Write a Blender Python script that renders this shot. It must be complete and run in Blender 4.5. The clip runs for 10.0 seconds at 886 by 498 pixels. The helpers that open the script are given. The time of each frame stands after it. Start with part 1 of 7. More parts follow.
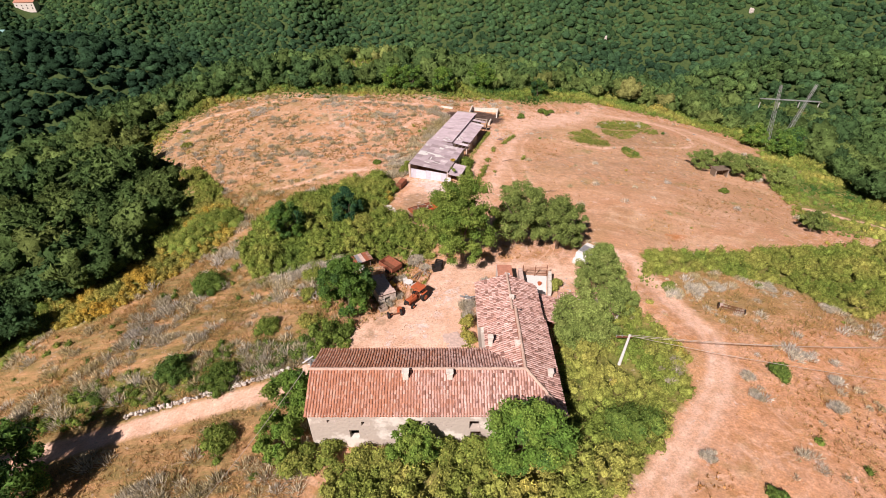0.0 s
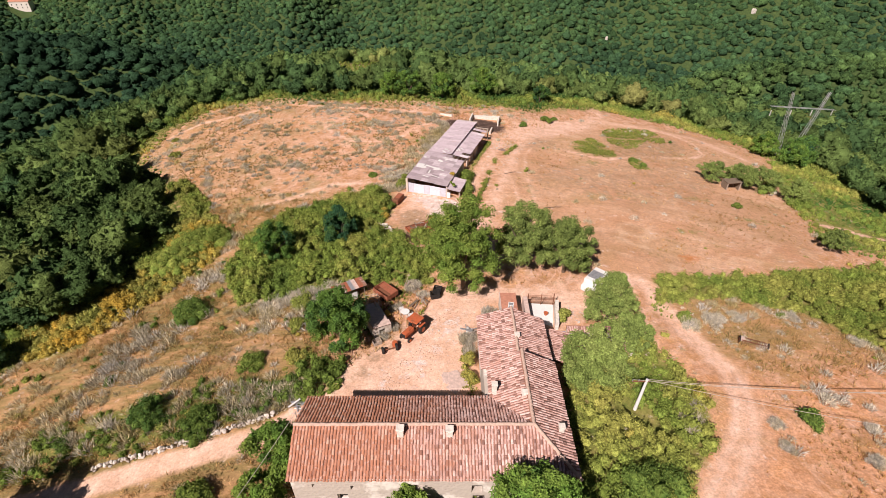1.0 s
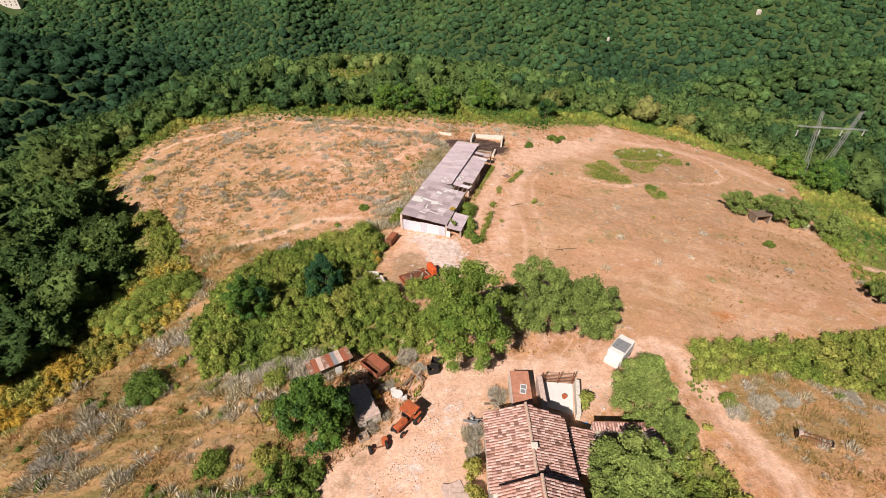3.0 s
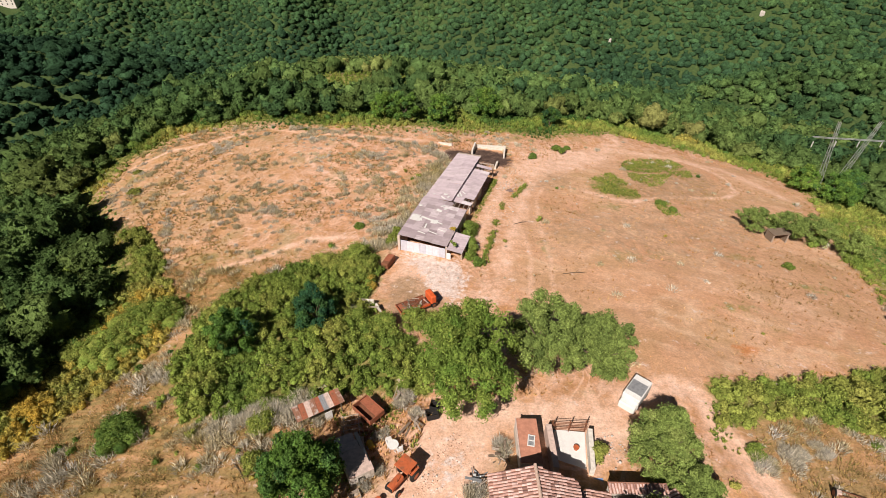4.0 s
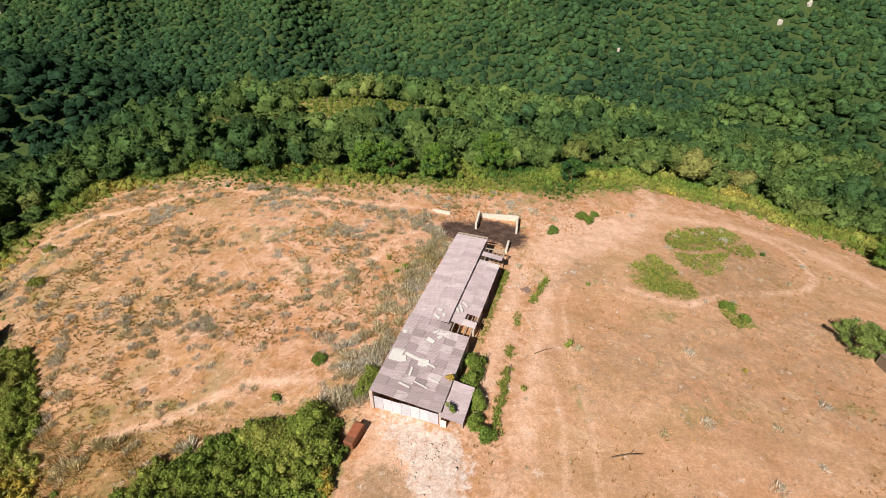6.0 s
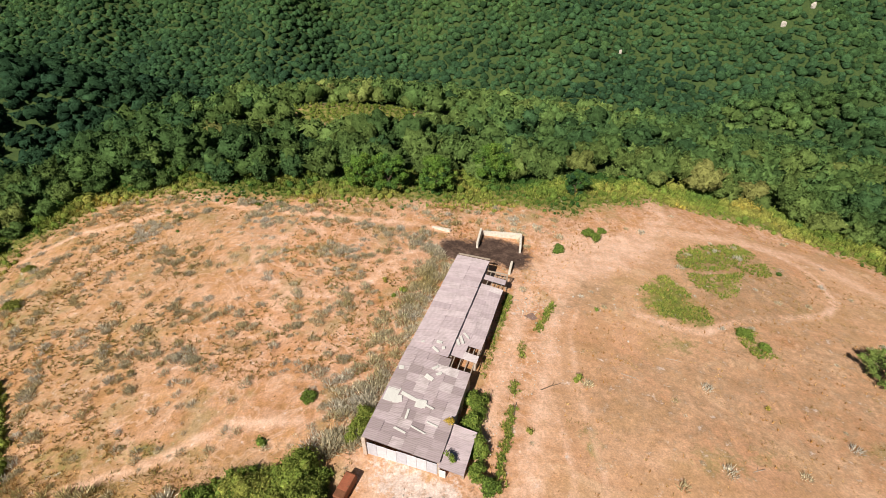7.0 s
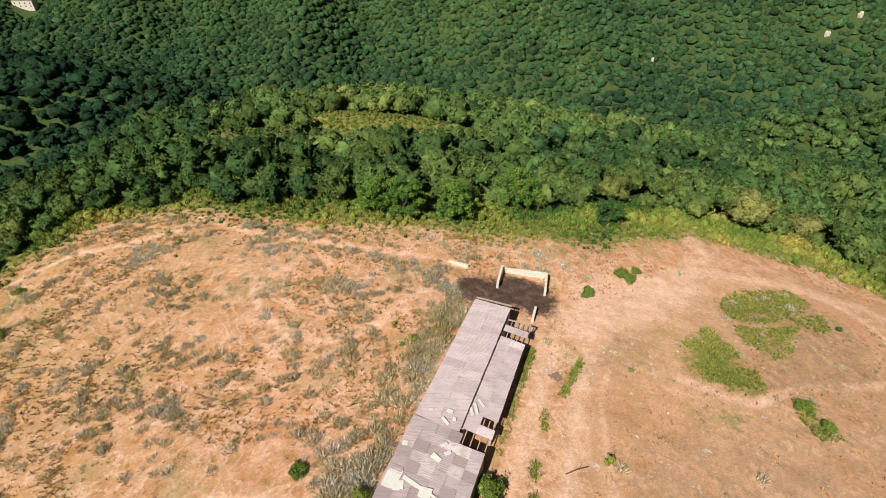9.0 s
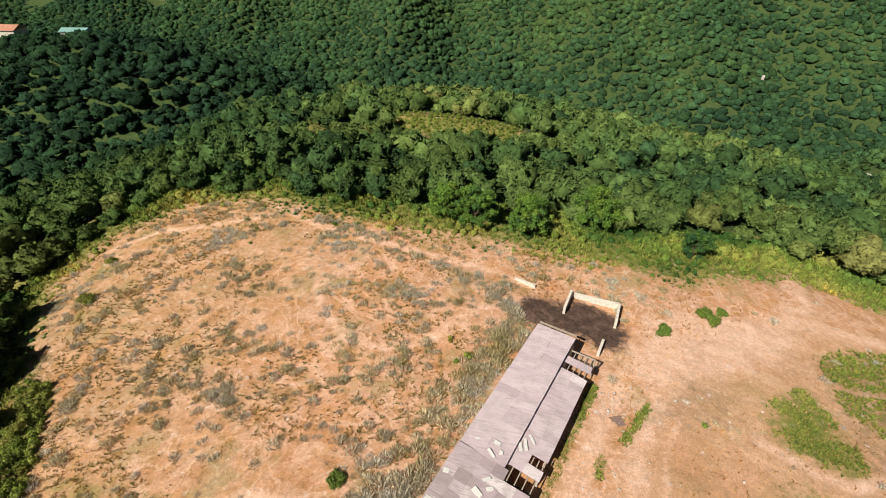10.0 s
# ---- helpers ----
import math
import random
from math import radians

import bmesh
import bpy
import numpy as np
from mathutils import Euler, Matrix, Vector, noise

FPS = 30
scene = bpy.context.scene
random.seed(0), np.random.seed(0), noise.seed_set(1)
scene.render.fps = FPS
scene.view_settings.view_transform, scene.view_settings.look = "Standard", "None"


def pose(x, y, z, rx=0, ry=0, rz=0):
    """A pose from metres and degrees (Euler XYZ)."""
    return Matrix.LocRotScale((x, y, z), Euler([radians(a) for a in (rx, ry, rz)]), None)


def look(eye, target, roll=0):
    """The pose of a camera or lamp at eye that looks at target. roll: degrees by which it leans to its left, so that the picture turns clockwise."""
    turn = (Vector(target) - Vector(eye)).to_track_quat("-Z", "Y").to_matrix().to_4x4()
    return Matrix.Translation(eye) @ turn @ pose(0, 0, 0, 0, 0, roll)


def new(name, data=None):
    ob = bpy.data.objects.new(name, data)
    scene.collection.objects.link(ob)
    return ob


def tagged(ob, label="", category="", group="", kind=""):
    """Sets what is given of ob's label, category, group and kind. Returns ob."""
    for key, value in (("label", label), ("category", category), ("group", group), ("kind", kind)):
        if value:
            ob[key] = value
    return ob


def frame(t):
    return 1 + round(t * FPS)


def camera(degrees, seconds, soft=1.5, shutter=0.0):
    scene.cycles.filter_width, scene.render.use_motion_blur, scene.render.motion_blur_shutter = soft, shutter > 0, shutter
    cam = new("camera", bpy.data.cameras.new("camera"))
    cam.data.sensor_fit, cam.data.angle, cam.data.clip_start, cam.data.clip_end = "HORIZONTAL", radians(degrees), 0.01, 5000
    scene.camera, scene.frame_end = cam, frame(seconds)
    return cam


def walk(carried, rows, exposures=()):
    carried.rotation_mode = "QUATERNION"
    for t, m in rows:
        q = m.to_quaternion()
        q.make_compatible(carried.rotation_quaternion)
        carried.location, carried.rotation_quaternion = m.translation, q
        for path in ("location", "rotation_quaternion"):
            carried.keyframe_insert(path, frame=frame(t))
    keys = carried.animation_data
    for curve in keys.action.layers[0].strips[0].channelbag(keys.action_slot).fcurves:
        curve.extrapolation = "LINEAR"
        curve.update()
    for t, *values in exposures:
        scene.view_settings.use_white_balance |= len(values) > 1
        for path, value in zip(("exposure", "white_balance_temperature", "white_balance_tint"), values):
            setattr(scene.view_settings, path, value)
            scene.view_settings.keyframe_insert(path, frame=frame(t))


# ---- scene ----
cam = camera(83.2, 10.0, soft=0.5)
PATH = [
    (0, (0.676, -1.038, 42.642), (0.666, 0.583, 41.471), -0.4),
    (0.5, (0.652, 1.511, 42.667), (0.644, 3.131, 41.495), -0.4),
    (1, (0.657, 4.424, 42.698), (0.651, 6.043, 41.524), -0.3),
    (1.5, (0.622, 7.224, 42.691), (0.62, 8.841, 41.515), -0.2),
    (2, (0.498, 10.097, 42.954), (0.498, 11.711, 41.774), -0.1),
    (2.5, (0.482, 12.784, 43.107), (0.484, 14.397, 41.925), -0.1),
    (4, (0.421, 21.51, 43.22), (0.426, 23.121, 42.034), 0.1),
    (4.3, (0.55, 23.6, 43.1), (0.554, 25.212, 41.915), 0.1),
    (4.4, (0.66, 25.95, 43.0), (0.664, 27.562, 41.816), 0.2),
    (4.5, (0.778, 29.828, 42.882), (0.782, 31.441, 41.7), 0.2),
    (4.6, (0.86, 33.75, 42.87), (0.864, 35.363, 41.688), 0.2),
    (4.7, (0.94, 37.65, 42.86), (0.944, 39.263, 41.678), 0.2),
    (4.8, (1.03, 41.1, 42.85), (1.034, 42.713, 41.668), 0.2),
    (4.9, (1.07, 42.55, 42.84), (1.074, 44.163, 41.658), 0.2),
    (5, (1.086, 43.163, 42.833), (1.09, 44.776, 41.651), 0.2),
    (5.5, (1.157, 45.722, 42.794), (1.161, 47.335, 41.612), 0.2),
    (7, (1.325, 53.297, 42.786), (1.328, 54.911, 41.605), 0.2),
    (7.5, (1.347, 55.563, 42.743), (1.349, 57.175, 41.559), 0.2),
    (8, (1.416, 57.868, 42.78), (1.417, 59.48, 41.596), 0.3),
    (8.5, (1.494, 59.879, 42.856), (1.488, 61.492, 41.673), 0.4),
    (9, (1.614, 61.847, 42.846), (1.537, 63.461, 41.667), 0.5),
    (9.5, (1.702, 63.319, 42.749), (1.504, 64.924, 41.573), 0.6),
    (10, (1.764, 64.593, 42.65), (1.407, 66.172, 41.475), 0.8),
]
walk(cam, [(t, look(eye, target, roll)) for t, eye, target, roll in PATH], [(0, 0.38, 6380, 21), (2.5, 0.36, 6440, 15), (4.5, 0.33, 6440, 11), (7.5, 0.33, 6470, 6), (10, 0.32, 6500, 5)])

# ---- light ----
SUN_FROM = Vector((-0.48, -0.88, 0.97)).normalized()
sky_world = bpy.data.worlds.new("sky")
scene.world = sky_world
sky_world.use_nodes = True
wt = sky_world.node_tree
sky = wt.nodes.new("ShaderNodeTexSky")
sky.sky_type, sky.sun_disc = "NISHITA", False
sky.sun_elevation, sky.sun_rotation = radians(44), radians(208)
wt.nodes["Background"].inputs["Strength"].default_value = 0.016
wt.links.new(sky.outputs["Color"], wt.nodes["Background"].inputs["Color"])
sun_data = bpy.data.lights.new("sun", "SUN")
sun_data.energy, sun_data.angle, sun_data.color = 5.0, radians(0.53), (1.0, 0.9, 0.79)
sun = new("sun", sun_data)
sun.matrix_world = look(SUN_FROM * 300, (0, 0, 0))


# ---- node materials ----
class Nodes:
    """A small wrapper to write shader graphs shortly."""

    def __init__(self, name):
        self.mat = bpy.data.materials.new(name)
        self.mat.use_nodes = True
        self.tree = self.mat.node_tree
        self.tree.nodes.clear()

    def add(self, kind, props=None, **sockets):
        n = self.tree.nodes.new("ShaderNode" + kind)
        for k, v in (props or {}).items():
            setattr(n, k, v)
        for k, v in sockets.items():
            s = n.inputs[int(k[1:])] if k[0] == "i" and k[1:].isdigit() else n.inputs[k.replace("_", " ")]
            if isinstance(v, bpy.types.NodeSocket):
                self.tree.links.new(v, s)
            else:
                s.default_value = v
        return n

    def coord(self):
        return self.add("NewGeometry").outputs["Position"]

    def noise(self, scale, detail=4.0, rough=0.6, vec=None):
        return self.add("TexNoise", Vector=vec or self.coord(), Scale=scale, Detail=detail, Roughness=rough).outputs["Fac"]

    def ramp(self, fac, stops):
        n = self.add("ValToRGB", Fac=fac)
        el = n.color_ramp.elements
        while len(el) < len(stops):
            el.new(0.5)
        for e, (p, c) in zip(el, stops):
            e.position, e.color = p, (*c, 1) if len(c) == 3 else c
        return n.outputs["Color"]

    def math(self, op, a, b=0.0, clamp=False):
        return self.add("Math", {"operation": op, "use_clamp": clamp}, i0=a, i1=b).outputs[0]

    def span(self, v, lo, hi, a=0.0, b=1.0):
        return self.add("MapRange", Value=v, From_Min=lo, From_Max=hi, To_Min=a, To_Max=b).outputs[0]

    def mix(self, fac, a, b, mode="MIX"):
        n = self.add("MixRGB", {"blend_type": mode}, Fac=fac)
        for k, v in (("Color1", a), ("Color2", b)):
            if isinstance(v, bpy.types.NodeSocket):
                self.tree.links.new(v, n.inputs[k])
            else:
                n.inputs[k].default_value = (*v, 1)
        return n.outputs["Color"]

    def attr(self, name, out="Fac"):
        return self.add("Attribute", {"attribute_name": name}).outputs[out]

    def island(self):
        return self.add("NewGeometry").outputs["Random Per Island"]

    def chance(self):
        return self.add("ObjectInfo").outputs["Random"]

    def finish(self, color, rough=0.8, metal=0.0, bump=None, depth=0.02, spec=0.3):
        p = self.add("BsdfPrincipled", Roughness=rough, Metallic=metal)
        p.inputs["Specular IOR Level"].default_value = spec
        if isinstance(color, bpy.types.NodeSocket):
            self.tree.links.new(color, p.inputs["Base Color"])
        else:
            p.inputs["Base Color"].default_value = (*color, 1)
        if bump is not None:
            b = self.add("Bump", Height=bump, Distance=depth, Strength=0.8)
            self.tree.links.new(b.outputs[0], p.inputs["Normal"])
        self.out(p.outputs[0])
        return self.mat

    def out(self, shader):
        o = self.add("OutputMaterial")
        self.tree.links.new(shader, o.inputs["Surface"])


def foliage(name, stops, through_light=0.25, vary=0.35, fine=5.0, relief=0.12, detail=3.0):
    """Leaves: hue by plant, brightness by leaf, cluster shade painted into the colour, fine relief of sprays and twigs,
    some light shining through.
    """
    n = Nodes(name)
    base = n.ramp(n.attr("tint"), stops)
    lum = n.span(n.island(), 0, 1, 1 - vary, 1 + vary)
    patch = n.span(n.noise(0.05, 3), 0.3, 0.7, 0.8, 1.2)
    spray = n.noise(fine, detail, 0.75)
    # The spray noise also dims and brightens the colour like shade between leaf clusters.
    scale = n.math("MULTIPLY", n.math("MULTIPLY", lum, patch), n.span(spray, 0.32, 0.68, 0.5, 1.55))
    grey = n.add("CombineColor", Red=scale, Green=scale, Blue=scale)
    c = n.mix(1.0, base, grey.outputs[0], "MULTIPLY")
    b = n.add("Bump", Height=spray, Distance=relief, Strength=1.0).outputs[0]
    d = n.add("BsdfDiffuse", Color=c, Roughness=0.5, Normal=b)
    t = n.add("BsdfTranslucent", Color=c, Normal=b)
    m = n.add("MixShader", Fac=through_light)
    n.tree.links.new(d.outputs[0], m.inputs[1])
    n.tree.links.new(t.outputs[0], m.inputs[2])
    n.out(m.outputs[0])
    return n.mat


def plain(name, c, rough=0.7, metal=0.0, vary=0.25, grain=6.0, rust=None, spec=0.3):
    """Paint, metal or wood with two scales of wear, optionally rust."""
    n = Nodes(name)
    tone = n.mix(n.span(n.noise(grain, 5), 0.3, 0.7), tuple(v * (1 - vary) for v in c), tuple(min(1, v * (1 + vary)) for v in c))
    tone = n.mix(n.span(n.noise(grain * 8, 3), 0.35, 0.65, 0, 0.5), tone, tuple(v * 0.6 for v in c))
    if rust:
        tone = n.mix(n.span(n.noise(grain * 0.5, 6, 0.7), 0.52, 0.62), tone, rust)
    return n.finish(tone, rough, metal, n.noise(grain * 6, 3), 0.01, spec)


# Low stops: dark leaf green, with far haze put in as extra blue.
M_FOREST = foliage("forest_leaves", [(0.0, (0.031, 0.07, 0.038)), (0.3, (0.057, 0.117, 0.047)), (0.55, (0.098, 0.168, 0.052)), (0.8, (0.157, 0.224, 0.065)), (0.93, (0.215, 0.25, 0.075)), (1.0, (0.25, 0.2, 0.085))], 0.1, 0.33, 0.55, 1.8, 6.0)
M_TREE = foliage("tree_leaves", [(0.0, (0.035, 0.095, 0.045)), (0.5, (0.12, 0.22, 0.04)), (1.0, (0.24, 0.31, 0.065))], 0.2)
M_SHRUB = foliage("shrub_leaves", [(0.0, (0.05, 0.11, 0.028)), (0.4, (0.165, 0.225, 0.045)), (0.75, (0.32, 0.31, 0.08)), (1.0, (0.5, 0.34, 0.06))], 0.1, 0.4)
M_GREYLEAF = foliage("grey_green_leaves", [(0.0, (0.12, 0.17, 0.05)), (0.5, (0.21, 0.28, 0.075)), (1.0, (0.31, 0.34, 0.115))], 0.2)
M_SAGE = foliage("sage_leaves", [(0.0, (0.46, 0.39, 0.19)), (0.5, (0.56, 0.505, 0.37)), (1.0, (0.62, 0.585, 0.52))], 0.4, 0.4, 3.0, 0.05)
M_STRAW = foliage("straw", [(0.0, (0.36, 0.19, 0.06)), (0.5, (0.5, 0.29, 0.12)), (1.0, (0.58, 0.41, 0.2))], 0.2)
M_BARK = plain("bark", (0.16, 0.12, 0.085), 0.9, grain=8)


def ground_material():
    n = Nodes("ground_soil")
    w = n.add("SeparateColor", Color=n.attr("zone", "Color"))
    w2 = n.add("SeparateColor", Color=n.attr("zone_b", "Color"))
    big, mid, fine = n.noise(0.09, 5), n.noise(0.55, 6, 0.65), n.noise(5.0, 6, 0.7)
    dry = n.ramp(mid, [(0.3, (0.355, 0.195, 0.09)), (0.42, (0.52, 0.283, 0.152)), (0.55, (0.6, 0.357, 0.236)), (0.72, (0.69, 0.447, 0.33))])
    dry = n.mix(n.span(big, 0.5, 0.64, 0, 0.4), dry, (0.558, 0.270, 0.11))
    worn_paths = n.add("TexNoise", Vector=n.coord(), Scale=0.14, Detail=3.0, Distortion=2.2).outputs["Fac"]
    dry = n.mix(n.span(n.math("ABSOLUTE", n.math("SUBTRACT", worn_paths, 0.5)), 0.0, 0.035, 0.75, 0.0), dry, (0.731, 0.480, 0.351))
    dry = n.mix(n.span(n.noise(0.16, 5, 0.65), 0.53, 0.65, 0, 0.6), dry, (0.335, 0.270, 0.13))
    shifted = n.add("Mapping", Vector=n.coord(), Location=(37.0, 11.0, 0)).outputs[0]
    dry = n.mix(n.span(n.noise(0.2, 6, 0.7, shifted), 0.56, 0.64, 0, 0.5), dry, (0.58, 0.31, 0.12))
    contour = n.add("Mapping", Vector=n.coord(), Rotation=(0, 0, -0.95), Scale=(0.25, 1.3, 1.0)).outputs[0]
    grass = n.ramp(n.noise(0.6, 6, 0.7, contour), [(0.3, (0.17, 0.145, 0.05)), (0.45, (0.3, 0.215, 0.09)), (0.58, (0.47, 0.28, 0.135)), (0.72, (0.62, 0.37, 0.21))])
    dry = n.mix(n.math("MULTIPLY", n.attr("warm"), n.span(n.noise(0.25, 5), 0.35, 0.65, 0.1, 0.7)), dry, n.ramp(fine, [(0.35, (0.6, 0.27, 0.12)), (0.65, (0.72, 0.39, 0.22))]))
    dry = n.mix(n.attr("grassy"), dry, grass)
    lie = n.add("Mapping", {"vector_type": "TEXTURE"}, Vector=n.coord(), Rotation=(0, 0, -0.38), Scale=(5.0, 1.7, 5.0)).outputs[0]
    rows = n.math("ADD", n.math("MULTIPLY", n.noise(1.0, 5, 0.65, lie), 0.5), n.math("MULTIPLY", n.noise(0.3, 6, 0.7), 0.5))
    field = n.ramp(rows, [(0.3, (0.42, 0.243, 0.13)), (0.42, (0.545, 0.325, 0.193)), (0.55, (0.615, 0.38, 0.247)), (0.7, (0.7, 0.468, 0.33))])
    field = n.mix(n.span(big, 0.45, 0.65, 0, 0.5), field, (0.528, 0.255, 0.134))
    field = n.mix(n.span(n.noise(0.12, 5, 0.6), 0.5, 0.64, 0, 0.5), field, (0.42, 0.29, 0.14))
    field = n.mix(n.span(n.noise(0.06, 6, 0.65), 0.5, 0.58, 0, 0.45), field, (0.47, 0.265, 0.15))
    field = n.mix(n.span(n.add("TexNoise", Vector=n.coord(), Scale=0.09, Detail=6.0, Roughness=0.6, Distortion=1.5).outputs["Fac"], 0.55, 0.64, 0, 0.6), field, (0.68, 0.46, 0.31))
    track = n.ramp(mid, [(0.3, (0.64, 0.385, 0.26)), (0.6, (0.79, 0.53, 0.4)), (0.8, (0.85, 0.62, 0.5))])
    green = n.ramp(mid, [(0.3, (0.12, 0.16, 0.035)), (0.5, (0.22, 0.22, 0.06)), (0.68, (0.36, 0.29, 0.11))])
    dark = n.ramp(n.noise(0.9, 6, 0.7), [(0.3, (0.05, 0.032, 0.027)), (0.5, (0.095, 0.062, 0.05)), (0.7, (0.19, 0.125, 0.1))])
    red = n.mix(fine, (0.5, 0.19, 0.07), (0.55, 0.27, 0.12))
    wood = n.ramp(mid, [(0.3, (0.04, 0.07, 0.025)), (0.7, (0.075, 0.11, 0.035))])

    def edge(weight, soft=0.5):
        v = n.math("ADD", weight, n.math("MULTIPLY", n.math("SUBTRACT", n.noise(0.8, 6, 0.75), 0.5), soft * 2.2))
        return n.span(v, 0.3, 0.7)

    c = n.mix(edge(w.outputs[1]), dry, field)
    c = n.mix(edge(w2.outputs[0], 0.9), c, red)
    c = n.mix(edge(w.outputs[2], 0.9), c, green)
    c = n.mix(edge(w.outputs[0], 0.36), c, track)
    c = n.mix(edge(n.attr("bare"), 0.8), c, n.ramp(mid, [(0.3, (0.32, 0.2, 0.115)), (0.55, (0.42, 0.27, 0.165)), (0.7, (0.52, 0.36, 0.25))]))
    c = n.mix(edge(n.attr("gravel"), 1.4), c, n.ramp(n.noise(1.6, 6, 0.75), [(0.34, (0.46, 0.32, 0.24)), (0.45, (0.66, 0.5, 0.43)), (0.6, (0.78, 0.65, 0.6))]))
    c = n.mix(edge(w2.outputs[1], 0.75), c, dark)
    c = n.mix(edge(w2.outputs[2], 0.4), c, wood)
    grain = n.math("MULTIPLY", n.span(fine, 0.28, 0.72, 0.7, 1.25), n.span(n.noise(1.7, 5, 0.7), 0.3, 0.7, 0.84, 1.15))
    grey = n.add("CombineColor", Red=grain, Green=grain, Blue=grain)
    c = n.mix(1.0, c, grey.outputs[0], "MULTIPLY")
    speck = n.noise(9.0, 2, 0.4)
    c = n.mix(n.math("MULTIPLY", n.span(speck, 0.68, 0.74), n.math("MULTIPLY", w.outputs[0], 0.5)), c, (0.75, 0.66, 0.56))
    return n.finish(c, 0.95, 0.0, n.math("ADD", fine, mid), 0.07, 0.1)


M_GROUND = ground_material()


# ---- the lie of the land ----
HILL = (0.8504, 0.1066, -2.3347, -3.8035, -2.7638, 0.7648, 0.7724, 0.3669, -0.1937, -0.0831)
EDGE = [(-60, 12), (-57, 34), (-50, 48), (-41, 57), (-38, 67), (-41, 77), (-53, 91), (-67, 107), (-67, 119), (-58, 129), (-43, 130),
        (-27, 126), (-1, 126), (23, 126), (41, 134), (59, 130), (73, 122), (76.8, 112), (69.8, 98), (64.6, 85), (62.5, 77), (60, 67), (72, 63), (92, 52),
        (100, 20), (80, -40), (0, -50), (-52, -30)]


def poly_dist(x, y, pts, closed=True):
    """Distance to a line of points; negative inside if it is closed."""
    x, y = np.asarray(x, float), np.asarray(y, float)
    best = np.full(x.shape, 1e9)
    odd = np.zeros(x.shape, bool)
    n = len(pts)
    for i in range(n if closed else n - 1):
        (ax, ay), (bx, by) = pts[i], pts[(i + 1) % n]
        dx, dy = bx - ax, by - ay
        u = np.clip(((x - ax) * dx + (y - ay) * dy) / (dx * dx + dy * dy), 0, 1)
        best = np.minimum(best, np.hypot(x - ax - u * dx, y - ay - u * dy))
        if closed:
            cross = ((ay > y) != (by > y)) & (x < dx * (y - ay) / (dy if dy else 1e-9) + ax)
            odd ^= cross
    return np.where(odd, -best, best) if closed else best


def east_meadow(y):
    """How far the open green slope reaches below the eastern rim."""
    return np.interp(y, [50, 62, 78, 100, 115, 125], [12, 24, 22, 14, 10, 9])


def west_wood(x, y):
    """1 where the dark wood of the western ravine and hill grows."""
    d = x - np.interp(y, [120, 170, 205, 273, 335], [0, -30, -40, -45, -50])
    w = np.interp(y, [60, 120, 200, 250, 300, 340], [60, 78, 70, 46, 20, 8])
    back = np.clip((y - (330 + 0.1 * (x + 160))) / 25, 0, 1)
    return np.clip((-d - w) / 14, 0, 1) * (1 - back)


def wooded_land(x, y):
    """The country round the hill: a spur beyond it, a hill to the west, one to the east, and the mountainside across the valley."""
    crest = np.interp(y, [60, 128, 157, 175, 190, 208, 240, 273, 300, 335, 380, 430], [-2, -5.5, -8.5, -13.5, -14.8, -13.8, -21, -31, -44, -70, -92, -99])
    d = x - np.interp(y, [120, 170, 205, 273, 335], [0, -30, -40, -45, -50])
    w = np.interp(y, [120, 200, 250, 300, 340], [105, 76, 50, 24, 12])
    west_side = 0.10 * np.minimum(-d, w) + 0.62 * 9 * np.logaddexp(0, (-d - w) / 9)
    spur = crest - np.where(d < 0, west_side, 0.11 * (np.sqrt(d * d + 400) - 20) + 0.0004 * np.maximum(d - 60, 0) ** 2)
    top = np.interp(x, [-620, -420, -300, -245, -200, -160, -128, -95, -60, 0], [-10, -24, -29, -22, -26, -35, -43, -58, -80, -110])
    d = np.abs(y - (292 + 0.1 * (x + 160)))
    west = top - 0.5 * (np.sqrt(d * d + 144) - 12)
    top = np.interp(x, [40, 100, 135, 160, 190, 253, 420, 600], [-110, -82, -62, -50, -43, -36, -15, 0])
    d = y - (301 - 0.1 * (x - 170))
    east = top - np.where(d > 0, 0.6, 0.33) * (np.sqrt(d * d + 225) - 15)
    fold = 9 * np.sin(x * 0.031 + 0.6 * np.sin(y * 0.012)) + 6 * np.sin(x * 0.071 + 1.3 + y * 0.01) - 22 * np.exp(-((x + 75 + 0.25 * (y - 480)) / 26) ** 2)
    rise = np.logaddexp(0, (y - (430 - 0.28 * x)) / 18) * 18
    far = -95 + 0.42 * rise + fold * np.clip(rise / 60, 0, 1)
    return spur, west, east, far


def height(x, y):
    x, y = np.asarray(x, float), np.asarray(y, float)
    u, v = np.clip(x, -75, 92) / 50, (np.clip(y, 0, 140) - 75) / 50
    z = sum(c * b for c, b in zip(HILL, (1, u, v, u * u, u * v, v * v, u ** 3, u * u * v, u * v * v, v ** 3)))
    s = np.maximum(poly_dist(x, y, EDGE), 0)
    hill = z - 0.42 * (np.sqrt(s * s + 400) - 20) - 0.0012 * np.maximum(s - 25, 0) ** 2
    parts = [hill, *wooded_land(x, y)]
    top = np.maximum.reduce(parts)
    soft = 3.0 * np.log(sum(np.exp((p - top) / 3.0) for p in parts)) + top
    near = np.clip((s - 2) / 20, 0, 1)
    return hill * (1 - near) + np.minimum(soft, 60 + 0.05 * soft) * near


def ground_z(x, y):
    return float(height(np.array([x]), np.array([y]))[0])


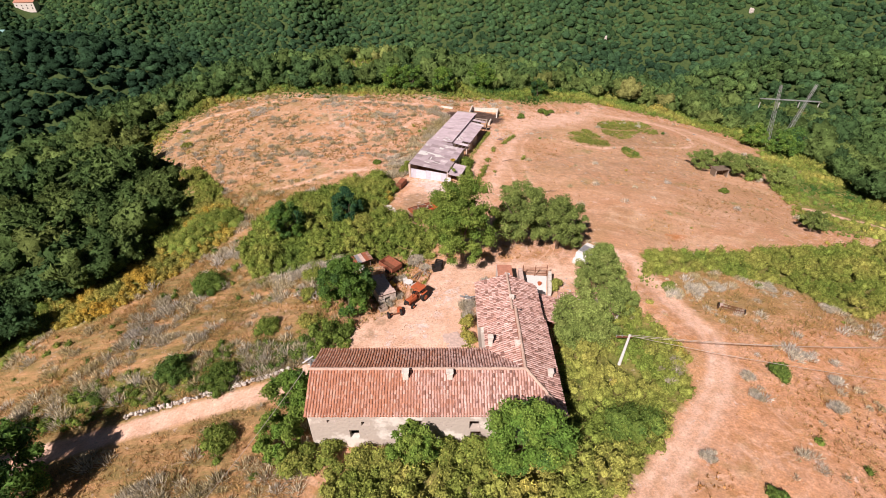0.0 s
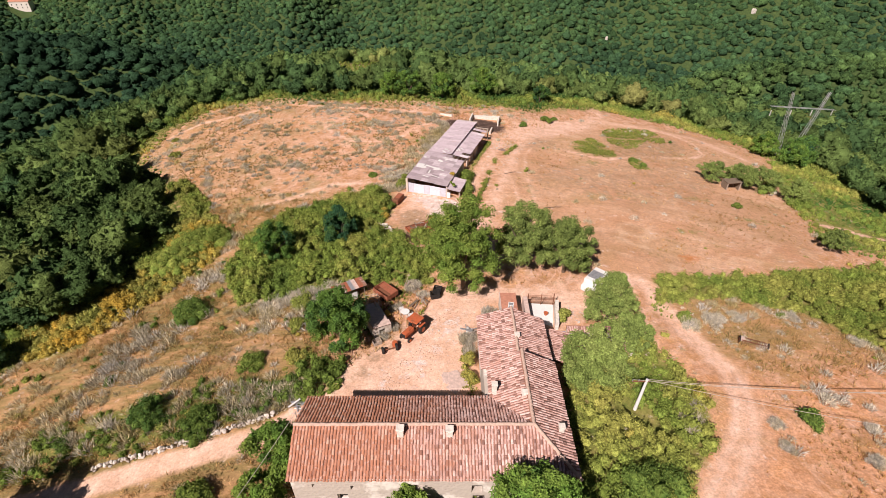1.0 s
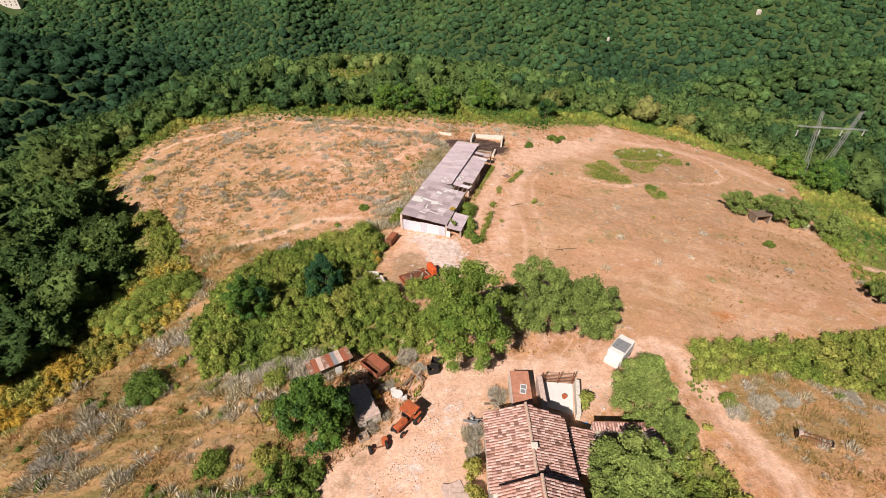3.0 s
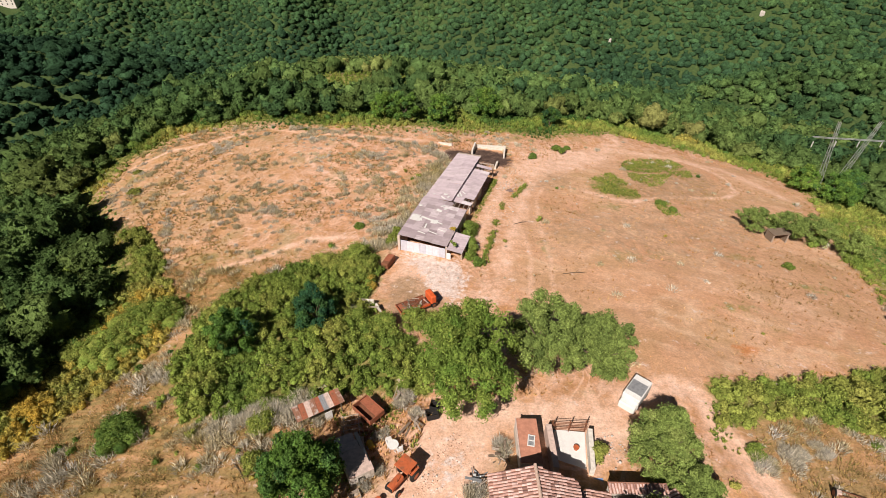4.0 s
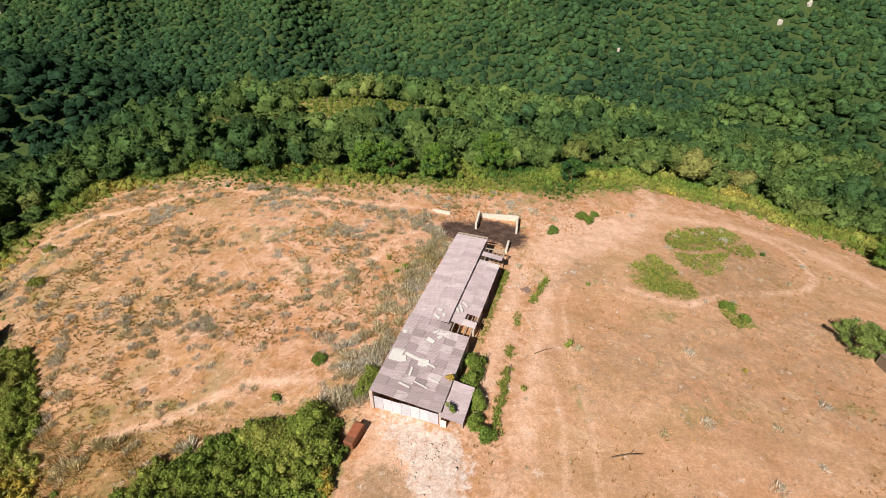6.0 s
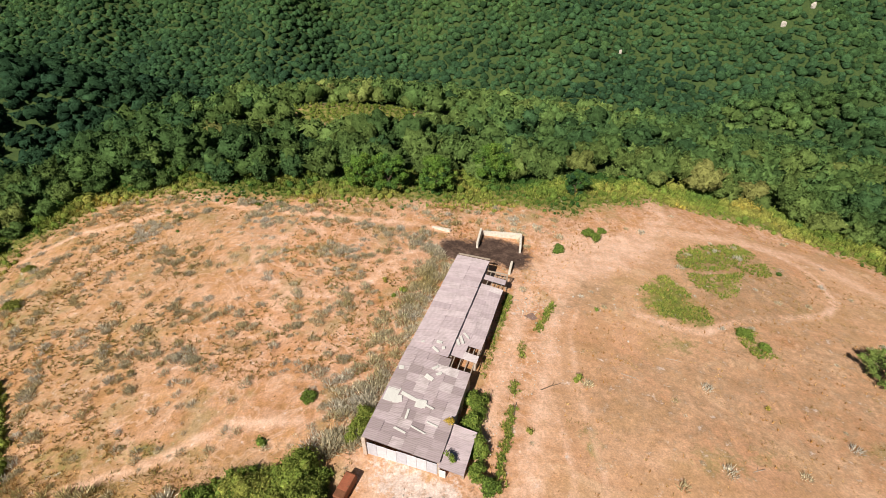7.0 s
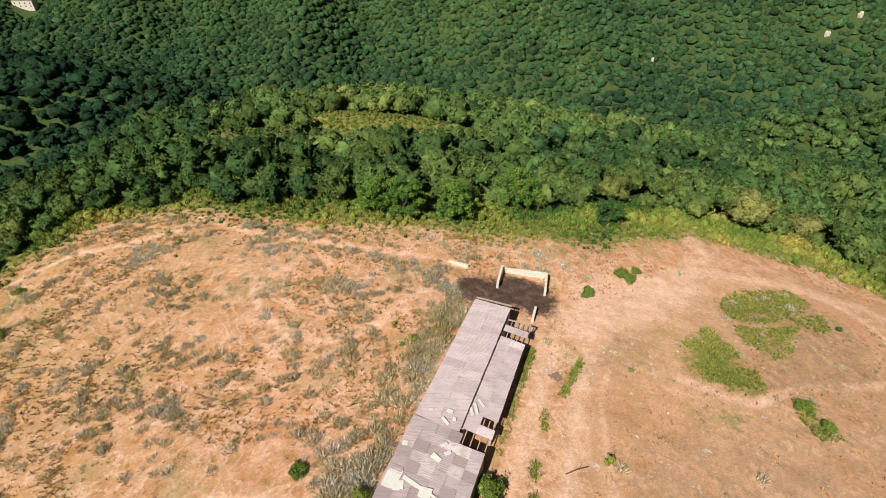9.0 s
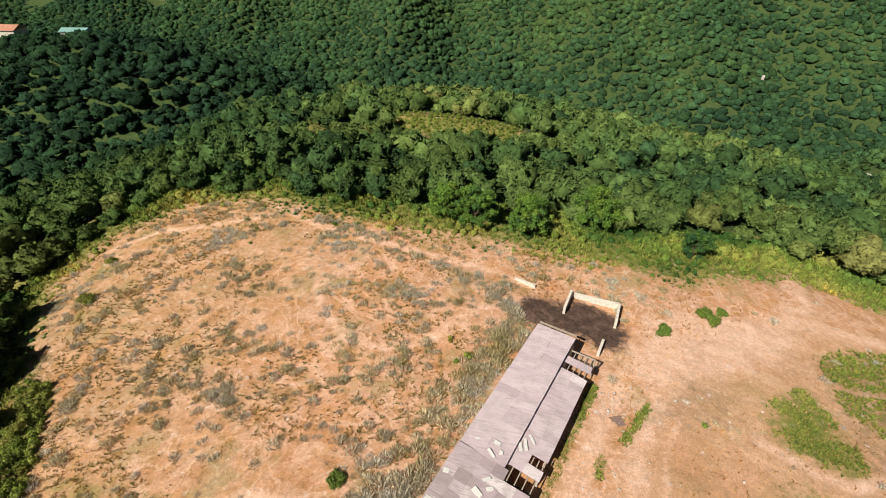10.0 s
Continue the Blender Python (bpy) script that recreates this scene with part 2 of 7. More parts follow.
# ---- mesh helpers ----
def raw_mesh(name, verts, faces, mat, tint=None, smooth=False):
    """A mesh from arrays; faces is a list of (n, 3) or (n, 4) index arrays."""
    me = bpy.data.meshes.new(name)
    verts = np.asarray(verts, np.float32)
    loops = np.concatenate([f.ravel() for f in faces]).astype(np.int32)
    sizes = np.concatenate([np.full(len(f), f.shape[1], np.int32) for f in faces])
    me.vertices.add(len(verts))
    me.vertices.foreach_set("co", verts.ravel())
    me.loops.add(len(loops))
    me.loops.foreach_set("vertex_index", loops)
    me.polygons.add(len(sizes))
    me.polygons.foreach_set("loop_start", np.concatenate([[0], np.cumsum(sizes)[:-1]]).astype(np.int32))
    if smooth:
        me.polygons.foreach_set("use_smooth", np.ones(len(sizes), bool))
    me.update(calc_edges=True)
    if tint is not None:
        a = me.attributes.new("tint", "FLOAT", "POINT")
        a.data.foreach_set("value", np.asarray(tint, np.float32))
    me.materials.append(mat or M_SHEET)
    return me


ICO = bmesh.new()
bmesh.ops.create_icosphere(ICO, subdivisions=1, radius=1)
ICO.verts.ensure_lookup_table()
ICO_V = np.array([v.co for v in ICO.verts])
ICO_F = np.array([[v.index for v in f.verts] for f in ICO.faces])
ICO.free()


def leaf_cloud(rng, centres, radii, per, size, squash=0.85, core=0.8, low=-0.5, pointed=True, loose=0.35):
    """Leaf clusters round the centres of clumps, each clump with a dense heart. Returns verts, tris, quads."""
    centres, radii = np.asarray(centres, float), np.asarray(radii, float)
    n = len(centres)
    d = rng.normal(size=(n, per, 3))
    d[..., 2] += 0.35
    d /= np.linalg.norm(d, axis=-1, keepdims=True)
    d[..., 2] = np.where(d[..., 2] < low, -d[..., 2], d[..., 2])
    p = centres[:, None] + d * radii[:, None, None] * rng.uniform(0.95 - loose, 0.95 + loose, (n, per, 1)) * np.array([1, 1, squash])
    nor = d + rng.normal(scale=0.2 + loose, size=d.shape)
    nor /= np.linalg.norm(nor, axis=-1, keepdims=True)
    a = np.cross(nor, rng.normal(size=d.shape))
    a /= np.linalg.norm(a, axis=-1, keepdims=True)
    b = np.cross(nor, a)
    s = size * rng.uniform(0.6, 1.35, (n, per, 1))
    quad = np.stack([p - a * s, p - b * s * 0.6 + nor * s * 0.15, p + a * s, p + b * s * 0.6 + nor * s * 0.15], 2).reshape(-1, 3)
    if pointed:
        quad = np.stack([p - a * s + b * s * 0.45, p - a * s * 0.6 - b * s * 0.6, p + a * s * 1.1], 2).reshape(-1, 3)
    jit = rng.uniform(0.8, 1.1, (n, len(ICO_V), 1))
    hearts = (centres[:, None] + ICO_V[None] * jit * (radii[:, None, None] * core) * np.array([1, 1, squash])).reshape(-1, 3)
    tris = (ICO_F[None] + (np.arange(n) * len(ICO_V))[:, None, None]).reshape(-1, 3)
    leaves = np.arange(len(quad)).reshape(-1, 3 if pointed else 4) + len(hearts)
    if pointed:
        return np.concatenate([hearts, quad]), np.concatenate([tris, leaves]), np.zeros((0, 4), int)
    return np.concatenate([hearts, quad]), tris, leaves


def ball(level):
    bm = bmesh.new()
    bmesh.ops.create_icosphere(bm, subdivisions=level, radius=1)
    bm.verts.ensure_lookup_table()
    v, f = np.array([p.co for p in bm.verts]), np.array([[p.index for p in q.verts] for q in bm.faces])
    bm.free()
    return v, f


BALLS = {k: ball(k) for k in (1, 2, 3, 4)}


def crown_shell(rng, level, lumps, leaves, leaf, wide=0.45, tall=0.6, mid=0.5, knob=0.34, jag=0.05, floor=-0.45):
    """The crown of a tree one metre high, billowing in lumps, with loose sprays over it. Returns verts, tris, quads."""
    v, f = BALLS[level]
    v = v.copy()
    f = f[v[f].mean(1)[:, 2] > floor]
    used, f = np.unique(f, return_inverse=True)
    v, f = v[used], f.reshape(-1, 3)
    d = rng.normal(size=(lumps, 3))
    d[:, 2] = np.abs(d[:, 2]) * 1.1 - 0.15
    d /= np.linalg.norm(d, axis=1, keepdims=True)
    gap = np.arccos(np.clip(v @ d.T, -1, 1)) / (1.5 / math.sqrt(lumps) * rng.uniform(0.7, 1.3, lumps))
    swell = (np.sqrt(np.clip(1 - gap ** 2, 0, 1)) * rng.uniform(0.6, 1.15, lumps)).max(1)
    side = 1 + 0.2 * v @ rng.normal(size=3)
    r = (1 - knob + knob * swell) * side * (1 + rng.normal(scale=jag, size=len(v)))
    shape = np.array([wide, wide, tall / 2])
    p = v * r[:, None] * shape + np.array([0, 0, mid])
    k = rng.integers(0, len(f), leaves)
    w = rng.dirichlet((1, 1, 1), leaves)
    c = (p[f[k]] * w[..., None]).sum(1)
    out = c - np.array([0, 0, mid * 0.8])
    out /= np.linalg.norm(out, axis=1, keepdims=True)
    c += out * leaf * rng.uniform(-0.4, 1.5, (leaves, 1))
    nor = out + rng.normal(scale=0.65, size=out.shape)
    nor /= np.linalg.norm(nor, axis=1, keepdims=True)
    a = np.cross(nor, rng.normal(size=out.shape))
    a /= np.linalg.norm(a, axis=1, keepdims=True)
    b = np.cross(nor, a)
    s = leaf * rng.uniform(0.6, 1.4, (leaves, 1))
    tri = np.stack([c - a * s + b * s * 0.7, c - a * s * 0.6 - b * s * 0.8, c + a * s], 1).reshape(-1, 3)
    return np.concatenate([p, tri]), np.concatenate([f, np.arange(leaves * 3).reshape(-1, 3) + len(p)]), np.zeros((0, 4), int)


def scatter(templates, rng, places, scales, tints, stretch=None, lean=0.0):
    """Many plants in one set of arrays."""
    V, T, Q, tint = [], [], [], []
    base = 0
    pick = rng.integers(0, len(templates), len(places))
    ang = rng.uniform(0, 2 * math.pi, len(places))
    stretch = np.ones(len(places)) if stretch is None else stretch
    for k, (tv, tt, tq) in enumerate(templates):
        idx = np.nonzero(pick == k)[0]
        if not len(idx):
            continue
        c, s = np.cos(ang[idx])[:, None], np.sin(ang[idx])[:, None]
        x = (tv[None, :, 0] * c - tv[None, :, 1] * s) * scales[idx, None]
        y = (tv[None, :, 0] * s + tv[None, :, 1] * c) * scales[idx, None]
        z = tv[None, :, 2] * (scales * stretch)[idx, None]
        v = np.stack([x + places[idx, 0, None], y + places[idx, 1, None], z + places[idx, 2, None]], -1).reshape(-1, 3)
        off = (base + np.arange(len(idx)) * len(tv))[:, None, None]
        V.append(v)
        if len(tt):
            T.append((tt[None] + off).reshape(-1, 3))
        if len(tq):
            Q.append((tq[None] + off).reshape(-1, 4))
        tint.append(np.repeat(tints[idx], len(tv)))
        base += len(v)
    faces = [np.concatenate(f) for f in (T, Q) if f]
    return np.concatenate(V), faces, np.concatenate(tint)


def plant_mass(name, templates, rng, places, scales, tints, mat, label, category, stretch=None):
    v, f, t = scatter(templates, rng, places, scales, tints, stretch)
    return tagged(new(name, raw_mesh(name, v, f, mat, t)), label, category, kind="stuff")


def part(name, bm, mat, parent=None, label=""):
    me = bpy.data.meshes.new(name)
    bm.to_mesh(me)
    bm.free()
    me.materials.append(mat or M_SHEET)
    ob = new(name, me)
    ob.parent = parent
    if label:
        ob["label"] = label
    return ob


def thing(name, x, y, z, label, category, turn=0.0, group="", kind=""):
    ob = new(name)
    ob.matrix_basis = pose(x, y, z, 0, 0, turn)
    return tagged(ob, label, category, group, kind)


def box(bm, x0, x1, y0, y1, z0, z1, m=None, bevel=0.0):
    r = bmesh.ops.create_cube(bm, size=1, matrix=Matrix.Translation(((x0 + x1) / 2, (y0 + y1) / 2, (z0 + z1) / 2)) @ Matrix.Diagonal((x1 - x0, y1 - y0, z1 - z0, 1)))
    vs = r["verts"]
    if bevel:
        es = list({e for v in vs for e in v.link_edges})
        got = bmesh.ops.bevel(bm, geom=es, offset=bevel, segments=1, affect="EDGES")
        vs = got["verts"]
    if m is not None:
        bmesh.ops.transform(bm, matrix=m, verts=vs)
    return vs


def rod(bm, a, b, r0, r1=None, sides=8):
    """A tapered round bar from a to b."""
    a, b = Vector(a), Vector(b)
    m = Matrix.Translation((a + b) / 2) @ (b - a).to_track_quat("Z", "Y").to_matrix().to_4x4()
    return bmesh.ops.create_cone(bm, cap_ends=True, segments=sides, radius1=r0, radius2=r0 if r1 is None else r1, depth=(b - a).length, matrix=m)["verts"]


def boxed(*args, **kw):
    bm = bmesh.new()
    box(bm, *args, **kw)
    return bm


# ---- the ground, one sheet to the horizon ----
ROAD_E = [(10, 11.5), (16.3, 18.6), (18.1, 20.6), (20.7, 23.2), (23.5, 26.2), (26.4, 29.6), (28.7, 33.5), (29.3, 37.9), (27.9, 42.6), (26.6, 47.6), (26.4, 52.3), (24.6, 54.6), (21, 53.6), (17.5, 51.5)]
ROAD_W = [(-8.5, 36), (-16.3, 31.2), (-23.3, 29.2), (-30.3, 27.4), (-40, 25.5), (-60, 22)]
TRACK_N = [(8, 60), (5.5, 66.3), (8.5, 73.7), (11.6, 85.7), (15.5, 98.8), (23.3, 110.5), (37.3, 123), (51, 123), (62, 119), (69, 107)]
TRACK_LOOP = [(26.4, 100.1), (30.6, 98.0), (33.7, 97.1), (36.9, 98.9), (40.1, 100.4), (46.2, 101.5), (54.3, 103.4), (57.8, 106.5), (59.5, 111.9), (58.8, 116.7), (55.4, 120.6), (50.4, 122.2)]
TRAILS = [[(-42.3, 128.8), (-31.9, 124.2), (-22.2, 122.1), (-13.0, 120.5), (-4.2, 119.3), (1.9, 117.8)],
          [(-22.4, 115.7), (-25.8, 110.4), (-23.4, 106.7), (-19.8, 103.1), (-14.4, 101.4), (-9.0, 103.5), (-5.9, 108.9), (-2.1, 112.4), (1.9, 114.8)],
          [(-64.4, 114.8), (-58.3, 120.2), (-49.8, 122.1), (-40.9, 125.6)], [(-38.9, 73.8), (-32.2, 76.4), (-25.5, 78.7), (-20.0, 82.2), (-12.6, 82.7)]]
WHEELS = [[(22.3, 115.6), (16.5, 105.5), (13.0, 94.8), (12.7, 85.5), (13.1, 77.6), (11.5, 68)], [(30.2, 118.4), (20.8, 105.9), (16.5, 95.0), (15.8, 85.6), (15.8, 77.7), (14.4, 67)]]
PATH_E = [(64, 75), (69.2, 73.2), (72.5, 72.1), (75.1, 69.6), (82, 64)]
TRACK_TOP = [(20, 107), (30, 118), (40, 127), (41, 136)]
FIELD = [(12, 58), (26, 55), (41, 57), (53, 60), (60, 72), (64, 86), (70, 98), (76, 112), (70, 120), (58, 124), (40, 124), (24, 112), (15, 97), (11, 84), (9, 72)]
YARD = [(-10.5, 36.5), (-10.3, 40.1), (-6, 42.5), (-3, 47), (-1, 51), (3, 53), (9, 52), (16, 53), (19, 49), (14, 44), (10, 46), (6, 49), (4, 43), (3.4, 34), (-9, 33)]
BARN_SIDE = [(10.5, 104.1), (13.2, 106.4), (15.0, 104.0), (12.6, 95.9), (9.4, 87.5), (6.6, 79.5), (3.6, 79.5), (6.6, 90.5), (9.5, 99.5)]
APRON = [(-6.3, 79), (2.4, 76.8), (4, 72), (2.3, 66), (-2, 62), (-6.5, 66), (-6.8, 73)]
GLADE = [(-46, 208), (-42.5, 195.5), (-25, 192), (-7, 197), (-6, 209), (-20, 213)]
GREENS = [[(28.3, 105.4), (33.4, 109.6), (35.4, 105.8), (36.5, 102.3), (36.5, 99.5), (33.7, 97.9), (30.1, 99.6), (28.0, 101.9)],
          [(37.9, 115.8), (41.3, 118.8), (50.5, 121.2), (52.6, 118.0), (48.5, 115.2), (44.0, 112.6), (40.0, 111.8), (37.4, 112.6)],
          [(37.2, 110.6), (40.4, 110.6), (44.4, 111.4), (46.9, 112.3), (42.7, 106.1), (39.9, 104.9), (37.6, 107.6)], [(47.0, 114.0), (54.0, 116.4), (54.0, 114.6), (50.5, 111.9), (47.2, 112.6)],
          [(38.9, 98.8), (41.0, 98.4), (41.3, 93.6), (38.7, 93.4), (38.1, 96.4)]]
MANURE = [(0.6, 113.6), (2.4, 115.8), (6.2, 115.0), (7.6, 116.6), (12.9, 115.2), (14.2, 112.0), (13.6, 108.8), (10.8, 107.7), (9.6, 109.2), (4.2, 109.8), (2.0, 110.4), (0.9, 112.0)]
THICKET_E = [(11.5, 30), (13.4, 37.6), (19.8, 38.9), (19.9, 43.4), (22, 44), (23.4, 39), (25.5, 35), (23.5, 29.5), (19.5, 24.5), (14.9, 19.8), (9, 15), (-10, 16), (-9, 21), (-5, 22.6), (5, 22.6), (11, 23.5)]
HEDGE_E = [(27, 49), (27.5, 54.5), (41, 56), (52.4, 58), (72, 63), (70, 52), (58, 46), (49.5, 41.5), (44.5, 47.5), (36, 51)]
THICKET_C = [(-25, 51), (-30, 59), (-29, 68), (-25, 73), (-15.5, 78), (-8.7, 78), (-7.6, 72.5), (-9, 68), (-6, 62), (-1.5, 60), (-1, 53), (-5, 53), (-10, 53.5), (-15, 52)]
GOLD_W = [(-50, 45.5), (-54, 50), (-48, 58), (-42, 67), (-42, 75), (-38, 76), (-33, 67), (-32.5, 62), (-36.8, 55.5), (-44.5, 46.5)]
RUIN = [(14.2, 41.6), (18.1, 41.5), (19.2, 38.7)]
FRINGE = [(-52.5, 90.2), (-48.2, 89.6), (-43.4, 83.2), (-40.4, 79.2), (-39.3, 74.8), (-42.6, 74.6), (-46.0, 81.2)]
YARD_BANK = [(-10.6, 39.8), (-9.4, 38.4), (-10.6, 35.8), (-12.2, 34.6), (-15.0, 35.2), (-15.4, 38.0), (-14.6, 40.6), (-12.7, 41.2)]
BANK_W = [(-43, 27.5), (-31, 30), (-23, 31.8), (-15, 34.8), (-15, 38), (-22, 38), (-31, 36), (-43, 33)]

RUBBLE = [(-7.1, 35.8), (-3.9, 35.6), (-0.8, 38.5), (1.5, 42.2), (3.7, 46.5), (1.6, 48.5), (-0.3, 45.7), (-2.0, 41.6), (-5.2, 38.0)]


def inside(x, y, pts, soft=1.2):
    return np.clip(0.5 - poly_dist(x, y, pts) / (2 * soft), 0, 1)


def along(x, y, pts, half, soft=0.5):
    return np.clip(0.5 + (half - poly_dist(x, y, pts, False)) / (2 * soft), 0, 1)


def build_ground():
    xs = np.concatenate([np.linspace(-2200, -640, 13), np.linspace(-620, -100, 66), np.arange(-95, 8, 0.95), np.arange(8, 32, 0.45), np.arange(32, 101, 0.95), np.linspace(106, 480, 52), np.linspace(500, 2200, 14)])
    ys = np.concatenate([np.linspace(-1500, -120, 12), np.linspace(-100, -5, 16), np.arange(0, 12, 0.95), np.arange(12, 56, 0.45), np.arange(56, 140, 0.95), np.linspace(142, 760, 110), np.linspace(800, 2800, 22)])
    X, Y = np.meshgrid(xs, ys)
    x, y = X.ravel(), Y.ravel()
    z = height(x, y)
    rng = np.random.default_rng(3)
    rough = np.array([noise.noise((a * 0.35, b * 0.35, 0)) * 0.10 + noise.noise((a * 0.09, b * 0.09, 5)) * 0.3 if abs(a) < 100 and 0 <= b <= 140 else 0 for a, b in zip(x, y)])
    flat = np.clip(inside(x, y, YARD, 2) + along(x, y, ROAD_E, 2, 1) + inside(x, y, APRON, 2), 0, 1)
    z = z + rough * (1 - 0.7 * flat)
    ruts = [along(x, y, [(a + d, c - d * 0.6) for a, c in ROAD_E], 0.3, 0.3) for d in (-0.6, 0.6)]
    track = np.maximum.reduce([*ruts, 0.58 * along(x, y, ROAD_E, 1.6, 0.5), 0.8 * along(x, y, ROAD_W, 1.3, 0.6), 0.9 * along(x, y, PATH_E, 0.8, 0.5), 0.68 * along(x, y, TRACK_N, 1.6, 1.9), 0.95 * along(x, y, TRACK_LOOP, 0.6, 0.8), *[0.85 * along(x, y, q, 0.6, 0.9) for q in TRAILS], *[0.72 * along(x, y, q, 0.4, 0.7) for q in WHEELS], 0.75 * along(x, y, TRACK_TOP, 1.6, 2.2), 0.8 * inside(x, y, YARD, 1.5), 0.66 * inside(x, y, APRON, 2.4), 0.6 * inside(x, y, BARN_SIDE, 1.6), 0.74 * inside(x, y, [(13, 107), (16, 116), (24, 121), (36, 121), (38, 118), (29, 110), (22, 106), (16, 101)], 2.5)])
    z -= 0.12 * np.maximum(along(x, y, [(a + 0.6, b - 0.36) for a, b in ROAD_E], 0.3, 0.35), along(x, y, [(a - 0.6, b + 0.36) for a, b in ROAD_E], 0.3, 0.35))
    green = np.maximum.reduce([0.85 * inside(x, y, g, 2.2) for g in GREENS] + [inside(x, y, g, 1.0) for g in [THICKET_E, HEDGE_E, THICKET_C, GOLD_W, BANK_W, FRINGE]])
    for px_, py_, rx_, ry_ in ((27, 79, 4.0, 2.2), (32, 79.5, 3.5, 1.6), (29.5, 94.6, 4.5, 2.2), (50.5, 104, 3.0, 2.0), (45, 81, 5.0, 1.5), (15.6, 80.5, 1.2, 3.5), (38, 68, 5, 1.4), (52, 74, 5, 1.4), (-35, 79.5, 5.0, 1.8), (-27, 80, 5.0, 1.4), (-60, 110, 5.0, 4.0), (-56, 101, 3.0, 3.0), (-22, 112, 4.0, 1.2)):
        green = np.maximum(green, 0.5 * np.exp(-((x - px_) / rx_) ** 2 - ((y - py_) / ry_) ** 2))
    edge = poly_dist(x, y, EDGE)
    rim = np.clip(1.6 - np.maximum(np.abs(edge - 6.5) - np.where(x > 40, east_meadow(y), 5 * (y > 104)) * (edge > 6.5), 0) / 5, 0, 1)
    n = len(x)
    a = np.stack([track, inside(x, y, FIELD, 3.5), np.maximum.reduce([green, rim, inside(x, y, GLADE, 4)]), np.ones(n)], 1)
    red = 0.6 * np.exp(-((x - 4.6) ** 2 / 2.5 + (y - 118.0) ** 2 / 1.2)) + 0.6 * np.exp(-((x - 15.2) ** 2 / 1.6 + (y - 113.6) ** 2 / 3)) + 0.8 * np.exp(-((x - 34.8) ** 2 / 4 + (y - 60.3) ** 2 / 1.5)) + 0.62 * np.exp(-((x - 44.4) ** 2 / 12 + (y - 96.8) ** 2 / 6)) + 0.55 * np.exp(-((x - 44.5) ** 2 / 5 + (y - 103.8) ** 2 / 3))
    wood = np.clip((edge - np.where(x > 40, east_meadow(y) + 6, np.where(y > 104, 13, 8))) / 4, 0, 1) * (1 - inside(x, y, GLADE, 3))
    b = np.stack([red, inside(x, y, MANURE, 1.5), wood, np.ones(n)], 1)
    w = len(xs)
    i = (np.arange(len(ys) - 1)[:, None] * w + np.arange(w - 1)[None]).ravel()
    me = raw_mesh("ground", np.stack([x, y, z], 1), [np.stack([i, i + 1, i + w + 1, i + w], 1)], M_GROUND, smooth=True)
    for key, val in (("zone", a), ("zone_b", b)):
        at = me.attributes.new(key, "FLOAT_COLOR", "POINT")
        at.data.foreach_set("color", val.astype(np.float32).ravel())
    g = me.attributes.new("grassy", "FLOAT", "POINT")
    lush = 1.1 * np.clip((-9 - x) / 6, 0, 1) * np.clip((82 - y) / 12, 0, 1) + 0.75 * np.clip((x - 27) / 3, 0, 1) * np.clip((56 - y) / 5, 0, 1) * np.clip((y - 0.15 * (x - 28) - 36) / 5, 0, 1) + 0.35 * np.clip((-20 - x) / 20, 0, 1)
    g.data.foreach_set("value", np.clip(lush, 0, 1).astype(np.float32))
    gravel = np.maximum.reduce([1.0 * inside(x, y, [(-5.5, 78.5), (2.3, 76.2), (3.4, 72.5), (2.6, 67.5), (0.2, 68.5), (-1.5, 71.5), (-3, 75)], 1.2), 0.42 * inside(x, y, RUBBLE, 1.6)])
    bare = np.maximum.reduce([0.47 * inside(x, y, [(20.5, 96), (30, 95), (43, 104), (60.7, 103), (56, 86), (42.5, 76), (27.3, 76), (16.2, 79), (14.4, 86.6)], 5.0), 0.75 * inside(x, y, [(-6.5, 73), (-3, 74), (-1, 70.5), (1.5, 69), (1.5, 64), (-2, 62), (-6.5, 66)], 1.4), 0.55 * inside(x, y, [(14.5, 99), (19, 108), (25, 107), (27, 101), (21, 99)], 2.5), 0.58 * inside(x, y, [(36, 99), (36, 110), (40, 118), (52, 121), (58, 112), (53, 103), (44, 98)], 2.5), 0.5 * inside(x, y, [(-10, 36.5), (-8.5, 40.5), (-4.5, 44), (-3, 42.5), (-6, 38.5), (-8.5, 35.5)], 1.2), 0.55 * inside(x, y, [(-18, 38), (-26, 41), (-24, 45), (-16, 44)], 2)])
    warm = np.clip((x - 20) / 4, 0, 1) * np.clip((45 - y) / 8, 0, 1) + 0.6 * np.clip((-8 - x) / 5, 0, 1) * np.clip((36 - y) / 6, 0, 1) + 0.4 * inside(x, y, TRACK_N[:5] + [(22, 95), (19, 84), (16, 70)], 3)
    for key, val in (("gravel", gravel), ("bare", bare), ("warm", warm)):
        at = me.attributes.new(key, "FLOAT", "POINT")
        at.data.foreach_set("value", val.astype(np.float32))
    return tagged(new("ground", me), "dry sandy hilltop soil with straw-coloured grass and wheel tracks", "ground", kind="structure")


build_ground()


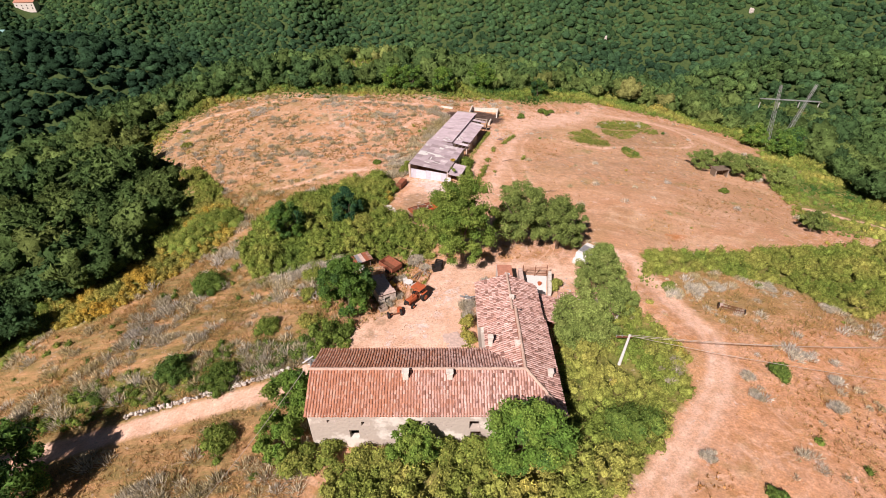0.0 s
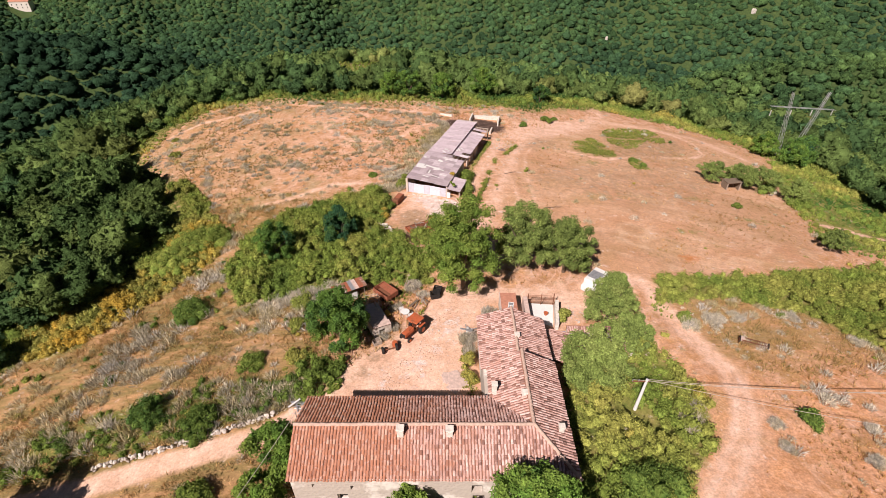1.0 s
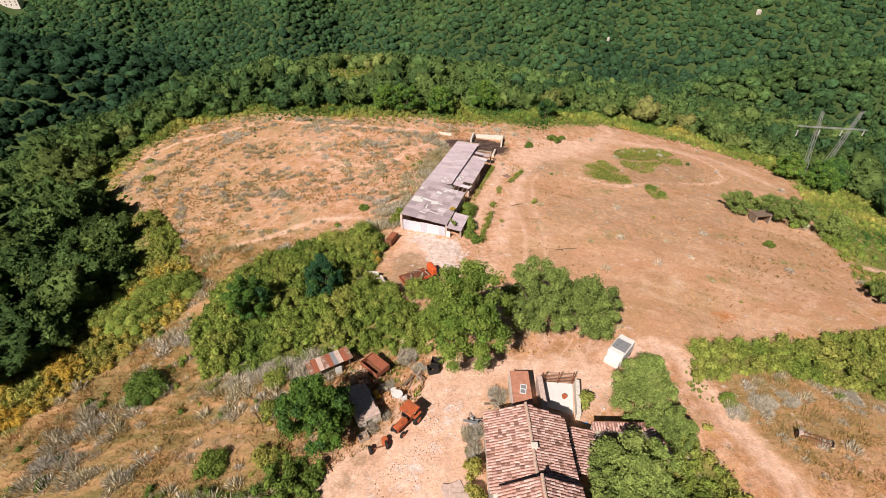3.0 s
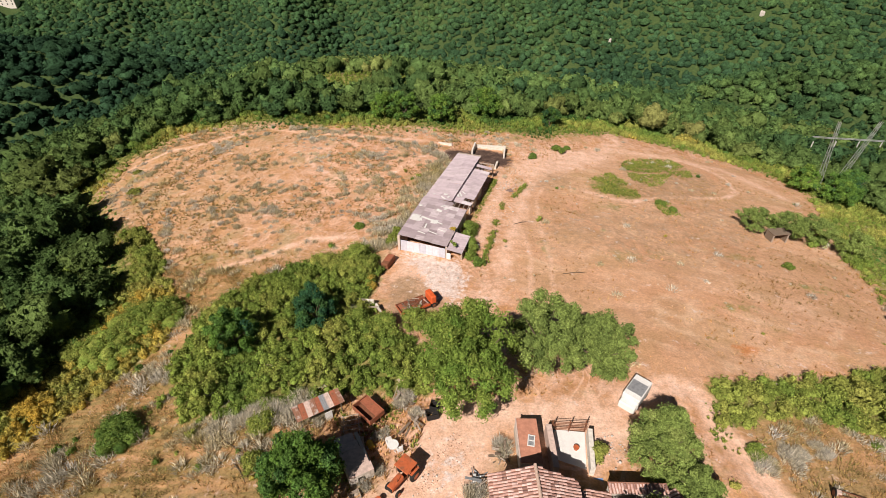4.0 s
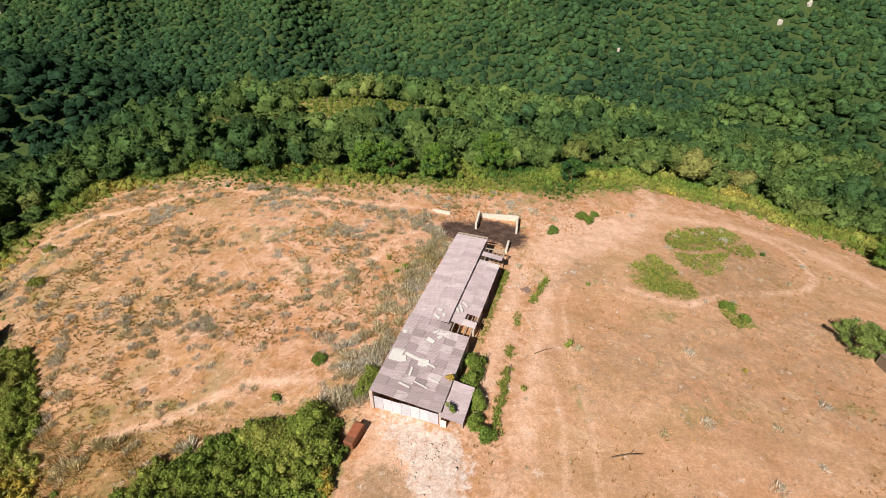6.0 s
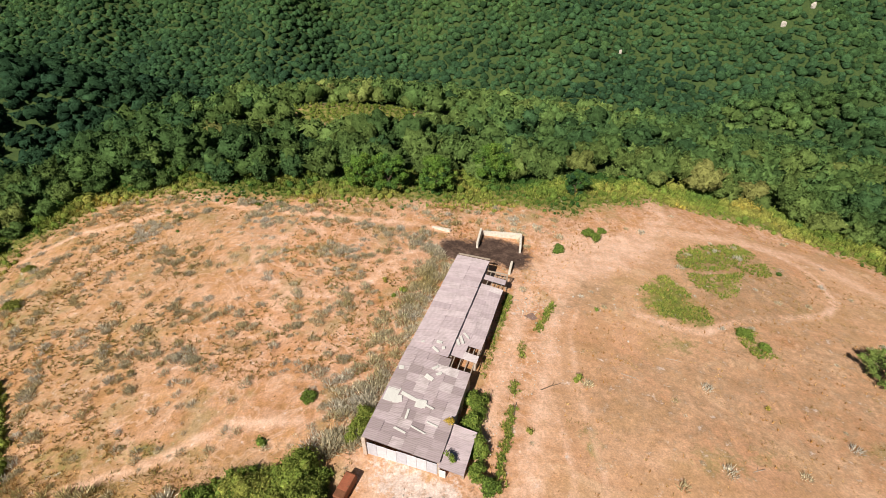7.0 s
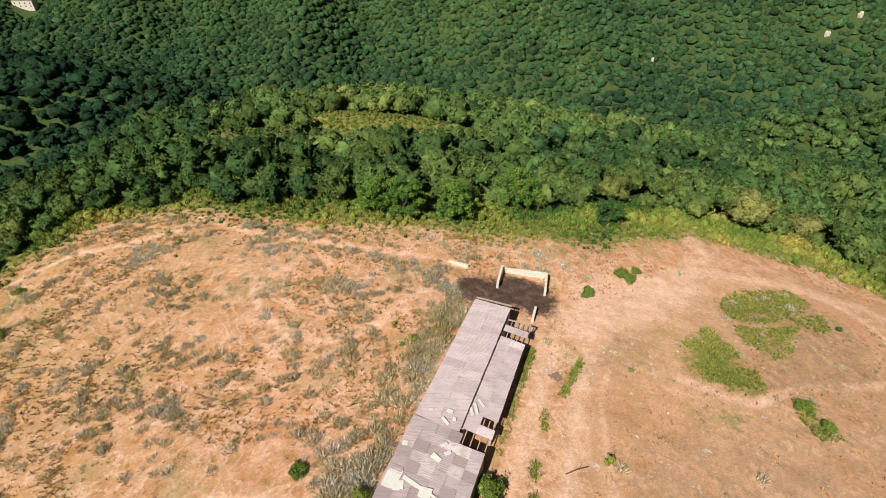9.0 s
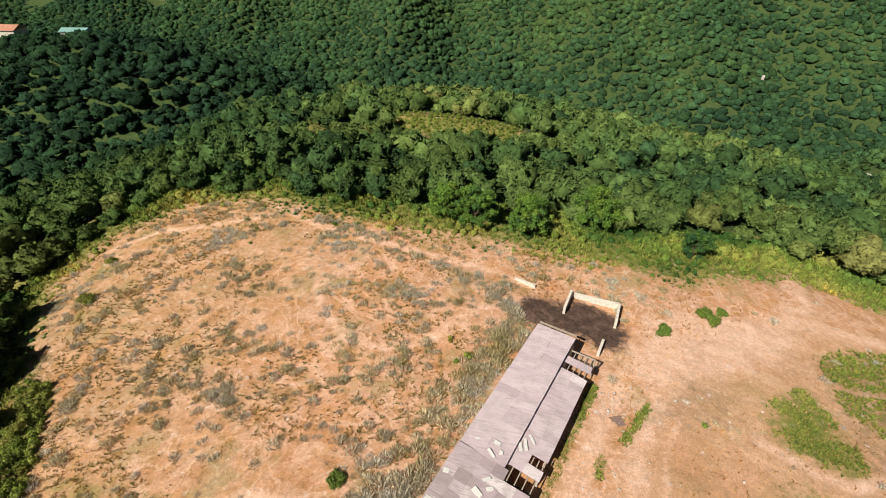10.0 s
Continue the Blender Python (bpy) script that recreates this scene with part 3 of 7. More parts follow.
# ---- building materials ----
def tile_material():
    n = Nodes("terracotta_tiles")
    c = n.ramp(n.island(), [(0.0, (0.36, 0.15, 0.09)), (0.1, (0.45, 0.195, 0.115)), (0.5, (0.5, 0.225, 0.135)), (0.85, (0.55, 0.28, 0.19)), (1.0, (0.6, 0.38, 0.28))])
    old = n.ramp(n.island(), [(0.0, (0.17, 0.1, 0.085)), (0.13, (0.3, 0.17, 0.14)), (0.22, (0.56, 0.34, 0.29)), (0.6, (0.64, 0.42, 0.37)), (1.0, (0.78, 0.58, 0.53))])
    pos = n.add("SeparateXYZ", Vector=n.coord())
    worn = n.math("ADD", n.span(pos.outputs[0], -9.0, 6.0, 0.08, 0.72), n.math("SUBTRACT", n.noise(0.6, 4), 0.5))
    c = n.mix(n.span(worn, 0.25, 0.65), c, old)
    c = n.mix(n.span(n.noise(1.6, 5, 0.7), 0.52, 0.7, 0, 0.35), c, (0.25, 0.15, 0.12))
    c = n.mix(n.span(n.noise(7, 5, 0.7), 0.5, 0.7, 0, 0.5), c, (0.24, 0.14, 0.12))
    c = n.mix(n.span(n.noise(3.2, 5, 0.75), 0.54, 0.66, 0, 0.6), c, (0.72, 0.52, 0.46))
    lichen = n.math("MULTIPLY", n.span(n.noise(2.4, 6, 0.75), 0.48, 0.66, 0, 0.6), n.span(pos.outputs[0], -6.0, 1.0, 0.15, 1.0))
    c = n.mix(lichen, c, (0.26, 0.145, 0.13))
    return n.finish(c, 0.9, 0, n.noise(30, 3), 0.008, 0.15)


def wall_material():
    n = Nodes("stone_and_lime_render")
    v = n.add("TexVoronoi", Vector=n.coord(), Scale=3.2)
    stone = n.mix(n.span(v.outputs["Color"], 0.2, 0.8), (0.36, 0.29, 0.27), (0.58, 0.48, 0.46))
    stone = n.mix(n.span(v.outputs["Distance"], 0.1, 0.2, 1, 0), (0.5, 0.44, 0.38), stone)
    lime = n.mix(n.noise(4, 5), (0.72, 0.66, 0.58), (0.82, 0.78, 0.72))
    c = n.mix(n.span(n.noise(0.4, 5), 0.5, 0.58, 0, 0.85), stone, lime)
    return n.finish(c, 0.95, 0, v.outputs["Distance"], 0.03, 0.1)


def sheet_material(name="fibre_cement_sheet", stops=((0.0, (0.52, 0.425, 0.47)), (0.5, (0.6, 0.5, 0.545)), (0.93, (0.65, 0.55, 0.59)), (1.0, (0.78, 0.71, 0.74))), grime=0.4):
    n = Nodes(name)
    base = n.ramp(n.chance(), stops)
    base = n.mix(n.span(n.noise(1.1, 5), 0.45, 0.68, 0, grime), base, (0.36, 0.3, 0.3))
    streaks = n.add("Mapping", Vector=n.coord(), Rotation=(0, 0, 0.313), Scale=(0.5, 5.0, 1.0)).outputs[0]
    base = n.mix(n.span(n.noise(1.2, 5, 0.7, streaks), 0.5, 0.66, 0, grime), base, (0.27, 0.22, 0.22))
    base = n.mix(n.span(n.noise(14, 4), 0.5, 0.8, 0, 0.4), base, (0.54, 0.48, 0.465))
    return n.finish(base, 0.9, 0, n.noise(40, 3), 0.004, 0.15)


M_TILE, M_WALL, M_SHEET = tile_material(), wall_material(), sheet_material()
M_OLDSHEET = sheet_material("blackened_old_sheet", ((0.0, (0.3, 0.24, 0.26)), (0.3, (0.42, 0.34, 0.37)), (0.75, (0.52, 0.43, 0.47)), (0.95, (0.62, 0.54, 0.57)), (1.0, (0.76, 0.7, 0.72))), 0.6)
M_LIME = plain("lime_plaster", (0.72, 0.67, 0.6), 0.95, grain=3)
M_CONCRETE = plain("old_concrete", (0.6, 0.5, 0.43), 0.95, grain=2.5)
M_WOOD = plain("weathered_wood", (0.2, 0.15, 0.11), 0.9, grain=7)
M_PALEWOOD = plain("bleached_wood", (0.42, 0.35, 0.29), 0.9, grain=7)
M_IRON = plain("rusty_iron", (0.24, 0.1, 0.055), 0.85, 0.2, grain=5)
M_DARK = plain("dark_rubber", (0.025, 0.023, 0.022), 0.8, grain=9)
M_ORANGE = plain("faded_orange_paint", (0.52, 0.13, 0.05), 0.5, grain=4, rust=(0.28, 0.1, 0.05))
M_WHITE = plain("white_paint", (0.78, 0.77, 0.75), 0.5, vary=0.08, grain=2)
M_GREY = plain("grey_zinc", (0.42, 0.43, 0.45), 0.55, 0.5, grain=4)
M_ROCK = plain("limestone", (0.6, 0.55, 0.5), 0.95, grain=2)


# ---- farmhouse ----
def wall_panel(p0, p1, z0, z1, thick, openings=()):
    """An upright wall from p0 to p1 with openings (u0, u1, z0, z1) that go right through."""
    bm = bmesh.new()
    a, b = Vector((*p0, 0)), Vector((*p1, 0))
    d = (b - a).normalized()
    nrm = Vector((d.y, -d.x, 0)) * thick / 2
    us = sorted({0.0, (b - a).length, *[o[0] for o in openings], *[o[1] for o in openings]})
    zs = sorted({z0, z1, *[o[2] for o in openings], *[o[3] for o in openings]})

    def solid(i, j):
        if not (0 <= i < len(us) - 1 and 0 <= j < len(zs) - 1):
            return False
        u, z = (us[i] + us[i + 1]) / 2, (zs[j] + zs[j + 1]) / 2
        return not any(o[0] < u < o[1] and o[2] < z < o[3] for o in openings)

    def pt(i, j, s):
        return a + d * us[i] + nrm * s + Vector((0, 0, zs[j]))

    def face(*ps):
        bm.faces.new([bm.verts.new(p) for p in ps])

    for i in range(len(us) - 1):
        for j in range(len(zs) - 1):
            if not solid(i, j):
                continue
            for s in (1, -1):
                face(pt(i, j, s), pt(i + 1, j, s), pt(i + 1, j + 1, s), pt(i, j + 1, s))
            for di, dj, q in ((-1, 0, ((i, j), (i, j + 1))), (1, 0, ((i + 1, j), (i + 1, j + 1))), (0, -1, ((i, j), (i + 1, j))), (0, 1, ((i, j + 1), (i + 1, j + 1)))):
                if not solid(i + di, j + dj):
                    (i0, j0), (i1, j1) = q
                    face(pt(i0, j0, 1), pt(i1, j1, 1), pt(i1, j1, -1), pt(i0, j0, -1))
    bmesh.ops.remove_doubles(bm, verts=bm.verts, dist=0.0005)
    bmesh.ops.recalc_face_normals(bm, faces=bm.faces)
    return bm


def clip_inside(a, b, pts):
    return poly_dist(a, b, pts) < -0.03


def roof_slope(parent, corners, seed, lift=0.0):
    """One roof plane: a deck, and rows of barrel tiles on it. corners: eave start, eave end, then round the plane."""
    rng = np.random.default_rng(seed)
    cs = [Vector(c) for c in corners]
    ax = (cs[1] - cs[0]).normalized()
    nor = (cs[1] - cs[0]).cross(cs[-1] - cs[0]).normalized()
    if nor.z < 0:
        nor = -nor
    up = nor.cross(ax)
    if up.z < 0:
        up = -up
    bm = bmesh.new()
    top = [bm.verts.new(c) for c in cs]
    low = [bm.verts.new(c - nor * 0.1) for c in cs]
    bm.faces.new(top), bm.faces.new(low[::-1])
    for i in range(len(cs)):
        k = (i + 1) % len(cs)
        bm.faces.new([top[i], low[i], low[k], top[k]])
    bmesh.ops.recalc_face_normals(bm, faces=bm.faces)
    deck = part("roof_slope", bm, M_UNDER, parent)
    flat = [((c - cs[0]).dot(ax), (c - cs[0]).dot(up)) for c in cs]
    lo_a, hi_a = min(f[0] for f in flat), max(f[0] for f in flat)
    hi_b = max(f[1] for f in flat)
    A, B = np.meshgrid(np.arange(lo_a + 0.12, hi_a, 0.242), np.arange(0.0, hi_b, 0.36))
    A, B = A.ravel(), B.ravel()
    keep = clip_inside(A, B + 0.18, flat)
    A, B = A[keep], B[keep]
    n = len(A)
    A = A + rng.normal(scale=0.012, size=n) + 0.02 * np.sin(B * 1.3 + A * 0.2)
    B = B + rng.normal(scale=0.02, size=n)
    th = np.linspace(0, math.pi, 6)
    ring = np.stack([-np.cos(th), np.sin(th)], 1)
    verts = np.zeros((n, 12, 3))
    axn, upn, nn, o = (np.array(v) for v in (ax, up, nor, cs[0]))
    slip = rng.normal(scale=0.02, size=n)
    for r, (b, rad, hgt) in enumerate(((-0.05, 0.094, 0.05), (0.37, 0.08, 0.018))):
        hh = hgt + rng.uniform(-0.008, 0.02, n)
        for k in range(6):
            verts[:, r * 6 + k] = o + np.outer(A + ring[k, 0] * rad + slip * r, axn) + np.outer(B + b, upn) + np.outer(hh + ring[k, 1] * rad * 0.48, nn)
    q = np.array([[k, k + 1, k + 7, k + 6] for k in range(5)])
    quads = (q[None] + (np.arange(n) * 12)[:, None, None]).reshape(-1, 4)
    tiles = new("roof_tiles", raw_mesh("roof_tiles", verts.reshape(-1, 3), [quads], M_TILE))
    tiles.parent = deck
    tagged(tiles, kind="stuff")
    return deck


def ridge_tiles(parent, a, b, seed):
    rng = random.Random(seed)
    a, b = Vector(a), Vector(b)
    bm = bmesh.new()
    n = max(2, int((b - a).length / 0.4))
    for i in range(n):
        p, q = a.lerp(b, i / n), a.lerp(b, (i + 1.12) / n)
        j = Vector((rng.uniform(-0.015, 0.015), rng.uniform(-0.015, 0.015), 0.05 + rng.uniform(-0.01, 0.015)))
        rod(bm, p + j, q + j + Vector((0, 0, 0.01)), 0.15, 0.125, 9)
    return part("ridge_tiles", bm, M_RIDGE, parent, "pale mortared ridge tiles")


def chimney(parent, x, y, z0, z1, w=0.5, d=0.46):
    bm = boxed(x - w / 2, x + w / 2, y - d / 2, y + d / 2, z0, z1, bevel=0.03)
    ch = part("chimney", bm, M_LIME, parent)
    cap = bmesh.new()
    box(cap, x - w * 0.62, x + w * 0.62, y - d * 0.62, y + d * 0.62, z1 + 0.14, z1 + 0.2, bevel=0.015)
    for sx in (-1, 1):
        for sy in (-1, 1):
            box(cap, x + sx * w * 0.4 - 0.06, x + sx * w * 0.4 + 0.06, y + sy * d * 0.4 - 0.06, y + sy * d * 0.4 + 0.06, z1 - 0.01, z1 + 0.15)
    part("chimney_cap", cap, M_LIME, ch)


M_UNDER = plain("roof_underlay", (0.34, 0.17, 0.12), 0.95, grain=4)
M_RIDGE = plain("mortared_tile", (0.58, 0.42, 0.34), 0.95, grain=5)


def farmhouse():
    h = thing("farmhouse", 0, 0, 0, "old L-shaped stone farmhouse with weathered terracotta tile roofs", "house")
    xl, xr, yf, yb, yn = -10.9, 10.5, 23.75, 31.1, 34.9
    rx, ry, rz, ez = 7.45, 27.35, 9.55, 8.0
    # long wing and its turn to the back
    roof_slope(h, [(xl, yf, ez), (xr, yf, ez), (rx, ry, rz), (xl, ry, rz)], 1)
    roof_slope(h, [(4.4, yb, ez), (xl, yb, ez), (xl, ry, rz), (rx, ry, rz)], 2)
    roof_slope(h, [(xr, yf, ez), (xr, yn, ez), (rx, yn, rz), (rx, ry, rz)], 3)
    roof_slope(h, [(4.4, yn, ez), (4.4, yb, ez), (rx, ry, rz), (rx, yn, rz)], 4)
    ridge_tiles(h, (xl, ry, rz), (rx, ry, rz), 1)
    ridge_tiles(h, (rx, ry, rz), (xr, yf, ez), 2)
    ridge_tiles(h, (rx, ry, rz), (rx, yn, rz), 3)
    # lower far part
    f0, f1 = yn, 41.9
    roof_slope(h, [(xr + 0.1, f0, 7.05), (xr + 0.1, f1 - 0.6, 7.05), (7.4, f1, 8.2), (7.4, f0, 8.2)], 5)
    roof_slope(h, [(3.95, f1, 7.05), (3.95, f0, 7.05), (7.4, f0, 8.2), (7.4, f1, 8.2)], 6)
    ridge_tiles(h, (7.4, f0, 8.2), (7.4, f1, 8.2), 4)
    # lean-to
    roof_slope(h, [(13.4, 37.2, 4.9), (13.5, 41.6, 4.9), (10.7, 41.4, 5.8), (10.7, 37.2, 5.8)], 7)
    i = 0.3
    win = [(1.5, 2.2, 7.1, 7.5), (4.3, 5.0, 6.7, 7.25), (3.2, 4.0, 5.0, 6.1), (9.0, 9.6, 6.9, 7.4), (13.2, 14.0, 6.3, 7.3), (13.3, 14.2, 4.9, 5.9), (16.9, 17.7, 6.4, 7.3)]
    W = lambda p0, p1, z0, z1, o=(): part("wall", wall_panel(p0, p1, z0, z1, 0.5, o), M_WALL, h)
    W((xl + i, yf + i), (xr - i, yf + i), 2.5, ez + 0.05, win)
    W((xl + i, yf + i + 0.26), (xl + i, yb - i - 0.26), 1.5, ez + 0.05)
    W((xl + i, yb - i), (4.1 + i, yb - i), 1.0, ez + 0.05, [(3.5, 4.5, 0.9, 4.2), (8.0, 8.8, 5.2, 6.4), (11.5, 12.5, 0.9, 4.3)])
    W((xr - i, yf + i + 0.26), (xr - i, f1 - i - 0.26), 1.5, 7.0)
    W((4.1 + i, yb - i + 0.26), (4.1 + i, f1 - i), 1.0, 7.0, [(2.5, 3.4, 0.9, 4.0), (7.0, 7.8, 4.6, 5.8)])
    W((4.1 + i + 0.26, f1 - i), (xr - i, f1 - i - 0.3), 1.0, 7.0)
    W((13.0, 37.5), (13.1, 41.2), 1.0, 4.85)
    W((10.8, 41.1), (12.84, 41.2), 1.0, 4.85)
    for x0, z0, x1, z1, y in ((xl + i, ez, rx, rz, ry),):
        g = bmesh.new()
        t = [g.verts.new(v) for v in ((xl + 0.06, yf + i, ez + 0.02), (xl + 0.06, yb - i, ez + 0.02), (xl + 0.06, ry, rz - 0.28))]
        b = [g.verts.new(v.co + Vector((0.48, 0, 0))) for v in t]
        g.faces.new(t), g.faces.new(b[::-1])
        for k in range(3):
            g.faces.new([t[k], b[k], b[(k + 1) % 3], t[(k + 1) % 3]])
        bmesh.ops.recalc_face_normals(g, faces=g.faces)
        part("gable", g, M_WALL, h)
    chimney(h, -2.7, 26.7, 8.9, 9.95)
    chimney(h, 1.0, 26.7, 8.9, 9.85)
    for (x, y), z0, z1 in (((9.7, 27.6), 7.9, 9.0), ((4.8, 31.4), 8.2, 9.3), ((7.1, 30.3), 8.8, 9.7), ((7.5, 37.9), 7.5, 8.5)):
        chimney(h, x, y, z0, z1 - 0.15, 0.42, 0.4)
    return h


farmhouse()


# ---- long barn ----
def corrugated(w, l, seed, mat=None):
    """One corrugated roofing sheet with a ragged lie."""
    waves = max(3, int(round(w / 0.177)))
    k = np.linspace(0, waves, waves * 4 + 1)
    zz = 0.008 * np.cos(k * 2 * math.pi)
    bend = 0.03 * ((seed * 37 % 7) / 7 - 0.5)
    v = []
    for b, dz in ((0, 0.0), (l / 2, bend), (l, 0.012)):
        v += [(kk / waves * w, b, z + dz) for kk, z in zip(k, zz)]
    m = len(k)
    f = [(r * m + i, r * m + i + 1, (r + 1) * m + i + 1, (r + 1) * m + i) for r in range(2) for i in range(m - 1)]
    me = bpy.data.meshes.new("roof_sheet")
    me.from_pydata(v, [], f)
    me.materials.append(mat or M_SHEET)
    for p in me.polygons:
        p.use_smooth = True
    return me


SHEETS = {}


def sheet_roof(parent, u0, u1, v0, v1, z00, z10, z01, z11, holes=(), w=1.0, l=1.75, seed=0, mat=None):
    """Rows of overlapping sheets on a sloping rectangle; z at the corners (u0,v0), (u1,v0), (u0,v1), (u1,v1). holes: rectangles left bare."""
    rng = random.Random(seed)
    nu, nv = max(1, round((u1 - u0) / l)), max(1, round((v1 - v0) / w))
    du, dv = (u1 - u0) / nu, (v1 - v0) / nv
    mat = mat or M_SHEET
    key = (round(du, 3), round(dv, 3), mat.name)
    if key not in SHEETS:
        SHEETS[key] = [corrugated(dv + 0.08, du + 0.12, s, mat) for s in range(3)]

    def z(u, v):
        a, b = (u - u0) / (u1 - u0), (v - v0) / (v1 - v0)
        return (z00 * (1 - a) + z10 * a) * (1 - b) + (z01 * (1 - a) + z11 * a) * b

    for i in range(nu):
        for j in range(nv):
            uc, vc = u0 + (i + 0.5) * du, v0 + (j + 0.5) * dv
            if any(h[0] < uc < h[1] and h[2] < vc < h[3] for h in holes):
                continue
            ob = new("roof_sheet", rng.choice(SHEETS[key]))
            ob.parent = parent
            ub, vb = u0 + i * du, v0 + j * dv
            slope = (z(ub + du, vb) - z(ub, vb)) / du
            tilt = (z(ub, vb + dv) - z(ub, vb)) / dv
            ex, ey = Vector((0, 1, tilt)).normalized(), Vector((1, 0, slope)).normalized()
            ez = ey.cross(ex).normalized() * -1
            if ez.z < 0:
                ez = -ez
            m = Matrix((ex, ey, ez)).transposed().to_4x4()
            ob.matrix_basis = Matrix.Translation((ub - 0.04, vb - 0.04, z(ub, vb) + 0.03 + 0.025 * ((i + j) % 2) + (nu - i) * 0.012)) @ m @ pose(0, 0, 0, rng.gauss(0, 0.5), rng.gauss(0, 0.6), rng.gauss(0, 0.7))


def frame_bars(parent, u0, u1, v0, v1, z, step, mat, fall=0.135):
    """Rafters under a roof that falls by so much for each metre of u."""
    u = u0
    while u <= u1 + 0.01:
        top = z - fall * (u - u0)
        part("rafter", boxed(u - 0.05, u + 0.05, v0, v1, top - 0.14, top - 0.02), mat, parent)
        u += step


def barn():
    g = ground_z(-2, 80)
    b = thing("barn", -5.7, 79.2, 0, "long low barn with patched grey corrugated fibre-cement roofs", "barn", turn=-17.95)
    sheet_roof(b, 0, 7.1, -0.1, 11.2, 3.3, 2.75, 3.25, 2.6, [(4.6, 7.2, 10.2, 11.3)], l=1.2, seed=1, mat=M_OLDSHEET)
    sheet_roof(b, 0, 4.35, 11.2, 29.6, 3.1, 3.1, 2.2, 2.25, seed=2)
    sheet_roof(b, 4.35, 7.25, 11.9, 28.0, 2.75, 2.35, 1.9, 1.55, [(4.2, 7.3, 24.6, 25.7), (4.2, 7.3, 27.1, 28.1), (5.6, 7.3, 12.6, 13.5)], seed=3)
    sheet_roof(b, 7.15, 9.35, -0.25, 4.2, 2.45, 2.2, 2.4, 2.15, seed=4)
    # walls
    P_ = lambda nm, p0, p1, z0, z1, mat, o=(): part(nm, wall_panel(p0, p1, z0, z1, 0.22, o), mat, b)
    P_("wall", (0.12, 0.11), (0.12, 29.4), -1.2, 2.15, M_CONCRETE)
    P_("wall", (0.12, 0.2), (0.12, 11), 2.16, 3.1, M_CONCRETE)
    P_("wall", (7.05, 0.11), (7.05, 10), -0.8, 2.6, M_CONCRETE, [(5.5, 6.6, 0, 2)])
    P_("wall", (4.35, 12), (4.35, 29.4), -1.2, 1.9, M_CONCRETE)
    P_("wall", (0.24, 29.3), (4.2, 29.3), -1.5, 1.9, M_CONCRETE)
    P_("wall", (7.0, 12.5), (7.0, 20), -1.2, 1.5, M_CONCRETE, [(1, 2.5, -1.1, 1.2), (4, 5.5, -1.1, 1.2)])
    P_("wall", (9.2, 0.3), (9.2, 4.1), -0.8, 2.05, M_PALEWOOD, [(0.8, 1.8, 0, 1.8)])
    P_("wall", (7.3, 4.05), (9.05, 4.05), -0.8, 2.1, M_CONCRETE)
    # front: white boarded panels under a dark gap
    for k in range(7):
        u = 0.3 + k * 0.95
        part("front_panel", boxed(u, u + 0.93, 0.0, 0.06, -0.2, 2.55 - 0.035 * k - (0.12 if k < 3 else 0), bevel=0.01), M_PANEL if k % 3 else M_ZINC, b)
    part("corner_post", boxed(-0.1, 0.26, -0.16, 0.1, -0.4, 3.2, bevel=0.02), M_CONCRETE, b)
    part("door", boxed(7.15, 7.75, -0.1, -0.04, -0.2, 1.75, bevel=0.02), M_WHITE, b, "white leaning door panel")
    frame_bars(b, 4.5, 7.1, 24.3, 26.0, 1.96, 0.6, M_PALEWOOD)
    frame_bars(b, 4.5, 7.1, 26.9, 28.2, 1.86, 0.6, M_PALEWOOD)
    frame_bars(b, 4.95, 7.1, 10.0, 12.2, 2.64, 0.7, M_PALEWOOD)
    frame_bars(b, 5.6, 7.1, 12.4, 13.8, 2.5, 0.5, M_PALEWOOD)
    for v, z in ((24.9, 1.62), (27.5, 1.5), (10.7, 2.3), (13.0, 2.2)):
        part("purlin", boxed(4.5, 7.1, v - 0.05, v + 0.05, z - 0.22, z - 0.1), M_WOOD, b)
    part("end_beam", boxed(4.4, 7.3, 28.15, 28.3, 1.6, 1.74, bevel=0.02), M_PALEWOOD, b)
    part("end_post", boxed(7.1, 7.3, 28.0, 28.14, -1.3, 1.9, bevel=0.02), M_PALEWOOD, b)
    for u in (0.3, 1.4, 2.6, 3.8):
        part("rafter_end", boxed(u - 0.05, u + 0.05, 29.3, 30.3, 2.02, 2.14), M_PALEWOOD, b)
    part("fascia_board", boxed(0, 4.4, 30.1, 30.2, 2.0, 2.2), M_PALEWOOD, b)
    # floor of trodden dirt inside
    part("inner_floor", boxed(0.3, 6.9, 0.3, 28, -1.3, -0.9), M_WOOD, b)
    return b


M_PANEL = plain("pale_zinc_panel", (0.68, 0.67, 0.74), 0.6, 0.0, vary=0.12, grain=3)
M_ZINC = plain("grey_blue_panel", (0.55, 0.56, 0.64), 0.6, 0.0, vary=0.15, grain=3)
barn()


# ---- woods ----
CLEARED = [(-302, 296, 14), (-297, 283, 9), (-255, 298, 9), (-252, 290, 7), (-498, 651, 16), (-492, 640, 9), (125.6, 303, 6), (139.5, 298, 5), (262, 462, 7), (284, 468, 6), (146, 475, 3)]


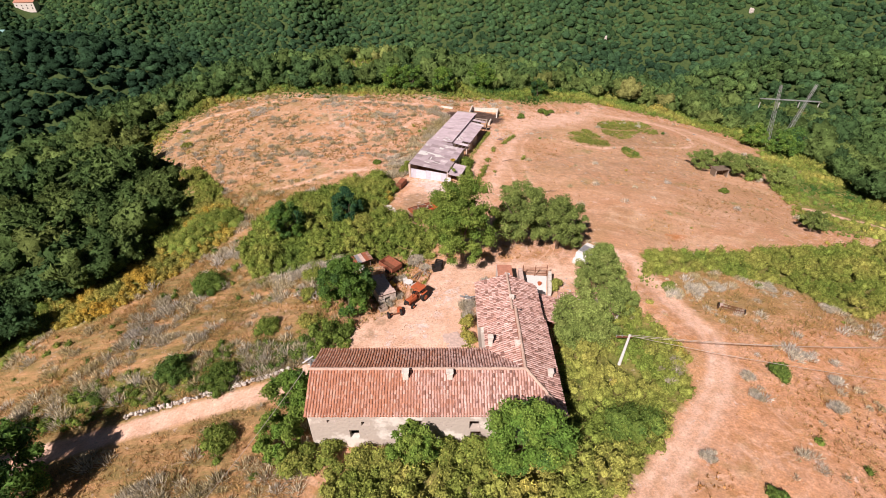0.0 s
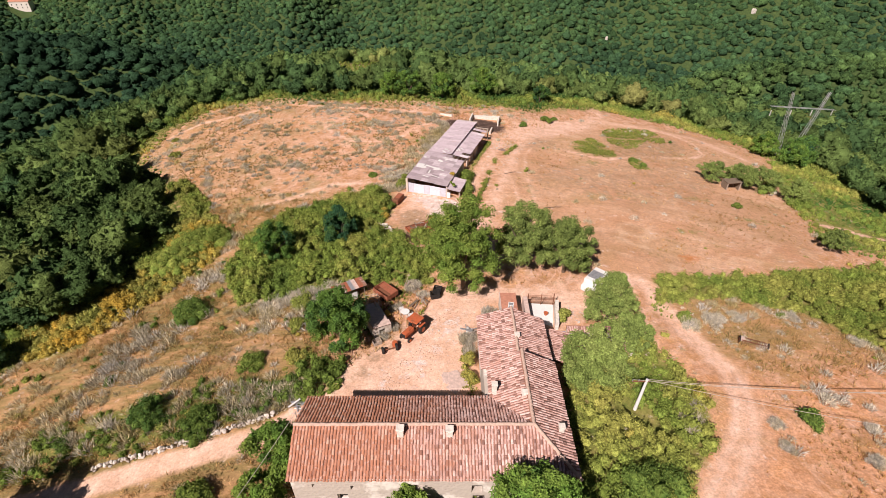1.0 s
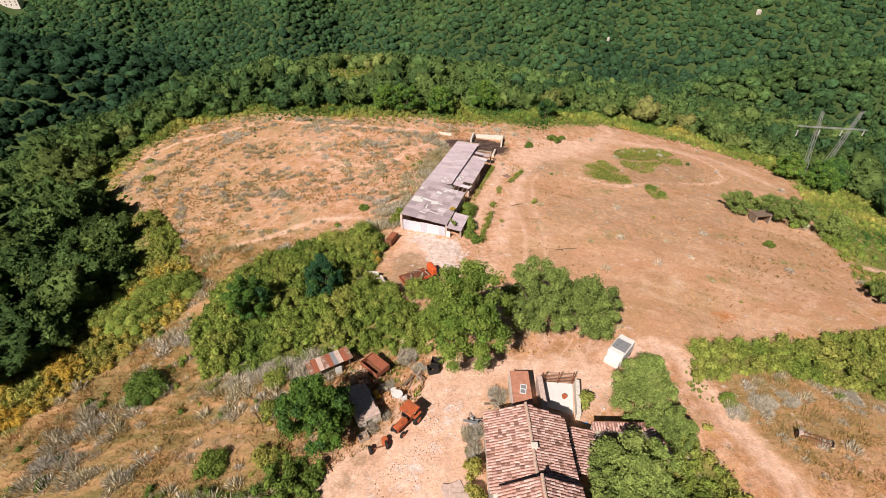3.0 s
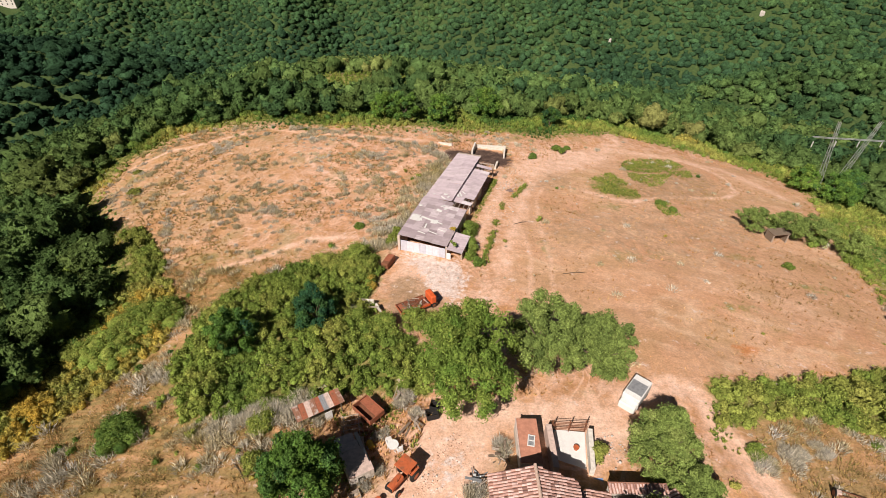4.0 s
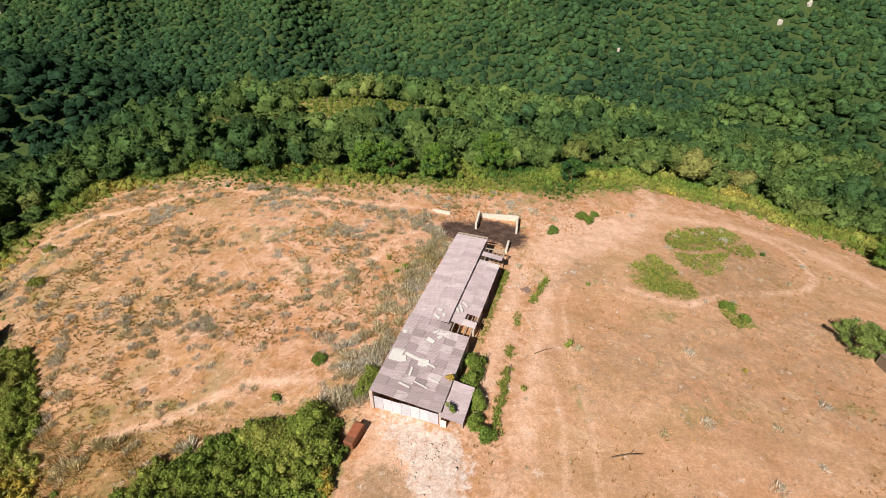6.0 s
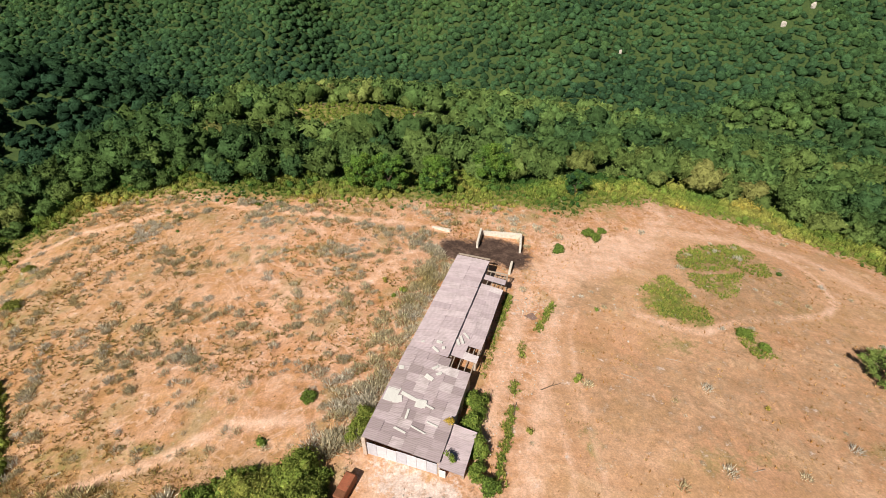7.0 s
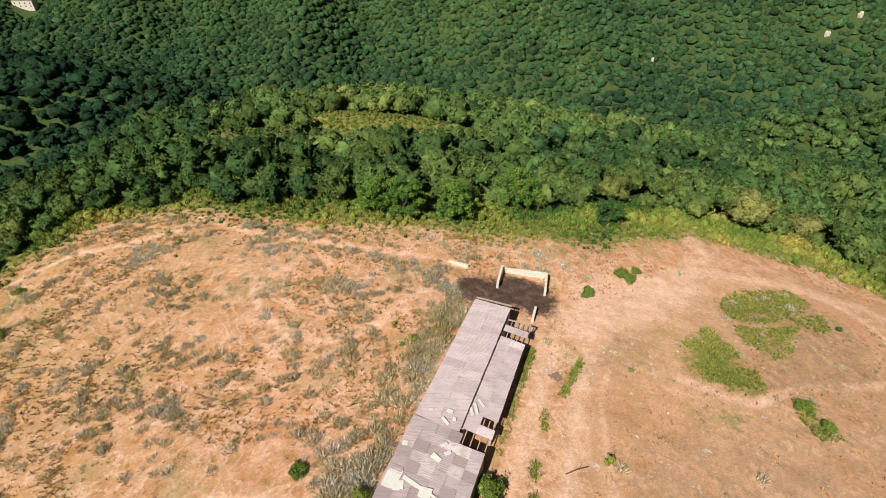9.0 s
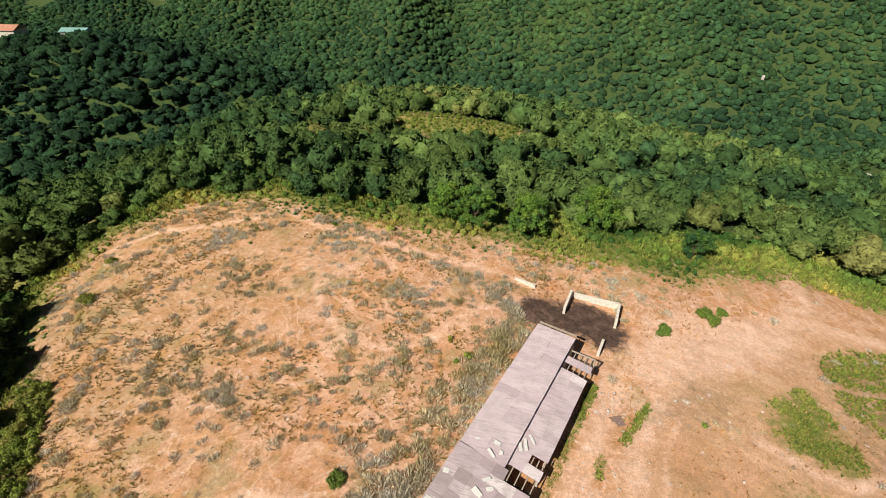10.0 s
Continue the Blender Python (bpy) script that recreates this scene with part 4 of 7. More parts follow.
def woodland():
    rng = np.random.default_rng(11)
    old = [crown_shell(rng, 3, 22, 1150, 0.034, 0.42, 0.8, 0.44, 0.55, 0.12, -0.5) for _ in range(6)]
    near = [crown_shell(rng, 3, 16, 520, 0.037, 0.42, 0.84, 0.44, 0.52, 0.15, -0.55) for _ in range(8)]
    mid = [crown_shell(rng, 2, 7, 66, 0.07, 0.46, 0.82, 0.44, 0.44, 0.17, -0.4) for _ in range(8)]
    hill = [crown_shell(rng, 2, 7, 40, 0.07, 0.56, 0.84, 0.44, 0.5, 0.2, -0.3) for _ in range(8)]
    far = [crown_shell(rng, 1, 3, 7, 0.1, 0.58, 0.86, 0.5, 0.3, 0.15, -0.3) for _ in range(10)]

    def grid(step, x0, x1, y0, y1):
        gx, gy = np.meshgrid(np.arange(x0, x1, step), np.arange(y0, y1, step))
        x = gx.ravel() + rng.uniform(-0.55, 0.55, gx.size) * step
        y = gy.ravel() + step * 0.5 * (np.arange(gx.size) % gx.shape[1] % 2) + rng.uniform(-0.55, 0.55, gx.size) * step
        seen = (x < 0.97 * (y + 1) + 32) & (x > np.minimum(-1.4 * (y - 60), -1.1 * (y + 5)) - 30) & (y < 628 - 0.28 * x) | (poly_dist(x, y, EDGE) < 14)
        for cx, cy, cr in CLEARED:
            seen &= np.hypot(x - cx, y - cy) > cr
        return x[seen], y[seen]

    def make(name, templates, x, y, lo, hi, label, sunk=0.3):
        z = height(x, y) - sunk
        s = poly_dist(x, y, EDGE)
        old_wood = (x < -34) & (y < 104)
        hgt = (lo + hi) / 2 * np.exp(np.clip(rng.normal(scale=0.22, size=len(x)), -0.45, 0.4)) * np.where(old_wood, 1.12, np.where(s < 10, 0.85, 1.0))
        # broad drifts of one kind, single trees of another
        drift = np.array([noise.noise((a * 0.018, b * 0.018, 2.0)) for a, b in zip(x, y)])
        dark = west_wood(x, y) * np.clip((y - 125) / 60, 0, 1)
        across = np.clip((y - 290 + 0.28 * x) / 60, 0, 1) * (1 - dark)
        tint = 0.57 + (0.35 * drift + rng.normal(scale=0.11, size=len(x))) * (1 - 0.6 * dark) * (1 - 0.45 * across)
        # Lit crests, a shaded valley floor and right-hand valley are put into the tint.
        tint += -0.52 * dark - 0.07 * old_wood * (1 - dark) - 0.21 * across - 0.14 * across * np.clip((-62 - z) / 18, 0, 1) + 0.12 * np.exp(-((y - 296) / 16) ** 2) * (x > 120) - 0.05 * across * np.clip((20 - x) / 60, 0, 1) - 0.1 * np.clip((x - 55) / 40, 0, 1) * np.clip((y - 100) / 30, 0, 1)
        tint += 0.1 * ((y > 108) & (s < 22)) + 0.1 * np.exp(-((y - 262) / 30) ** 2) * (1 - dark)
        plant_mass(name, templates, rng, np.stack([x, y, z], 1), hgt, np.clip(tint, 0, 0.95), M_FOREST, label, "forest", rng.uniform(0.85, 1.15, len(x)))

    x, y = grid(4.5, -190, 190, -20, 220)
    s = poly_dist(x, y, EDGE)
    k = (s > np.where(x > 40, east_meadow(y), np.where(y > 104, np.interp(x, [-40, -20, 5, 15], [3, 5.5, 9, 10]), 3.0))) & (s < 34) & (poly_dist(x, y, GLADE) > 1) & (poly_dist(x, y, FRINGE) > 2.0)
    close = k & (x < -34) & (y < 100) & (y > 28) & (s < 17)
    make("edge_woodland", old, x[close], y[close], 5.8, 8.4, "tall dark green oaks at the edge of the wood", 0.9)
    k &= ~close
    make("near_woodland", near, x[k], y[k], 5.6, 8.2, "dense green oak scrub woodland on the slopes", 0.9)
    x, y = grid(4.8, -330, 330, 0, 370)
    s = poly_dist(x, y, EDGE)
    k = (s >= 34) & (s < np.where(x > 10, 235, 165)) & (poly_dist(x, y, GLADE) > 1.5)
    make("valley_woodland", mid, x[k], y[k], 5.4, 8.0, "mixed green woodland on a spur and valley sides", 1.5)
    x, y = grid(4.65, -900, 620, 100, 850)
    s = poly_dist(x, y, EDGE)
    k = (s >= np.where(x > 10, 235, 165)) & (west_wood(x, y) < 0.5)
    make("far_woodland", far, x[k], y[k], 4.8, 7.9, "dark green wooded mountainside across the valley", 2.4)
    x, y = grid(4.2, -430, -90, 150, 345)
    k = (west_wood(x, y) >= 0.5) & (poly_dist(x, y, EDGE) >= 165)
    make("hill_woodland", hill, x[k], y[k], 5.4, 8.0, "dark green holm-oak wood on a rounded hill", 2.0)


woodland()


# ---- trees near the farm ----
def tree(name, x, y, tall, wide, tint, label, seed, leaf=0.24, clumps=34, per=150, low=0.22, mat=None, cone=0.0):
    leaf, per, clumps = leaf * 0.66, int(per * 1.1), int(clumps * 1.9)
    rng = np.random.default_rng(seed)
    z = ground_z(x, y)
    t = thing(name, x, y, z - 0.1, label, "tree")
    bm = bmesh.new()
    fork = tall * 0.28
    lean = Vector((rng.uniform(-0.2, 0.2), rng.uniform(-0.2, 0.2), fork))
    rod(bm, (0, 0, 0), lean, 0.045 * wide + 0.08, 0.035 * wide + 0.05)
    for k in range(6):
        a = k * math.tau / 6 + rng.uniform(-0.4, 0.4)
        tip = Vector((math.cos(a) * wide * 0.6, math.sin(a) * wide * 0.6, tall * rng.uniform(0.55, 0.8)))
        midp = lean.lerp(tip, 0.5) + Vector((0, 0, 0.2))
        rod(bm, lean, midp, 0.03 * wide, 0.02 * wide, 6)
        rod(bm, midp, tip, 0.02 * wide, 0.008 * wide, 6)
    part("trunk", bm, M_BARK, t)
    d = rng.normal(size=(clumps, 3))
    d /= np.linalg.norm(d, axis=1, keepdims=True)
    d[:, 2] = np.where(d[:, 2] < -0.8, -d[:, 2], d[:, 2])
    half = tall * (1 - low) / 2
    c = d * np.where(rng.random((clumps, 1)) < 0.25, rng.uniform(0.2, 0.6, (clumps, 1)), rng.uniform(0.62, 1.0, (clumps, 1))) * np.array([wide, wide, half]) + np.array([0, 0, tall * low + half])
    c[:, :2] *= (1 + cone * (0.5 - (c[:, 2:] - tall * low) / (2 * half)))
    rad = rng.uniform(0.11, 0.23, clumps) * wide
    v, tr, q = leaf_cloud(rng, c, rad, per, leaf, 0.9, 0.6, -0.8)
    tn = np.clip(tint + np.concatenate([np.repeat(rng.normal(scale=0.12, size=clumps), 12), np.repeat(rng.normal(scale=0.12, size=clumps), per * 3)]), 0, 1)
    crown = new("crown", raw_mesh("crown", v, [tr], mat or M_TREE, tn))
    crown.parent = t
    return t


tree("mulberry_tree", 2.9, 52.0, 12.4, 4.3, 0.8, "tall leafy mulberry tree beside the farmyard", 1, 0.22, 80, 190, 0.0)
tree("mulberry_tree", 10.9, 56.6, 9.4, 3.7, 0.42, "light green mulberry tree at the yard's far side", 2, 0.21, 54, 180, 0.02, M_GREYLEAF)
tree("mulberry_tree", 16.2, 55.6, 7.8, 3.5, 0.4, "light green mulberry tree at the yard's far side", 3, 0.21, 48, 180, 0.02, M_GREYLEAF)
tree("round_tree", -10.7, 42.6, 7.3, 3.2, 0.42, "dark green round tree beside the sheds", 4, 0.21, 60, 180, 0.04)
tree("walnut_tree", 15.2, 36.6, 6.0, 3.4, 0.5, "yellowish green tree over the house's side wall", 5, 0.21, 60, 150, 0.0, M_GREYLEAF)
tree("tamarisk_tree", 18.9, 45.4, 7.2, 2.7, 0.5, "feathery dull green tree beside the dirt road", 6, 0.15, 76, 200, 0.0, M_GREYLEAF, 0.9)
tree("tamarisk_tree", 20.6, 42.2, 3.8, 2.0, 0.4, "low feathery dull green tree beside the dirt road", 36, 0.17, 36, 150, 0.0, M_GREYLEAF, 0.8)
tree("fig_tree", -2.0, 22.6, 3.9, 2.1, 0.7, "bright green fig tree against the house wall", 7, 0.19, 32, 150, 0.0)
tree("fig_tree", 7.0, 21.6, 7.0, 3.2, 0.55, "large green fig tree in front of the roof corner", 8, 0.2, 48, 200, 0.05)
tree("elm_tree", -13.1, 28.0, 5.4, 2.5, 0.6, "green elm at the house's gable end", 9, 0.22, 34, 140, 0.0)
tree("elm_tree", -13.4, 24.3, 3.9, 2.3, 0.7, "green elm sapling at the house's gable end", 19, 0.22, 26, 120, 0.0)
tree("dark_tree", -14.2, 63.4, 6.2, 2.4, 0.0, "dark blue-green tree in the bramble thicket", 10, 0.2, 36, 150, 0.1)
tree("dark_tree", -22.4, 60.0, 6.2, 2.6, 0.38, "dark green tree in the bramble thicket", 12, 0.2, 34, 140, 0.05)
tree("apple_tree", 52.4, 91.0, 3.8, 2.8, 0.3, "small orchard tree at the field's rim", 13, 0.2, 26, 110, 0.15, M_GREYLEAF)
tree("apple_tree", 57.2, 89.6, 4.4, 3.2, 0.3, "small orchard tree at the field's rim", 14, 0.2, 26, 110, 0.2, M_GREYLEAF)
tree("apple_tree", 61.0, 88.4, 4.2, 3.4, 0.3, "small orchard tree at the field's rim", 15, 0.2, 26, 110, 0.1, M_GREYLEAF)
tree("apple_tree", 65.4, 84.6, 4.0, 3.2, 0.45, "small orchard tree at the field's rim", 20, 0.2, 24, 100, 0.1, M_GREYLEAF)
tree("apple_tree", 58.5, 65.0, 3.6, 2.0, 0.3, "small orchard tree at the field's rim", 16, 0.2, 22, 90, 0.25, M_GREYLEAF)
tree("rim_oak", 0.2, 131.2, 6.2, 3.6, 0.5, "young green oak standing before the wood", 21, 0.28, 36, 90, 0.05)
tree("rim_oak", -8.0, 130.4, 6.6, 3.4, 0.4, "young green oak standing before the wood", 22, 0.28, 36, 90, 0.05)
tree("rim_oak", -12.6, 131.0, 6.2, 3.2, 0.55, "young green oak standing before the wood", 23, 0.28, 36, 90, 0.05)
tree("rim_oak", 11.0, 138.0, 7.0, 4.2, 0.5, "young green oak standing before the wood", 24, 0.28, 40, 90, 0.05)
tree("rim_oak", 26.1, 134.8, 4.6, 2.4, 0.2, "small dark green oak in yellow-green scrub", 25, 0.26, 30, 90, 0.0)
tree("rim_oak", 76.2, 113.6, 5.2, 3.2, 0.6, "bushy green oak below the power pylon", 26, 0.28, 32, 90, 0.0)
tree("rim_oak", 84.0, 111.5, 6.6, 3.8, 0.35, "bushy green oak below the power pylon", 27, 0.28, 36, 90, 0.0)
tree("rim_oak", 80.0, 108.0, 5.0, 3.0, 0.45, "bushy green oak below the power pylon", 28, 0.28, 32, 90, 0.0)
tree("oak_tree", -36.2, 19.8, 8.8, 4.9, 0.3, "spreading oak beside the farm track", 17, 0.3, 34, 130, 0.25)
tree("oak_tree", -45.8, 23.0, 7.5, 4.0, 0.3, "spreading oak beside the farm track", 18, 0.3, 34, 130, 0.2)


# ---- thickets, bushes and grass ----
RNG = np.random.default_rng(5)
SHRUBS = [leaf_cloud(RNG, np.stack([RNG.uniform(-0.45, 0.45, 3), RNG.uniform(-0.45, 0.45, 3), RNG.uniform(0.15, 0.7, 3)], 1), RNG.uniform(0.42, 0.66, 3), 38, 0.135, 0.9, 0.74) for _ in range(6)]

LOW_SHRUBS = [leaf_cloud(RNG, np.array([[0, 0, 0.35]]), np.array([0.75]), 34, 0.125, 1.0, 0.8) for _ in range(6)]


def points_in(pts, spacing, rng, gaps=False):
    xs, ys = [p[0] for p in pts], [p[1] for p in pts]
    gx, gy = np.meshgrid(np.arange(min(xs), max(xs), spacing), np.arange(min(ys), max(ys), spacing))
    x = gx.ravel() + rng.uniform(-0.5, 0.5, gx.size) * spacing
    y = gy.ravel() + rng.uniform(-0.5, 0.5, gx.size) * spacing
    k = poly_dist(x, y, pts) < 0.2
    if gaps:
        k &= np.array([noise.noise((a * 0.3, b * 0.3, 2)) for a, b in zip(x, y)]) > -0.08
    return x[k], y[k]


def thicket(name, pts, spacing, size, tall, tint, spread, label, seed, mat=M_SHRUB, gaps=False):
    rng = np.random.default_rng(seed)
    x, y = points_in(pts, spacing, rng, gaps)
    at_pole = np.hypot(x - 18.1, y - 32.0) < 1.9
    at_wall = (poly_dist(x, y, RUIN, False) < 1.3)
    x, y = x[~at_pole & ~at_wall], y[~at_pole & ~at_wall]
    lump = np.array([noise.noise((a * 0.22, b * 0.22, seed)) for a, b in zip(x, y)])
    rim = np.clip(-poly_dist(x, y, pts) / 2.0, 0.35, 1)
    z = height(x, y) + np.maximum(tall * (0.75 + 0.6 * lump) * rim - size * 0.9, -0.1)
    t = np.clip(tint + spread * lump * 1.3 + rng.normal(scale=0.05, size=len(x)) + 0.03 * (y < 21.5), 0, 1)
    return plant_mass(name, SHRUBS, rng, np.stack([x, y, z], 1), size * rng.uniform(0.75, 1.3, len(x)), t, mat, label, "thicket", rng.uniform(0.9, 1.4, len(x)))


thicket("bramble_thicket", THICKET_E, 0.85, 0.8, 1.6, 0.55, 0.2, "thick green brambles round the house", 1)
thicket("bramble_thicket", THICKET_C, 0.85, 0.8, 2.0, 0.42, 0.2, "thick green bramble and elm-sucker thicket", 2)
thicket("hedge", HEDGE_E, 0.95, 0.85, 1.4, 0.52, 0.2, "broad green bramble hedge below the field", 3)
thicket("broom_scrub", GOLD_W, 0.85, 0.7, 1.0, 0.82, 0.28, "yellow and green broom scrub along the wood's edge", 4)
thicket("edge_shrubs", FRINGE, 0.8, 0.75, 2.0, 0.5, 0.2, "lush green shrubs in front of the dark oaks", 8)
thicket("glade_scrub", GLADE, 1.5, 0.7, 0.35, 0.42, 0.12, "light green scrub in a woodland glade", 6)
thicket("bank_thicket", YARD_BANK, 0.8, 0.75, 1.7, 0.3, 0.25, "tall dark green shrubs on the bank beside the yard", 7)
thicket("bank_scrub", BANK_W, 0.95, 0.55, 0.5, 0.3, 0.3, "low green scrub above the dry-stone wall", 5, gaps=True)


def blades(rng, n, wide, tall, thick, droop=0.5):
    """A tuft of pointed blades, one metre in size."""
    a = rng.uniform(0, math.tau, n)
    r = rng.uniform(0.1, 1.0, n) * wide
    base = np.stack([np.cos(a) * r * 0.25, np.sin(a) * r * 0.25, np.zeros(n)], 1)
    tip = np.stack([np.cos(a) * r, np.sin(a) * r, tall * rng.uniform(0.55, 1.1, n) * (1 - droop * r / max(wide, 1e-6) * 0.5)], 1)
    side = np.stack([-np.sin(a), np.cos(a), np.zeros(n)], 1) * thick
    v = np.stack([base - side, base + side, tip], 1).reshape(-1, 3)
    return v, np.arange(n * 3).reshape(-1, 3), np.zeros((0, 4), int)


def cushion(rng, n, wide, tall, thick, lean=0.35):
    """A soft dome of many fine sprays, each rooted anywhere under the dome."""
    a, q = rng.uniform(0, math.tau, n), np.sqrt(rng.uniform(0, 1, n))
    base = np.stack([np.cos(a) * q * wide * 0.8, np.sin(a) * q * wide * 0.8, np.zeros(n)], 1)
    top = tall * (1 - 0.55 * q ** 2) * rng.uniform(0.7, 1.1, n)
    base[:, 2] = 0.3 * top * rng.uniform(0, 1, n)
    out = np.stack([np.cos(a) * q, np.sin(a) * q, np.zeros(n)], 1) * lean * tall + rng.normal(scale=0.14 * tall, size=(n, 3)) * (1, 1, 0)
    tip = base + out
    tip[:, 2] = top
    b = rng.uniform(0, math.tau, n)
    side = np.stack([np.cos(b), np.sin(b), np.zeros(n)], 1) * thick
    v = np.stack([base - side, base + side, tip], 1).reshape(-1, 3)
    return v, np.arange(n * 3).reshape(-1, 3), np.zeros((0, 4), int)


def ring_scrub():
    """Low scrub between the open hilltop and the woods."""
    rng = np.random.default_rng(21)
    gx, gy = np.meshgrid(np.arange(-75, 112, 0.8), np.arange(22, 146, 0.8))
    x = gx.ravel() + rng.uniform(-0.6, 0.6, gx.size)
    y = gy.ravel() + rng.uniform(-0.6, 0.6, gx.size)
    s = poly_dist(x, y, EDGE)
    lump = np.array([noise.noise((a * 0.12, b * 0.12, 9)) for a, b in zip(x, y)])
    k = (s > np.where((y > 110) & (x < 12), -2.4, -0.6) + lump * 2.5) & (poly_dist(x, y, PATH_E, False) > 1.4) & (s < np.where(x > 40, east_meadow(y) + 6, np.where(y > 104, 14, 11))) & ((x > 30) | (y > 118) | (x < -30)) & (np.hypot(x - 40.3, y - 132) > 2.2)
    x, y, s, lump = x[k], y[k], s[k], lump[k]
    size = np.clip(0.55 + np.where((x > 40) & (y < 105), 0.01, 0.05) * s + lump * 0.3, 0.4, 1.2)
    tint = np.clip(np.where(x > 40, 0.53, 0.57) - np.where(x > 40, 0.004, 0.02) * s - 0.03 + lump * 0.6 + rng.normal(scale=0.07, size=len(x)), 0, 0.85)
    gold = np.exp(-((x + 66) / 7) ** 2 - ((y - 106) / 8) ** 2) + 0.7 * np.exp(-((x + 41) / 3) ** 2 - ((y - 73) / 3) ** 2)
    tint = np.clip(tint + 0.4 * gold + 0.22 * np.clip(np.sin(x * 0.21 + 2 * lump) - 0.55, 0, 1) * (y > 110), 0, 1)
    woody = rng.random(len(x)) < 0.1 + 0.5 * np.clip(lump, 0, 1) + 0.02 * np.clip(s - 3, 0, 10)
    at = np.stack([x, y, height(x, y) - 0.1], 1)
    a = woody
    plant_mass("rim_scrub", LOW_SHRUBS, rng, at[a], size[a] * rng.uniform(0.8, 1.6, a.sum()), np.clip(tint[a] - np.where(x[a] > 40, 0.08, 0.2), 0, 1), M_SHRUB, "yellow-green scrub along the rim of the hilltop", "scrub", rng.uniform(0.8, 1.2, a.sum()))
    a = ~woody
    tall_grass = [blades(rng, 14, 0.9, 0.75, 0.1, 0.7) for _ in range(6)]
    plant_mass("rim_grass", tall_grass, rng, at[a], size[a] * rng.uniform(1.1, 1.9, a.sum()), tint[a], M_SHRUB, "tall yellow-green grass and fern along the rim of the hilltop", "grass")


ring_scrub()


def bush(name, x, y, r, tall, tint, label, seed, leaf=0.17, mat=None, flat=1.0, turn=0.0):
    rng = np.random.default_rng(seed)
    n = int(10 + 9 * r)
    la, lobe = rng.uniform(0, math.tau, 4), rng.integers(0, 4, n)
    a, q = rng.uniform(0, math.tau, n), np.sqrt(rng.uniform(0, 0.5, n))
    cx = (np.cos(a) * q * 0.7 + np.cos(la[lobe]) * 0.5) * r
    cy = (np.sin(a) * q * 0.7 + np.sin(la[lobe]) * 0.5) * r * flat
    q = np.clip(np.hypot(cx, cy) / r, 0, 1)
    c = np.stack([cx, cy, tall * (0.25 + 0.4 * (1 - q)) * rng.uniform(0.7, 1.2, n)], 1)
    v, t, qd = leaf_cloud(rng, c, rng.uniform(0.28, 0.45, n) * min(r, tall * 1.2), 95, leaf * 0.66, 0.9, 0.75)
    tn = np.clip(tint + rng.normal(scale=0.1, size=len(v)), 0, 1)
    ob = new(name, raw_mesh(name, v, [t], mat or M_SHRUB, tn))
    ob.matrix_basis = pose(x, y, ground_z(x, y) - 0.05, 0, 0, turn)
    return tagged(ob, label, "bush")


